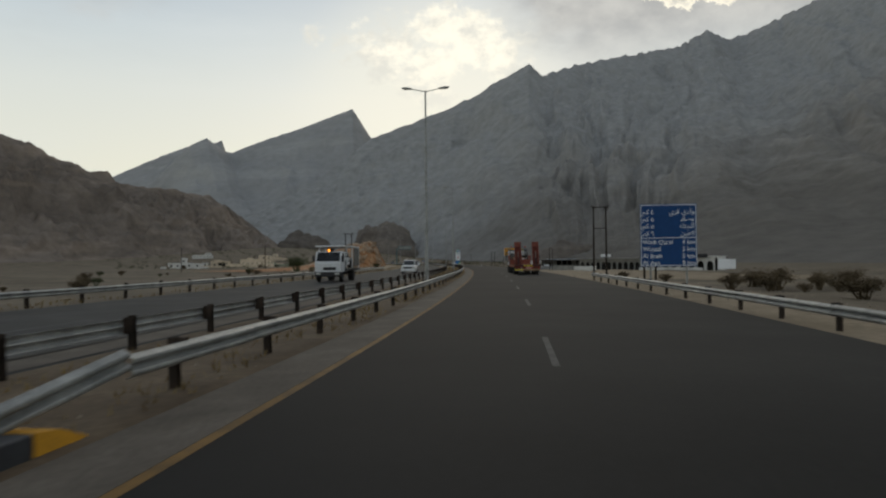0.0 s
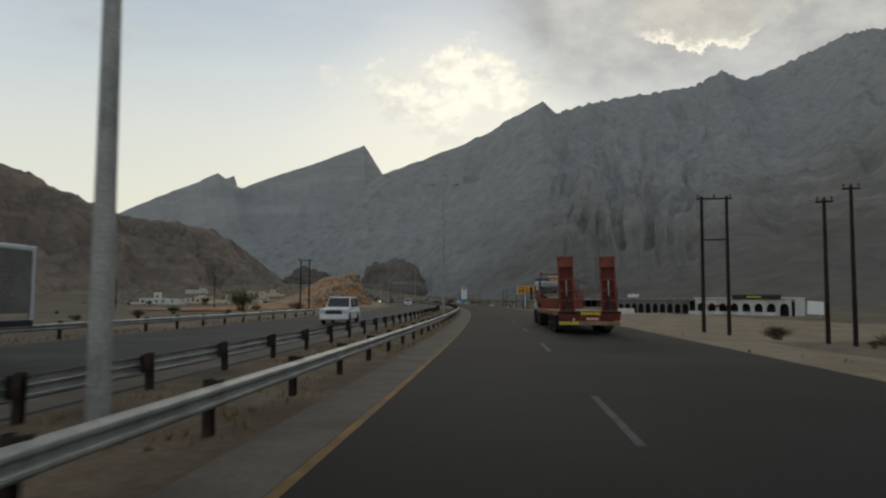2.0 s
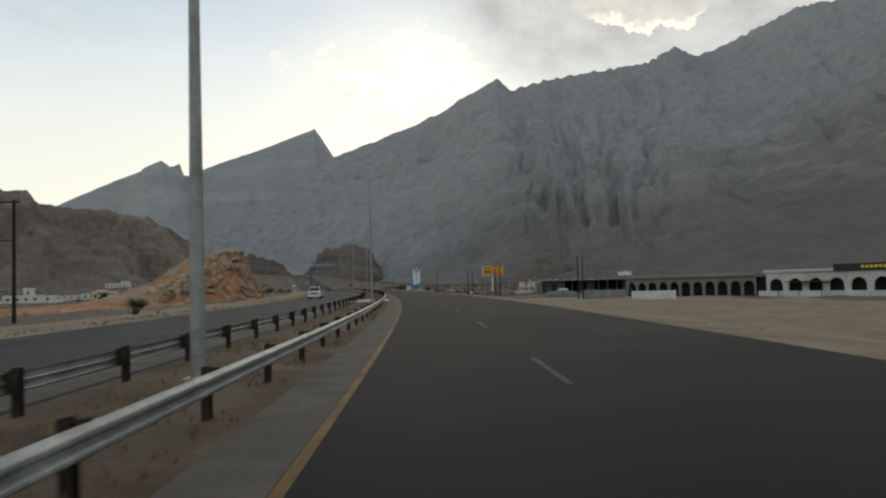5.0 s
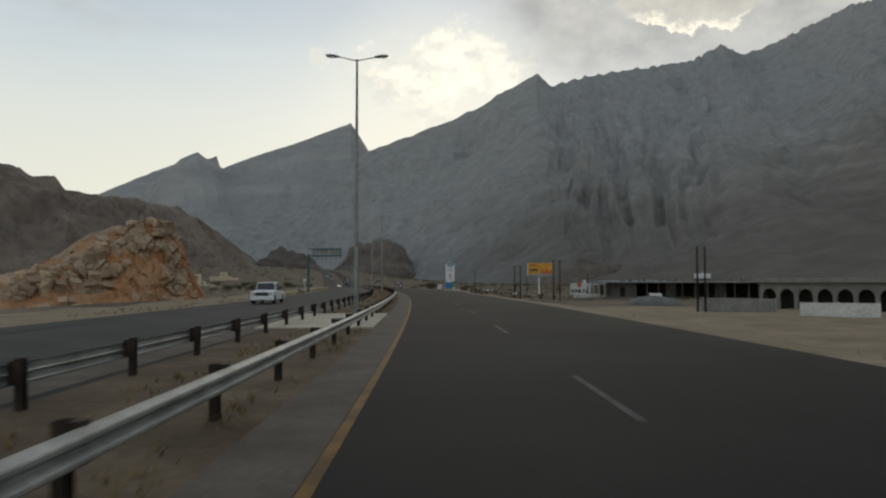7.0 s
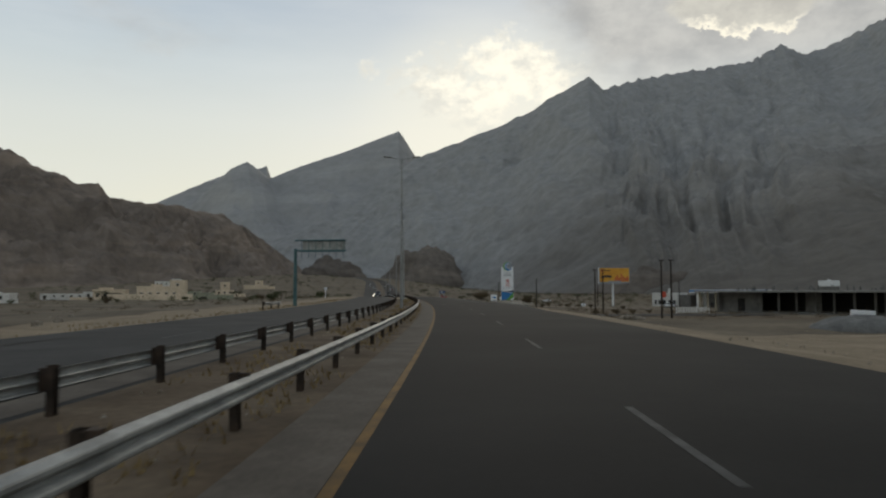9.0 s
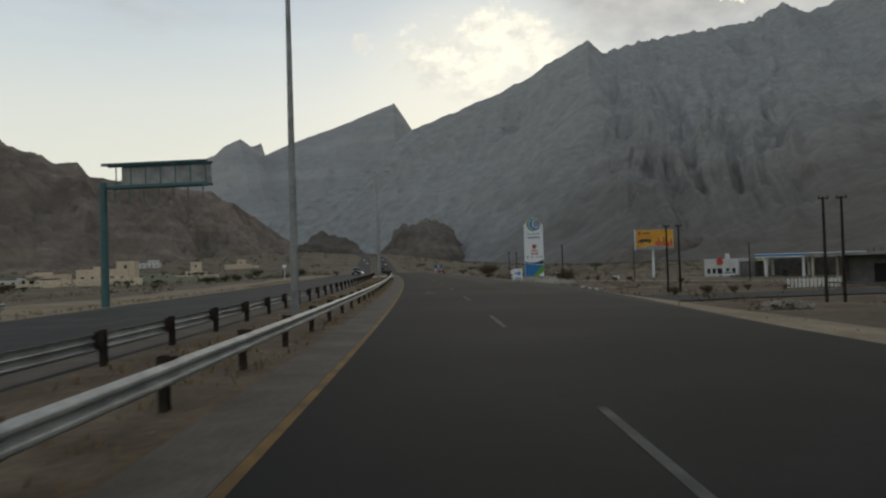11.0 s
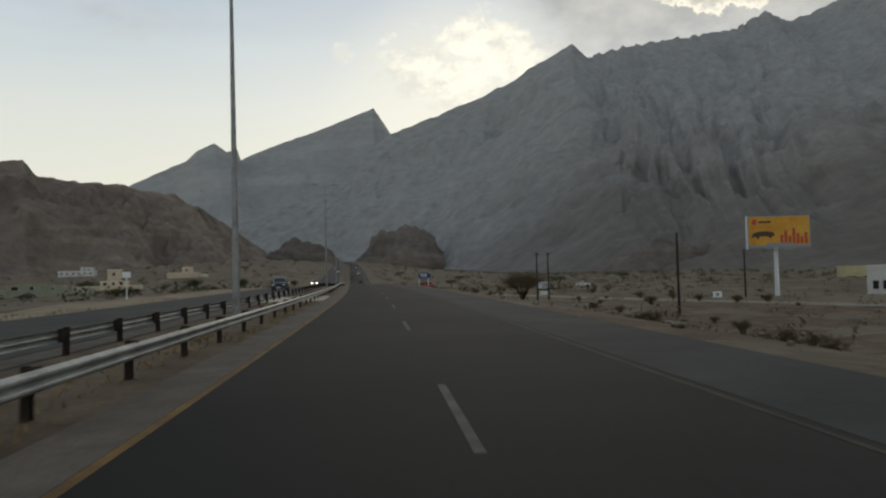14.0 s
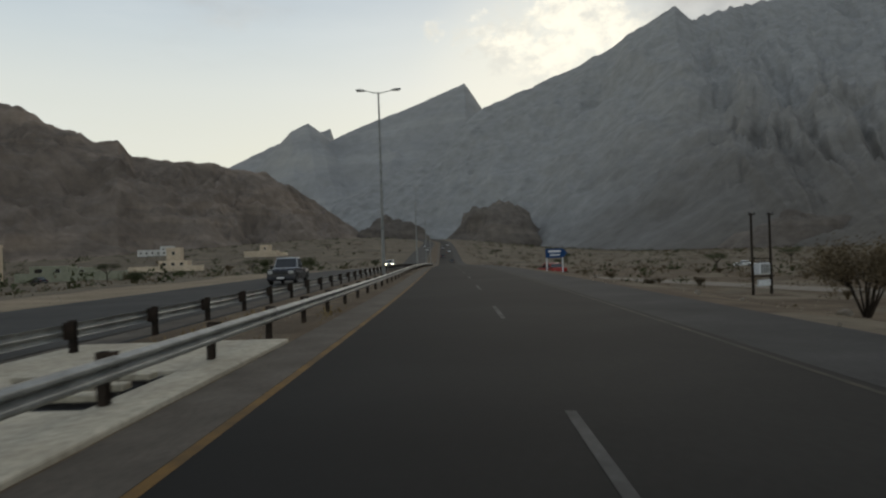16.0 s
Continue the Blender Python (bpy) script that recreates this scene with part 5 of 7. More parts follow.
def arch_wall(x0, n, pitch, r, spring, top, mat, thick=0.35):
    """A wall with a row of round-headed openings, as one mesh with real depth."""
    for k in range(n):
        bm = bmesh.new()
        a = x0 + k * pitch
        c = a + pitch / 2
        y = (-3.0, -3.0 + thick)
        box(bm, a, c - r, *y, 0.0, top)
        box(bm, c + r, a + pitch, *y, 0.0, top)
        arc = [(c - r * math.cos(t), spring + r * math.sin(t)) for t in np.linspace(0, math.pi, 13)]
        for (xa, za), (xb, zb) in zip(arc, arc[1:]):
            v = [bm.verts.new((px, py, pz)) for py in y for px, pz in ((xa, za), (xb, zb), (xb, top), (xa, top))]
            for f in ((0, 1, 2, 3), (7, 6, 5, 4), (1, 0, 4, 5), (3, 2, 6, 7)):
                bm.faces.new([v[i] for i in f])
        bmesh.ops.remove_doubles(bm, verts=bm.verts[:], dist=0.001)
        part("arch", bm, mat, cafe)


arch_wall(0.5, 11, 2.8, 1.14, 1.9, 3.9, SLABGREY)
arch_wall(33.5, 8, 3.6, 1.28, 2.0, 4.3, WALLWHITE)
# shade under the arcade is put into this wall's near-black colour
part("rear_wall", box_bm(0.5, alen - 0.2, -1.2, -0.9, -0.6, 3.7), SHADE_FILL, cafe, "wall behind the arches painted near-black for shade")
part("roof", bevelled(-0.3, 31.9, -3.9, 0.8, 3.92, 4.5, 0.05), SLABGREY, cafe)
part("roof", bevelled(33.2, alen + 0.3, -3.4, 0.8, 4.32, 4.8, 0.04), WALLWHITE, cafe)
part("fascia_sign", bevelled(46.0, 60.0, -3.62, -3.42, 4.3, 5.5, 0.03), BLACK, cafe, "dark shop fascia")
for k in range(6):
    bars(cafe, YELLOW, 50.5 + k * 0.7, 51.0 + k * 0.7, 4.7, 5.15, -3.625)
part("awning", bevelled(38, 45, -4.6, -3.05, 2.6, 2.75, 0.03), REDDARK, cafe, "dark red awning")
for k in range(7):
    part("low_wall", bevelled(34 + 3.8 * k, 37.6 + 3.8 * k, -6.4, -6.2, -0.6, 1.15, 0.02), WALLWHITE, cafe)
part("side_wall", box_bm(alen, alen + 0.3, -3.0, 0.6, -0.6, 4.3), WALLWHITE, cafe)
part("side_wall", box_bm(0.2, 0.5, -3.0, 0.6, -0.6, 3.9), GREYBLOCK, cafe)

# unfinished concrete building
UX, UY, VX, VY = 109.5, 375.0, 142.5, 322.5
ulen = math.hypot(VX - UX, VY - UY)
shell = empty("unfinished_building", pose(UX, UY, -2.4, 0, 0, math.degrees(math.atan2(VY - UY, VX - UX))), "unfinished grey concrete building with dark openings and rebar stubs", "building")
part("roof_slab", bevelled(-4.4, ulen, -3.9, 16, 3.9, 4.3, 0.03), SLABGREY, shell)
for px, py in ((-3.5, -3.3), (-2.3, -2.2), (-1.1, -1.1)):
    part("porch_column", box_bm(px - 0.16, px + 0.16, py - 0.16, py + 0.16, -0.3, 3.9), CONCRETE, shell, "pale concrete porch column")
part("floor_slab", box_bm(-0.6, ulen, -2.0, 16, -0.8, 0.12), GREYBLOCK, shell)
# near-black rear wall paints the shade behind the columns
part("rear_wall", box_bm(0, ulen, 9.0, 9.3, 0.12, 3.9), SHADE_FILL, shell)
part("end_wall", box_bm(-0.3, 0.0, -1.6, 16, 0.12, 3.9), GREYBLOCK, shell)
part("front_wall", box_bm(0.0, 8.5, -0.3, 0.0, 0.12, 3.9), GREYBLOCK, shell, "bare blockwork wall")
# the doorway's shade is a near-black sheet on the wall
part("doorway", box_bm(3.4, 5.0, -0.34, -0.31, 0.12, 2.7), SHADE_FILL, shell)
n = 15
for k in range(n + 1):
    x = 8.5 + (ulen - 9.0) * k / n
    part("column", box_bm(x - 0.16, x + 0.16, -0.4, -0.05, 0.12, 3.9), GREYBLOCK, shell)
    if k < n and k % 4 == 2:
        part("infill", box_bm(x + 0.24, x + (ulen - 9.0) / n - 0.24, 2.6, 2.8, 0.12, 3.9), GREYBLOCK, shell)
rng = random.Random(9)
for k in range(64):
    x, y = 1 + ulen * k / 65 + rng.uniform(-0.6, 0.6), rng.uniform(-2.0, 13)
    hh = rng.uniform(0.5, 1.25)
    bm = bmesh.new()
    for dx in (-0.1, 0.1):
        for dy in (-0.1, 0.1):
            tube(bm, (x + dx, y + dy, 4.35), (x + dx * rng.uniform(0.4, 1.8), y + dy, 4.35 + hh), 0.02, 0.02, 4)
    box(bm, x - 0.16, x + 0.16, y - 0.16, y + 0.16, 4.35, 4.35 + hh * 0.55)
    part("column_stub", bm, GREYBLOCK, shell)


def boundary_wall(ax, ay, bx, by, z, height, n, mat, label):
    """A free-standing wall of rendered panels with slim piers, from a to b."""
    top = empty("boundary_wall", pose(ax, ay, z, 0, 0, math.degrees(math.atan2(by - ay, bx - ax))), label, "wall")
    step = math.hypot(bx - ax, by - ay) / n
    for k in range(n):
        part("wall_panel", bevelled(k * step + 0.11, (k + 1) * step - 0.11, -0.09, 0.09, -0.8, height, 0.02), mat, top)
    for k in range(n + 1):
        part("pier", bevelled(k * step - 0.11, k * step + 0.11, -0.13, 0.13, -0.8, height + 0.06, 0.02), mat, top)
    return top


boundary_wall(83.5, 272.0, 88.6, 263.2, -2.15, 1.75, 3, SLABGREY, "pale grey boundary wall on the sandy verge")
boundary_wall(86.1, 254.3, 92.2, 249.8, -2.1, 1.5, 2, WALLWHITE, "low white wall in front of the arcaded building")
fence = empty("picket_fence", pose(96.7, 368.6, -2.5, 0, 0, -25), "low white picket fence beside the unfinished building", "fence")
for k in range(14):
    part("picket", box_bm(0.46 * k, 0.46 * k + 0.3, -0.03, 0.03, -0.3, 1.15 + 0.06 * (k % 2)), WALLWHITE, fence)
part("rail", box_bm(0, 6.3, 0.031, 0.08, 0.35, 0.45), WALLWHITE, fence)
part("rail", box_bm(0, 6.3, 0.031, 0.08, 0.85, 0.95), WALLWHITE, fence)
pile = tagged(new("gravel_pile"), "low grey heap of building gravel before the unfinished building", "gravel heap")
pile.matrix_basis = pose(88.5, 299.0, -2.4)
bm = bmesh.new()
bmesh.ops.create_icosphere(bm, subdivisions=5, radius=1, matrix=Matrix.Diagonal((5.2, 4.2, 1.7, 1)))
for v in bm.verts:
    v.co.z = v.co.z * (1 - 0.25 * (v.co.x / 5.2) ** 2) + 0.22 * noise.fractal(v.co * 0.8, 0.9, 2.1, 5)
part("mound", bm, GREYBLOCK, pile, smooth=True)
block = tagged(new("concrete_block", mesh_from("concrete_block", bevelled(-1.1, 1.1, -0.4, 0.4, 0.0, 0.62, 0.04), WHITE)), "white painted concrete block lying on the gravel heap", "concrete block")
block.matrix_basis = pose(89.0, 299.3, -0.86, 0, 3, -25)
wt = empty("water_tank", pose(159, 418, -1.0, 0, 0, -33) @ Matrix.Diagonal((0.75, 1, 1, 1)), "white water tank on a block tower behind the building", "water tank")
part("tower", box_bm(-3.2, 3.2, -2, 2, -2, 4.0), GREYBLOCK, wt)
part("tank", bevelled(-3.4, 3.4, -2, 2, 4.02, 5.6, 0.1), WHITE, wt)
part("hatch", tube_bm((0, 0, 5.6), (0, 0, 5.9), 0.5, 0.45, 14), WHITE, wt)

# filling station
kio = empty("station_shop", pose(123.0, 454.5, -3.3, 0, 0, -48), "white flat-roofed filling station shop", "shop")
part("wall", bevelled(0, 8.4, 0, 7, -0.5, 4.6, 0.04), WALLWHITE, kio)
part("door", box_bm(3.4, 4.6, -0.06, -0.003, 0.0, 2.3), GLASS, kio)
windows_on(kio, 0.5, 3.2, -0.003, 1.0, 2.3, 2, 0.8)
windows_on(kio, 5.2, 8.2, -0.003, 1.0, 2.3, 2, 0.9)
bm = bmesh.new()
prism(bm, [(3.3, 3.2), (4.3, 3.0), (4.9, 3.6), (4.6, 4.9), (3.9, 5.1), (3.2, 4.5)], "y", -0.12, -0.02)
part("emblem", bm, REDPRINT, kio, "faded red emblem")
part("roof_box", bevelled(4.9, 5.7, 1, 2, 4.62, 5.9, 0.03), WALLWHITE, kio)
part("wing", bevelled(8.45, 12.0, 1.5, 7, -0.5, 3.9, 0.04), GREYBLOCK, kio)
can = empty("station_canopy", pose(133, 446, -3.3, 0, 0, -38), "filling station canopy with a blue and white fascia", "canopy")
part("roof", bevelled(0, 22, -5, 7, 4.6, 5.5, 0.05), WHITE, can)
part("fascia", box_bm(-0.03, 22.03, -5.04, -5.005, 4.9, 5.35), BRIGHTBLUE, can)
for x in (2.0, 10.0, 19.5):
    for y in (-3.2, 5.0):
        part("column", box_bm(x - 0.3, x + 0.3, y - 0.3, y + 0.3, -0.5, 4.6), WHITE, can)
for x in (6.0, 14.5):
    pu = empty("fuel_pump", can.matrix_basis @ pose(x, -2.5, 0), "dark fuel pump under the canopy", "fuel pump", "fuel pumps")
    part("housing", bevelled(-0.5, 0.5, -0.3, 0.3, -0.4, 1.7, 0.05), BLACK, pu)
    part("display", box_bm(-0.3, 0.3, -0.32, -0.302, 1.1, 1.45), GLASS, pu)
part("rear_wall", box_bm(0.5, 21.5, 8.5, 8.8, -0.5, 4.4), GREYBLOCK, can)

# ---- rock outcrop beside the far carriageway ----


def outcrop():
    """A cut face of blocks: each block stands out or back by its own amount, parted by deep cracks, over crumbling orange rock."""
    a, b = Vector((23.1, 258.4)), Vector((-20.0, 223.0))
    along = (b - a).normalized()
    back = Vector((along.y, -along.x))
    if back.y < 0:
        back = -back
    L = (b - a).length
    us = np.concatenate([np.linspace(0, 24, 190), np.linspace(24.4, L, 60)])
    vs = np.concatenate([np.linspace(0, 9, 92), np.linspace(9.4, 36, 34)])
    P = np.zeros((len(us), len(vs), 3))
    tint = np.zeros((len(us), len(vs)), int)
    for i, u in enumerate(us):
        hu = float(np.interp(u, [0, 0.9, 2.0, 3.2, 6, 8, 10.5, 13, 16, 19, 26, 54], [0.0, 3.2, 6.6, 8.5, 9.1, 8.3, 6.3, 4.7, 3.7, 2.4, 1.2, 0.0]))
        run = 6.2 + 0.10 * u + 1.6 * noise.noise(Vector((u * 0.16, 0, 2)))
        for j, v in enumerate(vs):
            rise = min(1.0, v / run)
            prof = 0.34 * rise + 0.66 * float(smooth01(rise, 0.25, 0.98))
            prof *= 1.0 - float(smooth01(v, 14, 36)) * 0.75
            n = noise.fractal(Vector((u * 0.2, v * 0.2, 0.7)), 0.9, 2.2, 6)
            body = hu * prof
            # blocks lean with the bedding
            q = Vector((u * 0.40 + body * 0.16, body * 0.30 - u * 0.10, v * 0.16)) + 0.25 * noise.noise_vector(Vector((u * 0.5, body * 0.5, 1.0)))
            d, pts = noise.voronoi(q)
            d2, pts2 = noise.voronoi(q * 2.3)
            cell = noise.noise(pts[0] * 7.3)
            cell2 = noise.noise(pts2[0] * 9.1)
            crack = min(1.0, (d[1] - d[0]) / 0.085)
            crack2 = min(1.0, (d2[1] - d2[0]) / 0.12)
            amt = min(1.0, body / 2.2) * min(1.0, hu / 4.0)
            mask = float(smooth01(0.9 * noise.noise(Vector((u * 0.3, body * 0.3, 9.0))) + 1.5 * (body / max(hu, 1.0) - 0.58) + (0.5 if u < 4.5 else 0.0), -0.2, 0.15))
            solid = (1.0 if cell > -0.12 else 0.35) * (0.15 + 0.85 * mask)
            out = amt * (1.15 * cell * (0.4 + 0.6 * mask) + 0.5 * cell2 - solid * (0.70 * (1 - crack) + 0.34 * (1 - crack2)) + 0.35 * n)
            z = body + amt * (0.35 * cell + 0.5 * n) - 1.0
            p = a + along * (u - 0.4 * n) + back * (v - out)
            P[i, j] = (p.x, p.y, z)
            tint[i, j] = 1 if cell > -0.2 and crack > 0.5 and amt > 0.3 and mask > 0.35 else 0
    top = empty("rock_outcrop", pose(0, 0, 0), "cut outcrop of orange and grey cracked rock blocks", "rock")
    me = grid_mesh("rock_face", P, len(us), len(vs), OUTCROP, smooth=False)
    me.materials.append(BLOCKROCK)
    me.polygons.foreach_set("material_index", tint[:-1, :-1].ravel().tolist())
    ob = new("rock_face", me)
    ob.parent = top
    rng = random.Random(21)
    for k in range(190):
        u = 0.5 + 44 * rng.random() ** 1.2 if k < 80 else 1.2 + 18.5 * rng.random()
        v = rng.uniform(0.1, 3.0) if k < 80 else rng.uniform(4.2, 8.4)
        i, j = int(np.searchsorted(us, min(u, L - 1))), int(np.searchsorted(vs, v))
        x, y, z = P[i, j]
        r = 0.16 + 0.5 * rng.random() ** 2 if k < 80 else 0.22 + 0.62 * rng.random() ** 1.6
        share("boulder", BOULDERS[k % 8], top, pose(x, y, z, rng.uniform(-18, 18), rng.uniform(-32, -8), rng.uniform(100, 170)) @ Matrix.Diagonal((r * 1.2, r * 0.8, r * rng.uniform(0.6, 1.2), 1)))


outcrop()
rng = random.Random(31)
for k in range(26):
    s, o = rng.uniform(195, 300), -rng.uniform(19, 34)
    r = rng.uniform(0.15, 0.5)
    p = rd(s, o, float(ground_z(s, o)))
    st = new("loose_rock", STONES[k % 6])
    st.matrix_basis = pose(p.x, p.y, p.z, 0, 0, rng.uniform(0, 360)) @ Matrix.Diagonal((r, r, r, 1))
    tagged(st, "loose weathered rock on the sandy verge", "rock", "loose rocks on the verge")
for k in range(30):
    s, o = rng.uniform(288, 300) if k < 14 else rng.uniform(360, 400), rng.uniform(17, 22)
    r = rng.uniform(0.12, 0.4)
    p = rd(s, o, float(ground_z(s, o)))
    st = new("loose_rock", STONES[k % 6])
    st.matrix_basis = pose(p.x, p.y, p.z, 0, 0, rng.uniform(0, 360)) @ Matrix.Diagonal((r * 1.4, r, r, 1))
    tagged(st, "pale broken stone dumped on the verge", "rock", "dumped stones on the verge")

heap_stones = empty("stone_heap", pose(74.5, 329.0, float(ground_z(332, 25.5))), "heap of dumped pale stones and broken concrete on the verge", "stone heap")
for k in range(34):
    a, r = rng.uniform(0, 6.283), math.sqrt(rng.random())
    q = rng.uniform(0.18, 0.5)
    share("stone", STONES[k % 6], heap_stones, pose(2.1 * r * math.cos(a), 1.3 * r * math.sin(a), 0.55 * (1 - r) + 0.05, rng.uniform(-40, 40), rng.uniform(-30, 30), rng.uniform(0, 360)) @ Matrix.Diagonal((q * 1.5, q, q * 0.7, 1)))

# ---- shrubs ----


def shrub_mesh(seed, r, h, twigs, leafy, mat):
    """A thorny bush: stems that fork upwards and hundreds of small leaves on them."""
    rng = random.Random(seed)
    bm = bmesh.new()
    tips = []
    for k in range(twigs):
        a = rng.uniform(0, 6.283)
        lean = rng.uniform(0.15, 1.0)
        p0 = Vector((0.12 * math.cos(a), 0.12 * math.sin(a), -0.1))
        p1 = Vector((r * 0.45 * lean * math.cos(a), r * 0.45 * lean * math.sin(a), h * rng.uniform(0.35, 0.55)))
        tube(bm, p0, p1, 0.03, 0.018, 4, False)
        for _ in range(4):
            b = a + rng.uniform(-0.8, 0.8)
            p2 = Vector((r * lean * rng.uniform(0.6, 1.0) * math.cos(b), r * lean * rng.uniform(0.6, 1.0) * math.sin(b), h * rng.uniform(0.55, 1.0)))
            tube(bm, p1, p2, 0.016, 0.006, 3, False)
            tips.append((p1, p2))
    for _ in range(leafy):
        p1, p2 = rng.choice(tips)
        c = p1.lerp(p2, rng.uniform(0.2, 1.1)) + Vector((rng.gauss(0, 0.11), rng.gauss(0, 0.11), rng.gauss(0, 0.1))) * r
        e1 = Vector((rng.gauss(0, 1), rng.gauss(0, 1), rng.gauss(0, 1))).normalized() * rng.uniform(0.035, 0.085)
        e2 = Vector((rng.gauss(0, 1), rng.gauss(0, 1), rng.gauss(0, 1))).normalized() * rng.uniform(0.03, 0.07)
        bm.faces.new([bm.verts.new(c), bm.verts.new(c + e1), bm.verts.new(c + e1 * 0.4 + e2)])
    return mesh_from("shrub", bm, mat)


DRY = [shrub_mesh(k, 1.0, 1.05, 16, 3200, TWIG) for k in range(3)]
LUSH = [shrub_mesh(10 + k, 1.0, 1.1, 12, 2400, LEAF) for k in range(2)]


def shrub(x, y, z, k, me, label, kx=1.0):
    ob = new("shrub", me)
    ob.matrix_basis = pose(x, y, z, 0, 0, (x * 37 + y * 11) % 360) @ Matrix.Diagonal((k * kx, k * kx, k, 1))
    return tagged(ob, label, "shrub", "roadside shrubs")


def shrub_so(s, o, k, me, label, kx=1.0):
    p = rd(s, o, 0)
    return shrub(p.x, p.y, float(ground_z(s, o)), k, me, label, kx)




def thorn_bush(x, y, z, h, r, seed):
    """A vase-shaped thorn bush: bare stems fanning from one root into a flat, ragged, twiggy crown."""
    rng = random.Random(seed)
    t = empty("thorn_bush", pose(x, y, z), "large dry brown thorn bush with bare fanning stems", "bush")
    bm = bmesh.new()
    tips = []
    for k in range(11):
        a = k * 0.571 + rng.uniform(-0.25, 0.25)
        p0 = Vector((0.12 * math.cos(a), 0.12 * math.sin(a), -0.2))
        p1 = Vector((r * 0.26 * math.cos(a), r * 0.26 * math.sin(a), h * rng.uniform(0.3, 0.42)))
        tube(bm, p0, p1, 0.055, 0.04, 6)
        for _ in range(5):
            b = a + rng.uniform(-0.7, 0.7)
            q = r * rng.uniform(0.35, 1.0)
            p2 = Vector((q * math.cos(b), q * math.sin(b), h * rng.uniform(0.55, 0.92) * (1 - 0.18 * (q / r) ** 2)))
            tube(bm, p1, p2, 0.025, 0.01, 4, False)
            tips.append((p1, p2))
    part("stem", bm, POLEWOOD, t)
    bm = bmesh.new()
    for _ in range(13000):
        p1, p2 = rng.choice(tips)
        c = p1.lerp(p2, rng.uniform(0.45, 1.12)) + Vector((rng.gauss(0, 0.12) * r, rng.gauss(0, 0.12) * r, rng.gauss(0, 0.07) * h))
        e1 = Vector((rng.gauss(0, 1), rng.gauss(0, 1), rng.gauss(0, 1))).normalized() * rng.uniform(0.08, 0.2)
        e2 = Vector((rng.gauss(0, 1), rng.gauss(0, 1), rng.gauss(0, 1))).normalized() * rng.uniform(0.03, 0.08)
        bm.faces.new([bm.verts.new(c), bm.verts.new(c + e1), bm.verts.new(c + e1 * 0.4 + e2)])
    part("crown", bm, TWIG, t)
    return t


thorn_bush(65.6, 432.3, float(ground_z(436, 16.5)) - 0.05, 3.3, 2.5, 61)
shrub(65.5, 362.0, -1.1, 1.9, DRY[1], "dry brown bush behind the rubble mound", 0.8)
shrub(61.0, 371.5, -1.2, 0.9, DRY[2], "small dry bush beside the verge")
rng = random.Random(17)
for k in range(70):
    s, o = rng.uniform(355, 640), rng.uniform(13.5, 60)
    shrub_so(s, o, rng.uniform(0.3, 1.0) * (1.0 if o > 18 else 0.6), DRY[k % 3], "dry brown scrub bush on the gravel plain", rng.uniform(1.0, 1.5))
for k in range(34):
    s, o = rng.uniform(20, 200), -rng.uniform(22, 90)
    shrub_so(s, o, rng.uniform(0.4, 1.3), DRY[k % 3] if k % 3 else LUSH[0], "dry scrub bush beyond the far verge", 1.3)
for k in range(26):
    s, o = rng.uniform(30, 110), rng.uniform(19, 70)
    shrub_so(s, o, rng.uniform(0.4, 1.1), DRY[k % 3], "dry scrub bush on the open plain", 1.5)
for k in range(34):
    s, o = rng.uniform(380, 900), -rng.uniform(24, 150)
    shrub_so(s, o, rng.uniform(0.8, 2.3), LUSH[k % 2] if k % 2 else DRY[k % 3], "dusty green bush near the houses", 1.2)
for k in range(22):
    s, o = rng.uniform(34, 74), rng.uniform(17, 40)
    shrub_so(s, o, rng.uniform(0.6, 1.45), DRY[k % 3], "dense dry brown scrub behind the roadside guardrail", rng.uniform(1.2, 1.7))
shrub_so(617, -37, 3.4, LUSH[0], "broad dusty green tree-like bush", 1.1)
shrub_so(205, -44, 3.6, LUSH[1], "broad dusty green acacia near the power poles", 1.2)
shrub_so(700, -70, 3.6, LUSH[1], "broad dusty green tree-like bush", 1.1)


def acacia(x, y, z, h, seed):
    """A flat-topped desert tree with a forked trunk and a ragged crown."""
    rng = random.Random(seed)
    t = empty("acacia_tree", pose(x, y, z), "small dusty acacia tree with a ragged crown", "tree", "acacia trees")
    bm = bmesh.new()
    tube(bm, (0, 0, -0.2), (0.1, 0, h * 0.4), 0.16, 0.11, 8)
    ends = []
    for k in range(6):
        a = k * 1.05 + rng.uniform(-0.3, 0.3)
        e = Vector((h * 0.42 * math.cos(a), h * 0.42 * math.sin(a), h * rng.uniform(0.7, 0.85)))
        tube(bm, (0.1, 0, h * 0.38), e, 0.08, 0.03, 6)
        ends.append(e)
    part("trunk", bm, POLEWOOD, t)
    bm = bmesh.new()
    for _ in range(2600):
        e = rng.choice(ends)
        c = e + Vector((rng.gauss(0, 0.17), rng.gauss(0, 0.17), rng.gauss(0, 0.07))) * h
        e1 = Vector((rng.gauss(0, 1), rng.gauss(0, 1), rng.gauss(0, 0.5))).normalized() * rng.uniform(0.08, 0.2)
        e2 = Vector((rng.gauss(0, 1), rng.gauss(0, 1), rng.gauss(0, 0.5))).normalized() * rng.uniform(0.08, 0.18)
        bm.faces.new([bm.verts.new(c), bm.verts.new(c + e1), bm.verts.new(c + e2)])
    part("crown", bm, LEAF, t)


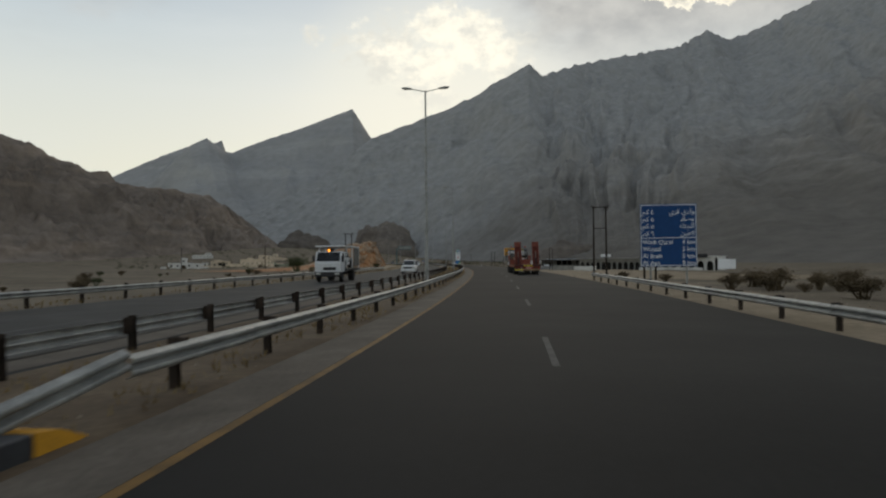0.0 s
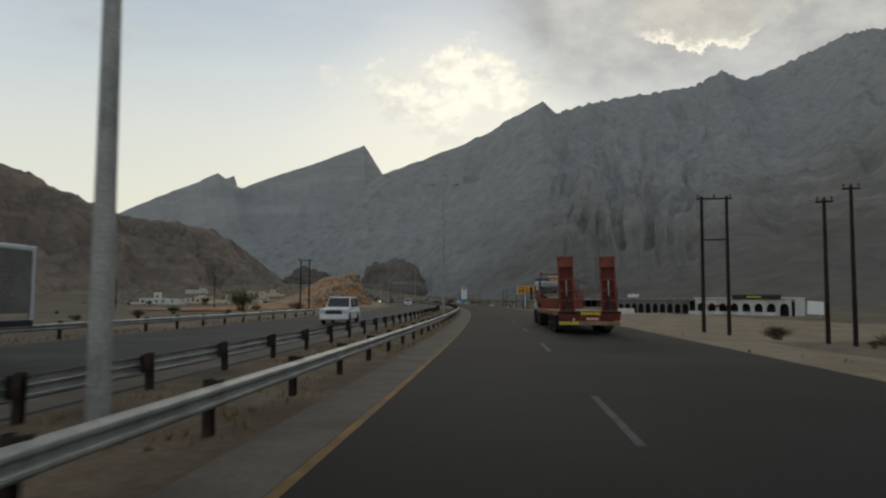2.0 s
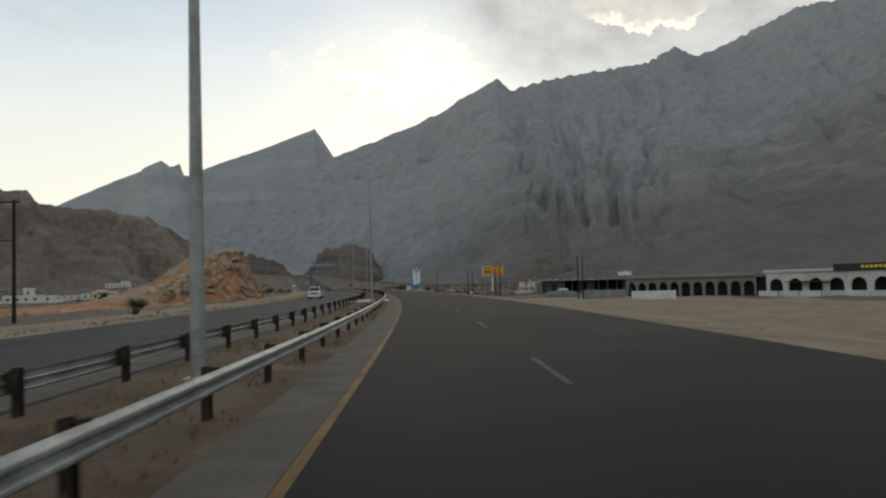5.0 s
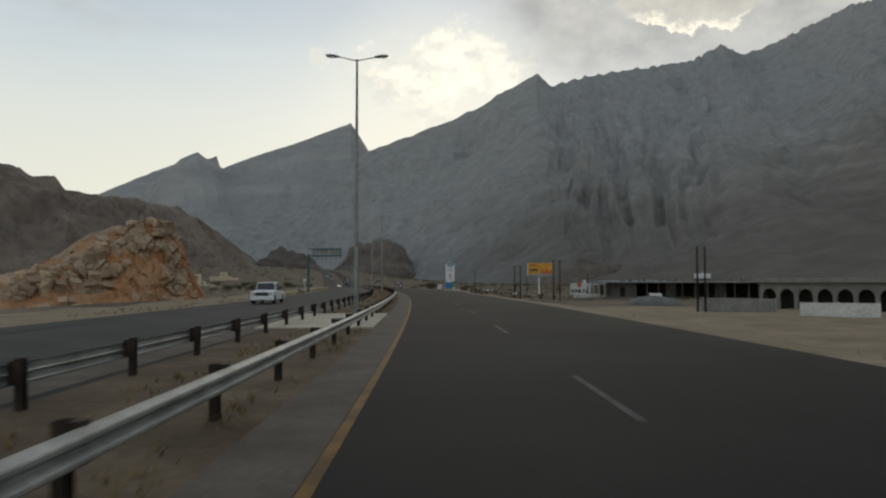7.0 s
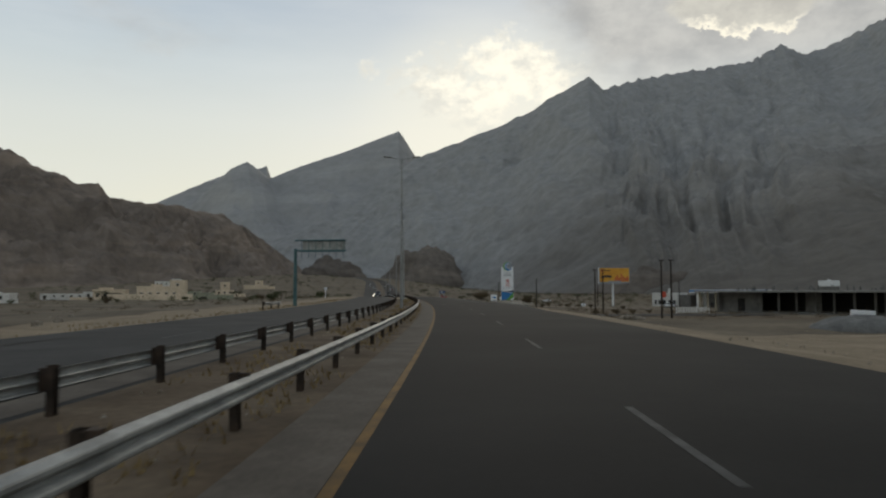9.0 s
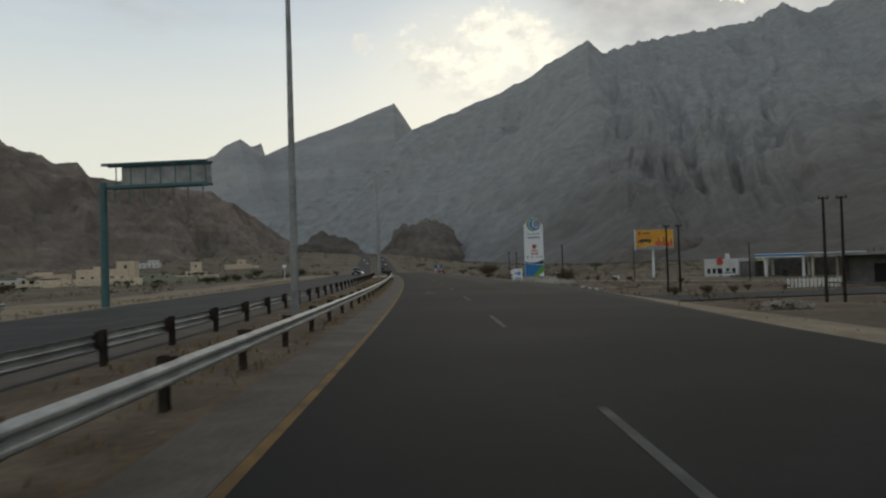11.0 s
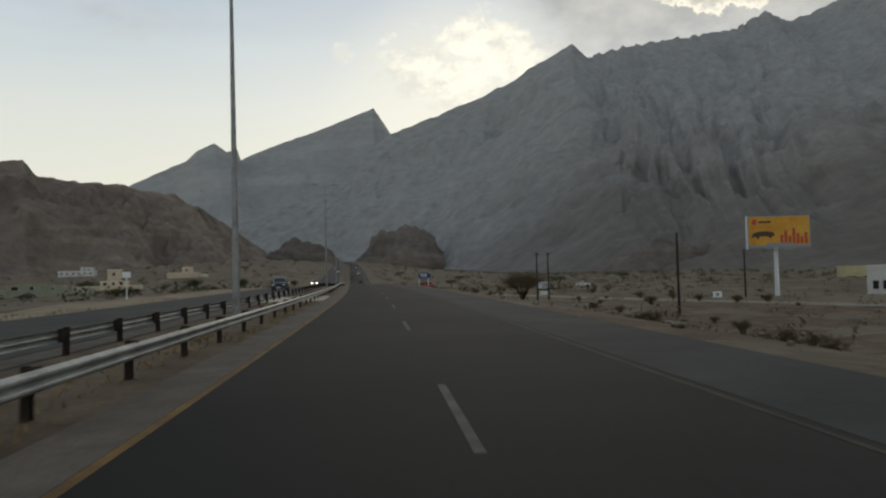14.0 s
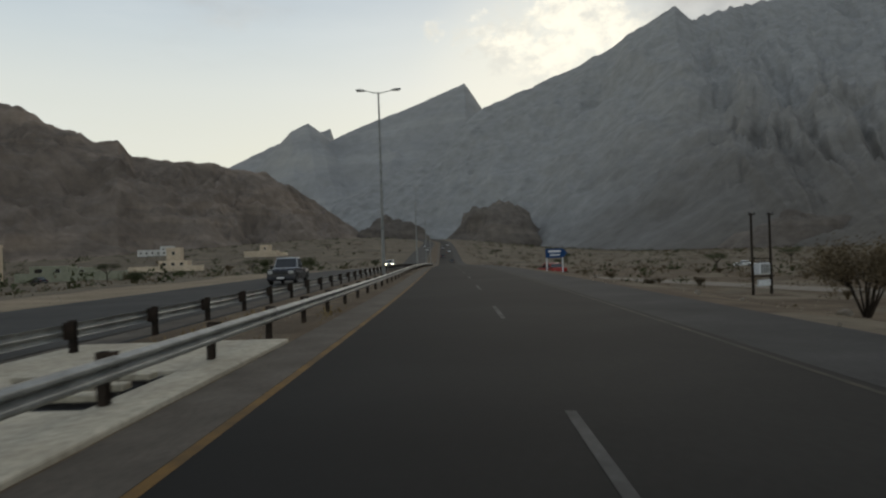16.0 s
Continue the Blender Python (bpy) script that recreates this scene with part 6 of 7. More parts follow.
for k, (s, o, h) in enumerate(((560, -70, 4.2), (640, -60, 4.6), (690, -105, 4.8), (760, -125, 5.0), (540, -120, 4.4), (860, -70, 5.0), (560, 60, 3.8), (640, 40, 3.6), (720, 55, 4.2), (790, 30, 4.0), (600, 95, 4.2))):
    p = rd(s, o, 0)
    acacia(p.x, p.y, float(ground_z(s, o)), h, 40 + k)

# distant scrub along the valley floor
rng = random.Random(77)
bm = bmesh.new()
for _ in range(900):
    s = rng.uniform(480, 1500)
    o = rng.choice((-1, 1)) * rng.uniform(22, 40 + 0.28 * s)
    p = rd(s, o, 0)
    p.z = float(ground_z(s, o))
    r0 = rng.uniform(0.7, 2.4)
    for _ in range(34):
        c = p + Vector((rng.gauss(0, 0.5) * r0, rng.gauss(0, 0.5) * r0, abs(rng.gauss(0, 0.45)) * r0))
        e1 = Vector((rng.gauss(0, 1), rng.gauss(0, 1), rng.gauss(0, 1))).normalized() * r0 * 0.3
        e2 = Vector((rng.gauss(0, 1), rng.gauss(0, 1), rng.gauss(0, 1))).normalized() * r0 * 0.3
        bm.faces.new([bm.verts.new(c), bm.verts.new(c + e1), bm.verts.new(c + e2)])
tagged(new("valley_scrub", mesh_from("valley_scrub", bm, LEAF)), "dark dusty scrub scattered over the valley floor", "scrub", kind="stuff")

# gravel track from the filling station, running off across the plain
TRACK = material("pale_gravel_track", [(0.155, 0.132, 0.104), (0.20, 0.172, 0.138), (0.245, 0.212, 0.172)], 0.95, 0.3, bump=0.02, bump_scale=8, spec=0.1, fine=6)
tv = []
for x, y in TRACK_LINE:
    s0 = y + 3.4
    row = []
    for d in np.linspace(-3.0, 3.0, 5):
        px, py = x + d * 0.9, y + d * 0.42
        o = px - rd(s0, 0, 0).x
        row.append((px, py, float(ground_z(s0, o)) + 0.11 - 0.02 * abs(d)))
    tv.append(row)
tagged(new("gravel_track", grid_mesh("gravel_track", tv, len(tv), 5, TRACK)), "pale gravel track across the plain", "track", kind="structure")
crate = empty("discarded_box", pose(59.9, 364.5, float(ground_z(368.5, 13.6)) + 0.1, 0, 0, 24), "dark open box with a pale top lying on the verge", "box")
part("body", bevelled(-0.5, 0.5, -0.35, 0.35, -0.1, 0.3, 0.03), BLACK, crate)
part("lid", bevelled(-0.42, 0.36, -0.3, 0.3, 0.301, 0.34, 0.01), SIGNWHITE, crate, "pale flat lid")
YELLOWWALL = material("yellow_render", [(0.38, 0.33, 0.18), (0.45, 0.40, 0.23), (0.50, 0.45, 0.28)], 0.9, 0.5, spec=0.15)
villa(198.5, 563, -4.6, -18, [(-4, 4, 0, 9, 4.8), (4.2, 11, 2, 9, 4.0)], YELLOWWALL, "yellow two-storey house behind the filling station")
rng = random.Random(58)
for k in range(34):
    s0, o = rng.uniform(352, 470), 11.5 + 26 * rng.random() ** 1.6
    p = rd(s0, o, 0)
    q = rng.uniform(0.08, 0.3)
    ob = share("stone", STONES[k % 6], None, pose(p.x, p.y, float(ground_z(s0, o)) + q * 0.3, rng.uniform(-20, 20), 0, rng.uniform(0, 360)) @ Matrix.Diagonal((q * 1.3, q, q * 0.6, 1)), "pale loose stone lying on the verge")
    tagged(ob, "pale loose stone lying on the verge", "stone", "verge stones")

# low dry brush over the plain beside the road
bm = bmesh.new()
for _ in range(2600):
    s = rng.uniform(330, 1150)
    o = rng.uniform(15, 30 + 0.22 * s) if rng.random() < 0.7 else -rng.uniform(24, 40 + 0.22 * s)
    p = rd(s, o, 0)
    p.z = float(ground_z(s, o))
    r0 = rng.uniform(0.35, 1.3) * (1.0 if s < 520 else 1.5)
    for _ in range(26):
        c = p + Vector((rng.gauss(0, 0.55) * r0, rng.gauss(0, 0.55) * r0, abs(rng.gauss(0, 0.34)) * r0))
        e1 = Vector((rng.gauss(0, 1), rng.gauss(0, 1), rng.gauss(0, 1.2))).normalized() * r0 * 0.28
        e2 = Vector((rng.gauss(0, 1), rng.gauss(0, 1), rng.gauss(0, 1.2))).normalized() * r0 * 0.16
        bm.faces.new([bm.verts.new(c), bm.verts.new(c + e1), bm.verts.new(c + e2)])
tagged(new("dry_brush", mesh_from("dry_brush", bm, TWIG)), "dry brown brush scattered over the gravel plain", "brush", kind="stuff")

# dry grass and litter in the median and on the verges
rng = random.Random(3)
bm = bmesh.new()
for _ in range(15000):
    s = rng.uniform(5, 430)
    o = rng.uniform(-4.4, -1.25) if rng.random() < 0.75 else rng.uniform(-18.5, -15.9)
    if 209 < s < 222 or 407.5 < s < 420.5 or noise.noise(Vector((s * 0.15, o * 0.6, 4))) < -0.12:
        continue
    c = rd(s, o, -0.04)
    for _ in range(3):
        a, h = rng.uniform(0, 6.283), rng.uniform(0.05, 0.22)
        d = Vector((math.cos(a), math.sin(a), 0))
        bm.faces.new([bm.verts.new(c + d * 0.02 - d.cross(Vector((0, 0, 1))) * 0.02), bm.verts.new(c + d * 0.02 + d.cross(Vector((0, 0, 1))) * 0.02), bm.verts.new(c + d * h * 0.7 + Vector((0, 0, h)))])
tagged(new("dry_grass", mesh_from("dry_grass", bm, STRAW)), "sparse dry grass tufts in the median soil", "grass", kind="stuff")
bm = bmesh.new()
for _ in range(4200):
    s = rng.uniform(0, 560)
    o = rng.choice((rng.uniform(-4.4, -1.15), rng.uniform(10.4, 24), rng.uniform(10.4, 40), rng.uniform(-30, -15.8)))
    c = rd(s, o, 0)
    c.z = (z_road(s) - 0.02) if -5 < o < -1 else float(ground_z(s, o)) + 0.02
    r = rng.uniform(0.02, 0.075) * (1 if o < 0 else 1.4)
    vs = [bm.verts.new(c + Vector((rng.uniform(-1, 1) * r, rng.uniform(-1, 1) * r, -r * 0.3))) for _ in range(3)] + [bm.verts.new(c + Vector((0, 0, r)))]
    for f in ((0, 1, 3), (1, 2, 3), (2, 0, 3)):
        bm.faces.new([vs[i] for i in f])
tagged(new("gravel", mesh_from("gravel", bm, BOULDER)), "scattered stones on the verges and median", "gravel", kind="stuff")

# ---- vehicles ----


def wheel(parent, x, y, r, w, side, rim_r=0.56):
    """A road wheel: tyre with rounded shoulders, dished rim, hub and nuts. side: -1 left, 1 right."""
    bm = bmesh.new()
    prof = [(0.58, -0.5), (0.9, -0.5), (0.97, -0.42), (1.0, -0.25), (1.0, 0.25), (0.97, 0.42), (0.9, 0.5), (0.58, 0.5)]
    n = 28
    rings = []
    for k in range(n):
        a = 2 * math.pi * k / n
        rings.append([bm.verts.new((pw * w, pr * r * math.cos(a), pr * r * math.sin(a))) for pr, pw in prof])
    m = len(prof)
    for k in range(n):
        for i in range(m):
            bm.faces.new((rings[k][i], rings[k][(i + 1) % m], rings[(k + 1) % n][(i + 1) % m], rings[(k + 1) % n][i]))
    bmesh.ops.recalc_face_normals(bm, faces=bm.faces[:])
    t = part("wheel", bm, TYRE, parent, smooth=False)
    t.matrix_basis = pose(x, y, r)
    bm = bmesh.new()
    tube(bm, (side * w * 0.05, 0, 0), (side * w * 0.36, 0, 0), r * 0.30, r * 0.585, 24)
    tube(bm, (side * w * 0.1, 0, 0), (side * w * 0.46, 0, 0), r * 0.2, r * 0.16, 14)
    for k in range(8):
        a = 2 * math.pi * k / 8
        tube(bm, (side * w * 0.3, r * 0.3 * math.cos(a), r * 0.3 * math.sin(a)), (side * w * 0.4, r * 0.3 * math.cos(a), r * 0.3 * math.sin(a)), r * 0.035, r * 0.035, 6)
    part("rim", bm, RIM, t)
    return t


def chevron_strip(parent, x0, x1, z0, z1, y, n=6):
    st = part("reflector_strip", box_bm(x0, x1, y - 0.012, y, z0, z1), YELLOW, parent, "yellow strip with black chevrons")
    w = (x1 - x0) / n
    h = (z1 - z0)
    bm = bmesh.new()
    for k in range(n):
        cx = x0 + w * (k + 0.5)
        d = (-1 if k < n / 2 else 1) * w * 0.28
        zc = (z0 + z1) / 2
        for zz in (z0 + h * 0.12, z1 - h * 0.12):
            bm.faces.new([bm.verts.new(v) for v in ((cx - d, y - 0.0145, zz), (cx - d * 0.2, y - 0.0145, zz), (cx + d, y - 0.0145, zc), (cx + d * 0.2, y - 0.0145, zc))])
    part("chevrons", bm, BLACK, st)
    return st


RUSTRED = material("rusty_orange_red_paint", [(0.17, 0.06, 0.032), (0.24, 0.095, 0.05), (0.30, 0.14, 0.08)], 0.8, 1.4, spec=0.2, fine=14)


def lowbed_truck(m):
    """Tractor and low-bed trailer; origin under the trailer's rear edge, y forward."""
    t = empty("lowbed_truck", m, "red low-bed trailer with raised loading ramps behind a white tractor", "truck")
    HB = 1.5
    # trailer bed
    part("bed_frame", bevelled(-1.0, 1.0, 0.1, 11.6, 0.74, 1.06, 0.02), REDDARK, t)
    for k in range(9):
        x = -HB + 0.06 + k * (2 * HB - 0.12) / 9
        part("deck_board", bevelled(x + 0.008, x + (2 * HB - 0.12) / 9 - 0.008, 0.75, 11.55, 1.061, 1.115, 0.008, 1), DECK, t)
    for sx in (-1, 1):
        bm = bmesh.new()
        prism(bm, [(sx * (HB - 0.02), 0.93), (sx * (HB + 0.05), 0.93), (sx * (HB + 0.05), 1.15), (sx * (HB - 0.05), 1.15), (sx * (HB - 0.05), 1.10), (sx * (HB - 0.02), 1.10)], "y", 0.1, 11.6)
        part("side_rail", bm, RUSTRED, t, "rusty orange-red side rail")
        for k in range(5):
            part("side_marker", box_bm(*sorted((sx * (HB + 0.051), sx * (HB + 0.065))), 1.2 + 2 * k, 1.36 + 2 * k, 1.0, 1.07), TAIL, t)
    # rear
    part("rear_beam", bevelled(-HB, HB, 0.0, 0.12, 0.74, 1.14, 0.015), REDDARK, t)
    part("bumper", bevelled(-HB, HB - 0.05, -0.1, 0.02, 0.47, 0.66, 0.015), DECK, t, "rusty rear bumper beam")
    part("light_panel", bevelled(-0.55, 0.75, -0.03, 0.0, 0.66, 0.92, 0.01), REDDARK, t)
    chevron_strip(t, -0.42, 0.62, 0.97, 1.10, -0.012)
    chevron_strip(t, -HB + 0.04, -HB + 0.95, 0.50, 0.63, -0.102)
    part("plate", box_bm(-0.2, 0.5, -0.045, -0.031, 0.7, 0.86), REDPRINT, t, "red plate with plain bars")
    for k in range(5):
        bars(t, SIGNWHITE, -0.12 + 0.11 * k, -0.05 + 0.11 * k, 0.74, 0.82, -0.046)
    for sx in (-1, 1):
        part("hinge_box", bevelled(sx * 1.02 - 0.44, sx * 1.02 + 0.44, -0.10, 0.1, 0.70, 1.02, 0.02), REDDARK, t)
        bm = bmesh.new()
        tube(bm, (sx * 1.02 - 0.5, -0.08, 1.1), (sx * 1.02 + 0.5, -0.08, 1.1), 0.06, 0.06, 10)
        part("hinge_pin", bm, BLACK, t)
        bm = bmesh.new()
        tube(bm, (sx * 1.02 + 0.24, -0.15, 0.74), (sx * 1.02 + 0.24, -0.17, 0.74), 0.06, 0.06, 12)
        part("tail_lamp", bm, TAIL if sx > 0 else LAMPGLASS, t)
    # loading ramps, raised and leaning a little forward
    for sx in (-1, 1):
        r = empty("ramp", pose(sx * 1.02 - 0.06, -0.05, 1.1, -4, -2.0, 0))
        r.parent = t
        for e in (-0.38, 0.31):
            part("ramp_side", bevelled(e, e + 0.08, -0.09, 0.09, 0.0, 2.74, 0.012, 1), RED, r)
        part("ramp_tread", box_bm(-0.31, 0.31, 0.04, 0.07, 0.05, 2.72), REDDARK, r, "dark red tread plate")
        for z in (0.05, 0.52, 1.0, 1.56, 2.2, 2.66):
            part("ramp_rib", bevelled(-0.31, 0.31, -0.08, 0.04, z, z + 0.07, 0.008, 1), RED, r)
        part("ramp_tip", bevelled(-0.31, 0.31, -0.06, 0.05, 2.22, 2.71, 0.01, 1), RED, r)
        bm = bmesh.new()
        tube(bm, (0, -0.12, 0.12), (0, -0.12, 0.75), 0.065, 0.065, 10)
        part("ram_cylinder", bm, BLACK, r)
        part("ram_rod", tube_bm((0, -0.12, 0.8), (0, -0.08, 1.55), 0.032, 0.032, 8), GALV, r, "bright steel ram rod")
    part("stay_bar", tube_bm((-HB - 0.02, 0.9, 0.98), (-HB + 0.12, 0.15, 2.35), 0.022, 0.022, 6), BLACK, t)
    part("stay_bar", tube_bm((HB + 0.02, 0.9, 0.98), (HB - 0.12, 0.15, 2.35), 0.022, 0.022, 6), BLACK, t)
    for k in range(3):
        bm = bmesh.new()
        rings = []
        for u in np.linspace(0, 1, 12):
            c = Vector((-1.0 + 0.5 * k + 0.35 * u, 0.25, 0.5 - 0.16 * math.sin(math.pi * u)))
            rings.append([bm.verts.new(c + Vector((0.0, 0.014 * math.cos(a), 0.014 * math.sin(a)))) for a in np.linspace(0, 6.283, 7)[:-1]])
        for p, q in zip(rings, rings[1:]):
            for i in range(6):
                bm.faces.new((p[i], p[(i + 1) % 6], q[(i + 1) % 6], q[i]))
        part("air_hose", bm, BLACK, t)
    # trailer axles
    for y in (2.6, 3.9, 5.2):
        part("axle", tube_bm((-1.2, y, 0.5), (1.2, y, 0.5), 0.07, 0.07, 8), BLACK, t)
        for sx in (-1, 1):
            wheel(t, sx * 1.22, y, 0.5, 0.48, sx)
    part("mudflap", box_bm(-1.46, -0.95, 1.55, 1.58, 0.25, 0.75), BLACK, t)
    part("mudflap", box_bm(0.95, 1.46, 1.55, 1.58, 0.25, 0.75), BLACK, t)
    part("chassis_beam", bevelled(-0.6, -0.42, 1.0, 11.6, 0.45, 0.72, 0.02), REDDARK, t)
    part("chassis_beam", bevelled(0.42, 0.6, 1.0, 11.6, 0.45, 0.72, 0.02), REDDARK, t)
    # gooseneck
    part("neck_bulkhead", bevelled(-1.35, 1.35, 11.5, 11.75, 0.75, 1.78, 0.02), RED, t, "red bulkhead at the step of the bed")
    for sx in (-0.8, 0.8):
        part("bulkhead_rib", bevelled(sx - 0.06, sx + 0.06, 11.38, 11.5, 1.1, 1.72, 0.01), RED, t)
    part("neck_deck", bevelled(-1.35, 1.35, 11.75, 15.2, 1.5, 1.8, 0.02), RED, t)
    for sx in (-1, 1):
        bm = bmesh.new()
        prism(bm, [(sx * 1.36, 1.6), (sx * 1.45, 1.6), (sx * 1.45, 1.66), (sx * 1.39, 1.66), (sx * 1.39, 1.88), (sx * 1.45, 1.88), (sx * 1.45, 1.94), (sx * 1.36, 1.94)], "y", 11.7, 15.25)
        part("neck_beam", bm, RED, t)
        for k in range(5):
            part("rail_post", box_bm(*sorted((sx * 1.33, sx * 1.39)), 11.9 + 0.8 * k, 11.96 + 0.8 * k, 1.92, 2.32), RED, t)
        part("hand_rail", tube_bm((sx * 1.36, 11.8, 2.32), (sx * 1.36, 15.2, 2.32), 0.035, 0.035, 8), RED, t)
    for k in range(9):
        y = 12.2 + 0.33 * k
        part("timber", bevelled(-0.9, 0.6, y - 0.06, y + 0.08, 1.925 + 0.05 * (k % 2), 2.03 + 0.05 * (k % 2), 0.01, 1), DECK, t).matrix_basis = pose(0, 0, 0, 0, 0, 0)
    # tractor chassis and wheels
    for sx in (-1, 1):
        part("chassis_rail", bevelled(sx * 0.42 - 0.05, sx * 0.42 + 0.05, 11.9, 18.6, 0.78, 1.06, 0.01), BLACK, t)
        for y in (12.9, 14.25):
            wheel(t, sx * 1.08, y, 0.52, 0.55, sx)
        wheel(t, sx * 1.13, 17.75, 0.52, 0.36, sx)
        part("fuel_tank", bevelled(sx * 1.2 - (0.5 if sx > 0 else 0.0), sx * 1.2 + (0.5 if sx < 0 else 0.0), 15.35, 16.8, 0.48, 1.08, 0.08, 3), GALV if sx < 0 else BLACK, t)
        part("mudguard", bevelled(sx * 1.08 - 0.3, sx * 1.08 + 0.3, 12.35, 14.8, 1.08, 1.13, 0.02), BLACK, t)
    part("fifth_wheel", bevelled(-0.45, 0.45, 13., 14.1, 1.2, 1.32, 0.03), BLACK, t)
    # cab
    bm = bmesh.new()
    prism(bm, [(16.85, 0.98), (16.85, 2.92), (17.05, 3.06), (18.3, 3.02), (18.72, 2.72), (18.9, 1.75), (18.92, 0.75), (18.32, 0.75), (18.26, 1.1), (17.75, 1.25), (17.26, 1.1), (17.2, 0.98)], "x", -1.22, 1.22)
    bmesh.ops.bevel(bm, geom=[e for e in bm.edges], offset=0.045, segments=2, affect="EDGES", profile=0.5)
    cab = part("cab", bm, CABWHITE, t, "dusty white tractor cab")
    part("windscreen", box_bm(-1.05, 1.05, 0, 0.012, -0.42, 0.42), GLASS, cab).matrix_basis = pose(0, 18.835, 2.2, 10, 0, 0)
    part("grille", bevelled(-0.9, 0.9, 18.91, 18.96, 1.05, 1.62, 0.02), BLACK, cab)
    part("front_bumper", bevelled(-1.24, 1.24, 18.35, 19., 0.42, 0.86, 0.05), BLACK, cab)
    part("roof_band", bevelled(-1.24, 1.24, 17.1, 18.5, 2.96, 3.0, 0.01), BLACK, cab)
    for sx in (-1, 1):
        lo, hi = sorted((sx * 1.222, sx * 1.232))
        bm = bmesh.new()
        prism(bm, [(17.65, 1.75), (17.65, 2.72), (18.35, 2.72), (18.62, 2.5), (18.72, 1.7)], "x", lo, hi)
        part("side_window", bm, GLASS, cab)
        part("quarter_window", box_bm(lo, hi, 17.02, 17.4, 2.05, 2.7), GLASS, cab)
        part("door_seam", box_bm(lo, hi - 0.004, 17.53, 17.55, 1.0, 2.85), BLACK, cab)
        part("door_handle", bevelled(*sorted((sx * 1.22, sx * 1.26)), 17.6, 17.76, 1.5, 1.56, 0.01), BLACK, cab)
        part("wheel_arch", bevelled(*sorted((sx * 1.15, sx * 1.27)), 17.1, 18.4, 1.08, 1.2, 0.03), GALV, cab)
        mi = part("mirror", bevelled(*sorted((sx * 1.36, sx * 1.58)), 18.65, 18.82, 2.0, 2.62, 0.04), BLACK, cab)
        part("mirror", bevelled(*sorted((sx * 1.36, sx * 1.56)), 18.65, 18.8, 1.72, 1.95, 0.03), BLACK, cab)
        part("mirror_arm", tube_bm((sx * 1.2, 18.7, 2.72), (sx * 1.46, 18.72, 2.6), 0.02, 0.02, 6), BLACK, mi)
        part("step", bevelled(*sorted((sx * 0.95, sx * 1.2)), 18.36, 18.8, 0.46, 0.56, 0.02), GALV, cab)
    part("rear_window", box_bm(-0.9, 0.4, 16.835, 16.847, 2.05, 2.65), GLASS, cab)
    bm = bmesh.new()
    tube(bm, (-0.55, 17.6, 3.04), (-0.55, 17.6, 3.22), 0.1, 0.07, 12)
    part("beacon", bm, AMBER, cab, "lit amber beacon")
    # headache rack behind the cab
    for x in (-1.05, 1.0):
        part("rack_post", bevelled(x - 0.07, x + 0.07, 15.95, 16.1, 1.0, 3.1, 0.015), BLACK, t)
        part("rack_stay", tube_bm((x, 15.95, 3.0), (x, 15.1, 2.0), 0.045, 0.045, 8), BLACK, t)
    part("rack_beam", bevelled(-1.35, 1.3, 15.9, 16.15, 3.02, 3.18, 0.02), BLACK, t)
    part("rack_beam", bevelled(-1.1, 1.05, 15.95, 16.08, 2.0, 2.1, 0.015), BLACK, t)
    bm = bmesh.new()
    for k in range(26):
        x = -1.0 + 2.0 * k / 26
        tube(bm, (x, 16.02, 2.1), (x + 0.45, 16.02, 3.02), 0.008, 0.008, 4, False)
        tube(bm, (x, 16.02, 3.02), (x + 0.45, 16.02, 2.1), 0.008, 0.008, 4, False)
    part("mesh_guard", bm, GALV, t)
    bm = bmesh.new()
    for a, b in (((-1.0, 3.18), (-1.0, 3.5)), ((1.0, 3.18), (1.0, 3.5)), ((-1.0, 3.5), (1.0, 3.5)), ((0, 3.18), (0, 3.5))):
        tube(bm, (a[0], 16.02, a[1]), (b[0], 16.02, b[1]), 0.03, 0.03, 6)
    part("light_bar_frame", bm, BLACK, t)
    part("rack_plate", box_bm(-0.55, 0.35, 15.87, 15.895, 3.24, 3.4), REDPRINT, t, "red plate with plain bars")
    for k in range(4):
        bars(t, SIGNWHITE, -0.45 + 0.2 * k, -0.32 + 0.2 * k, 3.28, 3.36, 15.869)
    chevron_strip(t, -0.4, 0.8, 3.05, 3.14, 15.899, 8)
    for x in (-0.95, 0.95):
        part("work_lamp", bevelled(x - 0.11, x + 0.11, 15.94, 16.1, 3.5, 3.62, 0.02), TAIL, t)
    part("exhaust_stack", tube_bm((1.25, 16.35, 1.1), (1.25, 16.35, 2.9), 0.09, 0.08, 10), RUST, t)
    part("air_box", bevelled(-1.2, -0.5, 16.25, 16.75, 1.15, 2.15, 0.05), BLACK, t)
    sp = wheel(t, 0.75, 15.3, 0.52, 0.32, 1)
    sp.matrix_basis = pose(0.7, 15.35, 2.2, 0, 75, 0)
    sp.name = "spare_wheel"
    return t


lowbed_truck(rd_pose(94.4, 6.45, 0.02, 1.0))


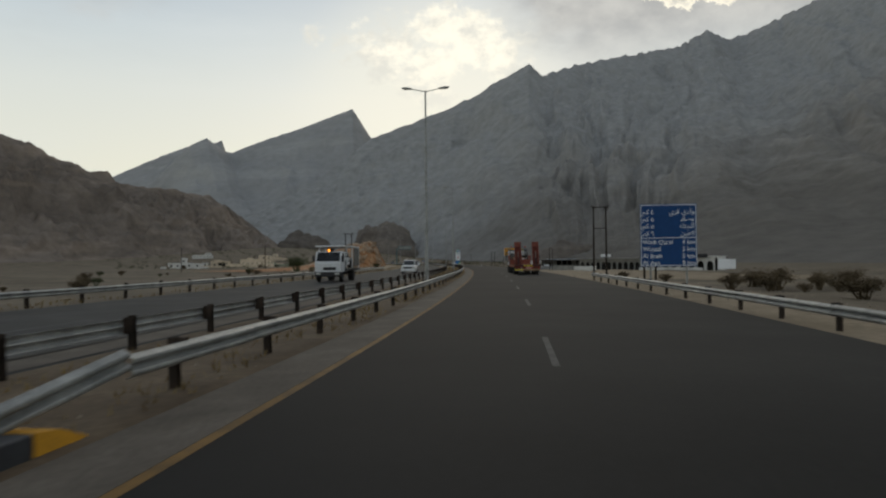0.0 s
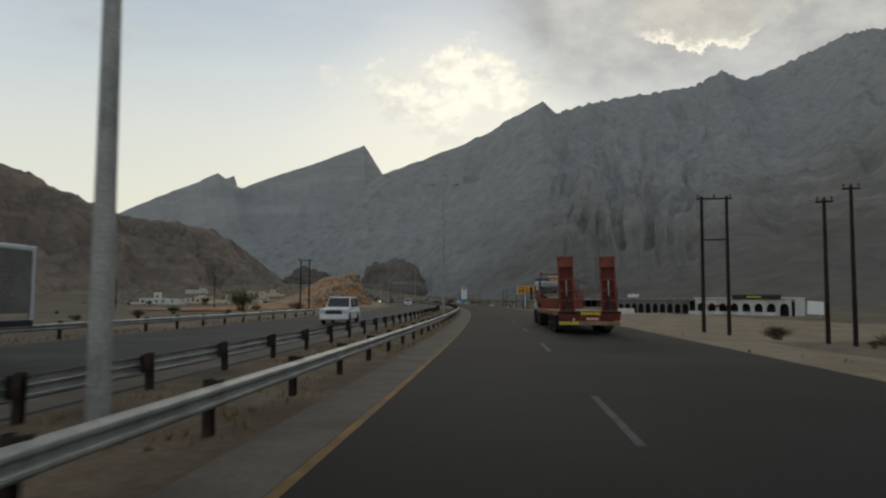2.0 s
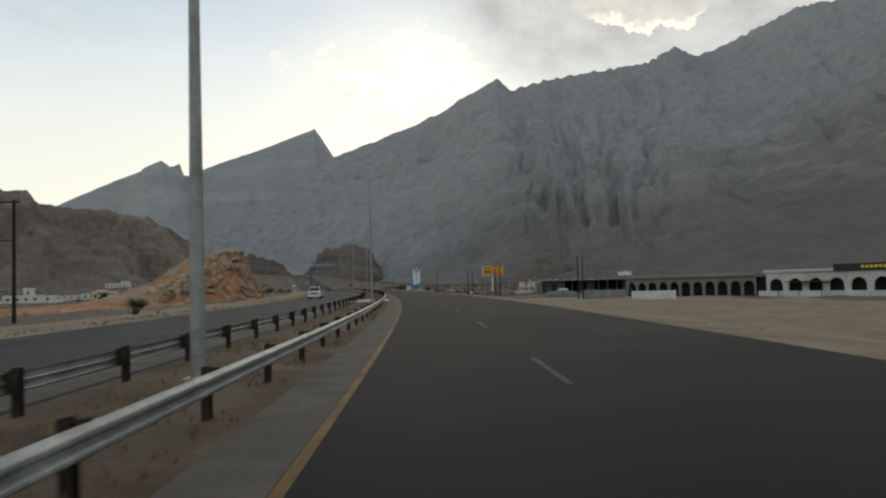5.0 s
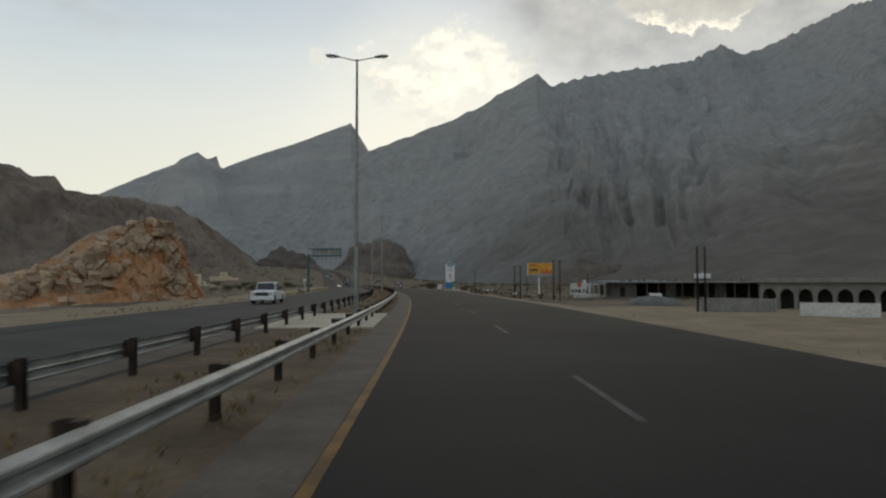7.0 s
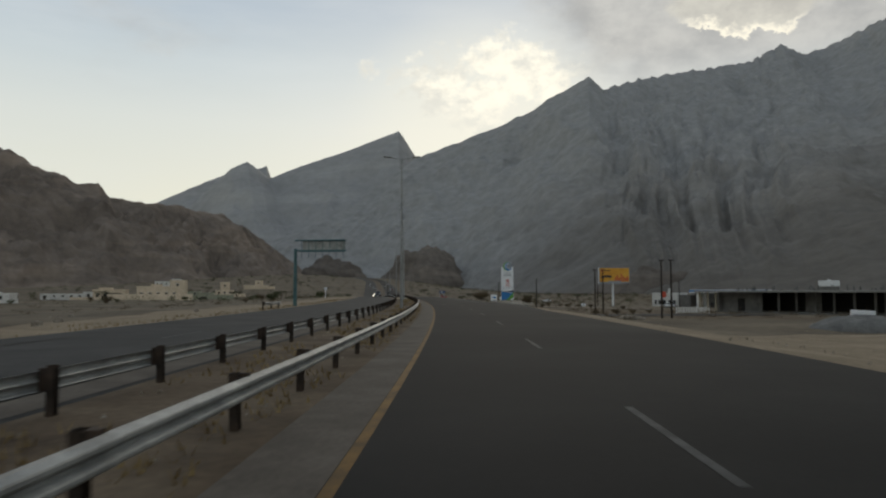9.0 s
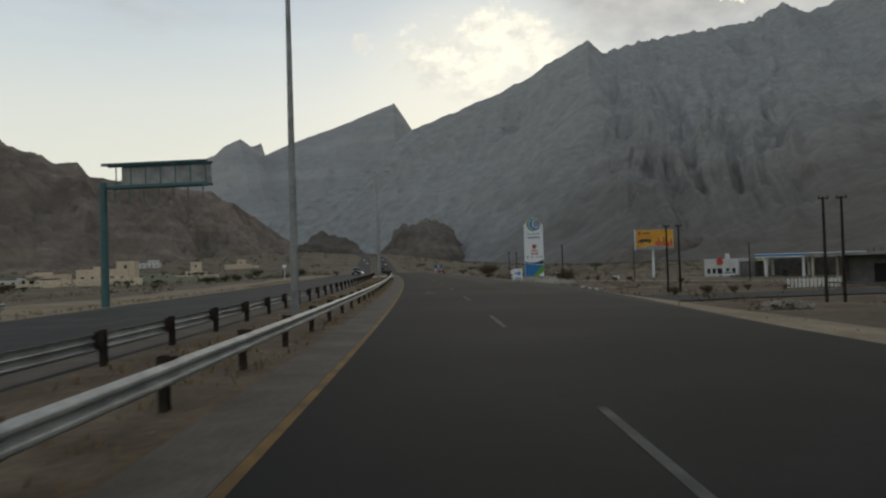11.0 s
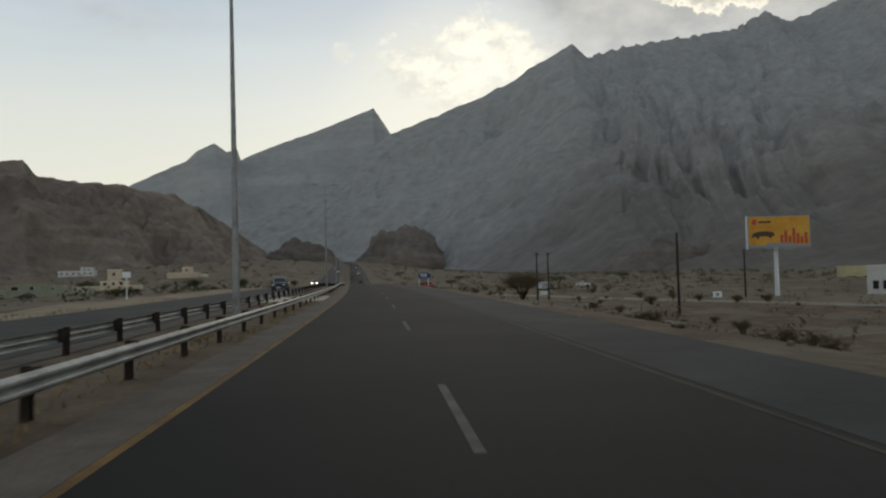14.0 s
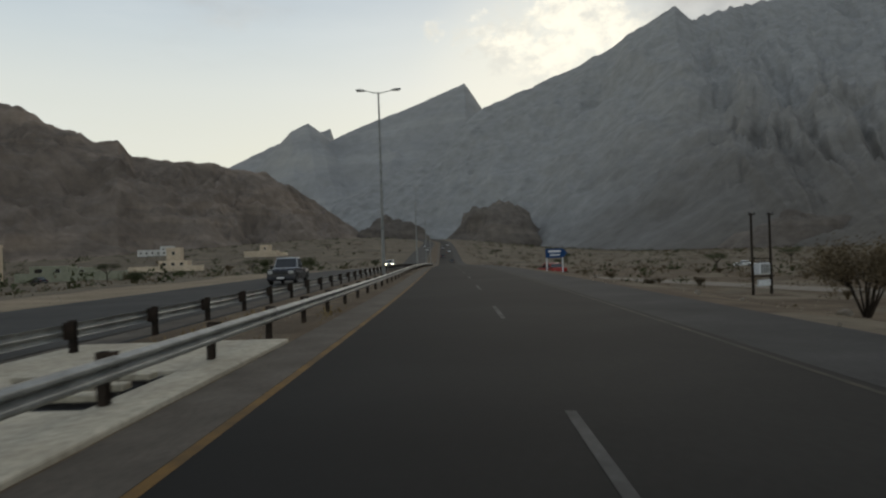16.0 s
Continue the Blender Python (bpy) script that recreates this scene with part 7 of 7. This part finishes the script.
def car(m, name, label, category, body, L, W, H, deck=None, bonnet=None, lights=True, lit=False, cab=None, cabmat=None, r=0.34, group=""):
    """A road vehicle: origin on the ground under its middle, front towards +y. cab: y of the tail, roof rear, roof front, windscreen foot."""
    t = empty(name, m, label, category, group)
    hood = bonnet or H * 0.62
    tail = deck or H * 0.62
    y0, y1, y2, y3 = cab
    f, b = L / 2, -L / 2
    floor_z = min(hood, tail)

    def well(yc):
        return [(yc + (r + 0.07) * math.cos(a), max(0.28, r + (r + 0.07) * math.sin(a))) for a in np.linspace(-0.1, math.pi + 0.1, 9)]

    def taper(bm):
        for v in bm.verts:
            v.co.x *= 1 - 0.15 * max(0.0, v.co.z - floor_z) / (H - floor_z)
        return bm

    bm = bmesh.new()
    prism(bm, [(b, 0.38), (b - 0.02, tail * 0.75), (b + 0.08, tail), (y0, tail), (y3, hood), (f - 0.12, hood - 0.06), (f, hood * 0.72), (f + 0.02, 0.35), (f - 0.1, 0.28)] + well(f - 0.82) + well(b + 0.85) + [(b + 0.15, 0.3)], "x", -W / 2, W / 2)
    for v in bm.verts:
        if v.co.z > 0.75 * hood:
            v.co.x *= 0.95
    bmesh.ops.bevel(bm, geom=[e for e in bm.edges if abs(e.verts[0].co.x - e.verts[1].co.x) < 0.2], offset=0.04, segments=2, affect="EDGES", profile=0.5)
    bd = part("body", bm, body, t)
    bm = bmesh.new()
    prism(bm, [(y0, tail - 0.02), (y1, H), (y2, H), (y3, hood - 0.02)], "x", -W / 2 + 0.1, W / 2 - 0.1)
    bmesh.ops.bevel(bm, geom=bm.edges[:], offset=0.05, segments=2, affect="EDGES", profile=0.5)
    part("cabin", taper(bm), cabmat or body, t)
    # closed body top: a black sheet paints in the bed's shade
    if y0 > b + 1.0 and H > 1.6:
        part("load_bed", box_bm(-W / 2 + 0.13, W / 2 - 0.13, b + 0.14, y0 - 0.06, tail - 0.02, tail + 0.006), BLACK, t, "flat black sheet standing in for the shaded load bed")
    wx = W / 2 - 0.1
    for sx in (-1, 1):
        bm = bmesh.new()
        lo, hi = sorted((sx * (wx - 0.004), sx * (wx + 0.012)))
        prism(bm, [(y0 + 0.18, tail + 0.04), (y1 + 0.1, H - 0.1), (y2 - 0.05, H - 0.1), (y3 - 0.2, hood + 0.05)], "x", lo, hi)
        sw = part("side_window", taper(bm), GLASS, t)
        part("pillar", taper(box_bm(*sorted((sx * (wx + 0.013), sx * (wx + 0.02))), (y0 + y3) / 2 - 0.05, (y0 + y3) / 2 + 0.03, tail + 0.04, H - 0.1)), body, sw)
        part("mirror", bevelled(*sorted((sx * W / 2, sx * (W / 2 + 0.17))), y3 - 0.35, y3 - 0.22, hood + 0.03, hood + 0.2, 0.03), BLACK, t)
        part("door_seam", box_bm(*sorted((sx * (W / 2 - 0.01), sx * (W / 2 + 0.004))), (y0 + y3) / 2 - 0.02, (y0 + y3) / 2, 0.4, hood * 0.74), BLACK, t)
        wheel(t, sx * (W / 2 - 0.1), f - 0.82, r, 0.22, sx)
        wheel(t, sx * (W / 2 - 0.1), b + 0.85, r, 0.22, sx)
        hl = part("headlight", bevelled(sx * (W / 2 - 0.25) - 0.17, sx * (W / 2 - 0.25) + 0.17, f - 0.04, f + 0.035, hood * 0.68, hood * 0.86, 0.02), HEADLIGHT if lit else LAMPGLASS, t)
        part("tail_light", bevelled(sx * (W / 2 - 0.14) - 0.09, sx * (W / 2 - 0.14) + 0.09, b - 0.04, b + 0.03, tail * 0.66, tail * 0.92, 0.02), TAIL, t)

    def slanted(ya, za, yb, zb, name2):
        bm = bmesh.new()
        n = Vector((0, zb - za, ya - yb)).normalized() * 0.012
        if n.z < 0:
            n = -n
        pa, pb = Vector((0, ya, za)), Vector((0, yb, zb))
        pa, pb = pa.lerp(pb, 0.1), pa.lerp(pb, 0.88)
        w2 = wx - 0.08
        vs = [pa + Vector((-w2, 0, 0)) + n, pa + Vector((w2, 0, 0)) + n, pb + Vector((w2 * 0.88, 0, 0)) + n, pb + Vector((-w2 * 0.88, 0, 0)) + n]
        lower = [bm.verts.new(v - n * 2) for v in vs]
        upper = [bm.verts.new(v) for v in vs]
        bm.faces.new(upper)
        for i in range(4):
            bm.faces.new((lower[i], lower[(i + 1) % 4], upper[(i + 1) % 4], upper[i]))
        bmesh.ops.recalc_face_normals(bm, faces=bm.faces[:])
        part(name2, bm, GLASS, t)

    slanted(y3, hood - 0.02, y2, H, "windscreen")
    slanted(y0, tail - 0.02, y1, H, "rear_window")
    part("grille", bevelled(-W * 0.3, W * 0.3, f - 0.02, f + 0.03, hood * 0.62, hood * 0.86, 0.015), BLACK, t)
    part("bumper", bevelled(-W / 2 + 0.02, W / 2 - 0.02, f - 0.12, f + 0.07, 0.32, 0.55, 0.04), body, t)
    part("bumper", bevelled(-W / 2 + 0.02, W / 2 - 0.02, b - 0.07, b + 0.12, 0.34, 0.55, 0.04), BLACK, t)
    for y in (f + 0.072, b - 0.082):
        part("plate", box_bm(-0.25, 0.25, y, y + 0.01, 0.42, 0.53), SIGNWHITE, t)
    return t


DARKPAINT = paint("dark_blue_car_paint", (0.012, 0.014, 0.022), 0.25, spec=0.5)
REDPAINT = paint("red_car_paint", (0.28, 0.02, 0.012), 0.35)
SILVER = paint("silver_car_paint", (0.33, 0.34, 0.35), 0.35, 0.4)
car(rd_pose(108.9, -8.75, 0.02, 180), "suv", "white off-road car with dark windows", "car", WHITE, 4.8, 1.9, 1.85, bonnet=1.1, deck=1.1, cab=(-2.35, -2.15, 0.35, 1.0), r=0.38)
car(rd_pose(243.8, -11.9, 0.02, 180), "pickup", "white pickup truck with an open bed", "pickup", WHITE, 5.2, 1.85, 1.75, bonnet=1.08, deck=1.02, cab=(-0.75, -0.6, 0.6, 1.2), r=0.37)
car(rd_pose(456.5, -9.2, 0.02, 180), "dark_pickup", "dark blue pickup with a pale cab roof", "pickup", DARKPAINT, 5.2, 1.9, 1.85, bonnet=1.1, deck=1.05, cab=(-0.75, -0.55, 0.5, 1.1), cabmat=SILVER, r=0.38)
car(rd_pose(484.0, 13.4, -1.0, 20), "red_car", "red parked car behind the direction sign", "car", REDPAINT, 4.2, 1.75, 1.45, bonnet=0.92, deck=0.95, cab=(-1.6, -1.0, 0.3, 0.95))
car(pose(115.0, 578.0, float(ground_z(582, 66)) + 0.1, 0, 0, 70), "white_car", "white saloon car on the gravel track", "car", WHITE, 4.4, 1.75, 1.42, bonnet=0.9, deck=0.95, cab=(-1.5, -0.9, 0.3, 1.0))
car(rd_pose(556.0, -9.3, 0.02, 180), "oncoming_car", "pale oncoming car with its headlights lit", "car", WHITE, 4.6, 1.8, 1.6, bonnet=1.0, deck=1.0, cab=(-2.1, -1.7, 0.3, 1.0), lit=True)
for s, o, mt, turn in ((700, 5.4, DARKPAINT, 0), (760, 1.8, DARKPAINT, 0), (820, 5.5, WHITE, 0), (880, 1.8, SILVER, 0), (960, 5.5, WHITE, 0), (860, -8.0, WHITE, 180), (950, -11.4, WHITE, 180)):
    car(rd_pose(s, o, 0.03, turn), "distant_car", "small distant car on the climbing road", "car", mt, 4.5, 1.8, 1.5, bonnet=0.95, deck=0.98, cab=(-1.7, -1.1, 0.3, 1.0), group="distant traffic")
car(pose(126.5, 449.2, -3.25, 0, 0, 40), "parked_car", "white car parked before the station shop", "car", WHITE, 4.4, 1.75, 1.45, bonnet=0.92, deck=0.95, cab=(-1.6, -1.0, 0.3, 1.0))
car(pose(-42.6, 553.2, float(ground_z(560, -85)) + 0.05, 0, 0, 60), "parked_car", "dark car parked by the compound wall", "car", DARKPAINT, 4.4, 1.75, 1.45, bonnet=0.92, deck=0.95, cab=(-1.6, -1.0, 0.3, 1.0))


def car_carrier(m):
    """A small recovery lorry with a covered flatbed; front towards +y, origin under the front bumper."""
    t = empty("recovery_truck", m, "white recovery lorry carrying a white car on its covered flatbed", "truck")
    bm = bmesh.new()
    prism(bm, [(-1.75, 0.85), (-1.75, 2.5), (-1.6, 2.58), (-0.55, 2.56), (-0.1, 1.75), (0.0, 1.6), (0.02, 0.8), (-0.4, 0.8)], "x", -1.1, 1.1)
    bmesh.ops.bevel(bm, geom=bm.edges[:], offset=0.05, segments=2, affect="EDGES", profile=0.5)
    cab = part("cab", bm, CABWHITE, t)
    bm = bmesh.new()
    bm.faces.new([bm.verts.new(v) for v in ((-0.98, -0.06, 1.75), (0.98, -0.06, 1.75), (0.95, -0.5, 2.5), (-0.95, -0.5, 2.5))])
    bmesh.ops.solidify(bm, geom=bm.faces[:], thickness=-0.03)
    part("windscreen", bm, GLASS, cab)
    part("grille", bevelled(-0.7, 0.4, 0.0, 0.05, 1.0, 1.25, 0.02), BLACK, cab)
    part("front_bumper", bevelled(-1.12, 1.12, -0.35, 0.1, 0.45, 0.86, 0.04), BLACK, cab)
    for sx in (-1, 1):
        part("headlight", bevelled(sx * 0.8 - 0.2, sx * 0.8 + 0.2, 0.08, 0.12, 0.62, 0.78, 0.02), LAMPGLASS, cab)
        part("side_window", box_bm(*sorted((sx * 1.1, sx * 1.11)), -1.4, -0.6, 1.75, 2.4), GLASS, cab)
        part("mirror", bevelled(*sorted((sx * 1.15, sx * 1.32)), -0.2, -0.08, 1.7, 2.2, 0.03), BLACK, cab)
        wheel(t, sx * 0.98, -0.95, 0.45, 0.28, sx)
        wheel(t, sx * 0.92, -5.6, 0.45, 0.5, sx)
    bm = bmesh.new()
    tube(bm, (0.1, -1.0, 2.57), (0.1, -1.0, 2.78), 0.1, 0.08, 12)
    part("beacon", bm, AMBER, cab, "lit amber beacon")
    part("chassis", bevelled(-0.5, 0.5, -7.6, -0.6, 0.55, 0.85, 0.03), BLACK, t)
    part("flatbed", bevelled(-1.2, 1.2, -8.0, -1.9, 0.95, 1.12, 0.02), BLACK, t)
    part("roof", bevelled(-1.22, 1.22, -8.0, -0.6, 2.95, 3.08, 0.03), CABWHITE, t)
    for sx in (-1, 1):
        for y in (-2.0, -4.6, -7.9):
            part("roof_post", bevelled(sx * 1.18 - 0.05, sx * 1.18 + 0.05, y - 0.06, y + 0.06, 1.1, 2.95, 0.01), CABWHITE, t)
        part("side_sheet", box_bm(*sorted((sx * 1.2, sx * 1.22)), -7.85, -5.2, 1.3, 2.95), GREYBLOCK, t, "grey side sheet")
    return t


carrier_pose = rd_pose(69.0, -11.7, 0.02, 180)
car_carrier(carrier_pose)
car(carrier_pose @ pose(0, -4.4, 1.12, 0, 0, 0), "carried_car", "white saloon car carried on the flatbed", "car", WHITE, 4.1, 1.7, 1.45, bonnet=0.92, deck=0.95, cab=(-1.5, -0.9, 0.3, 0.95))
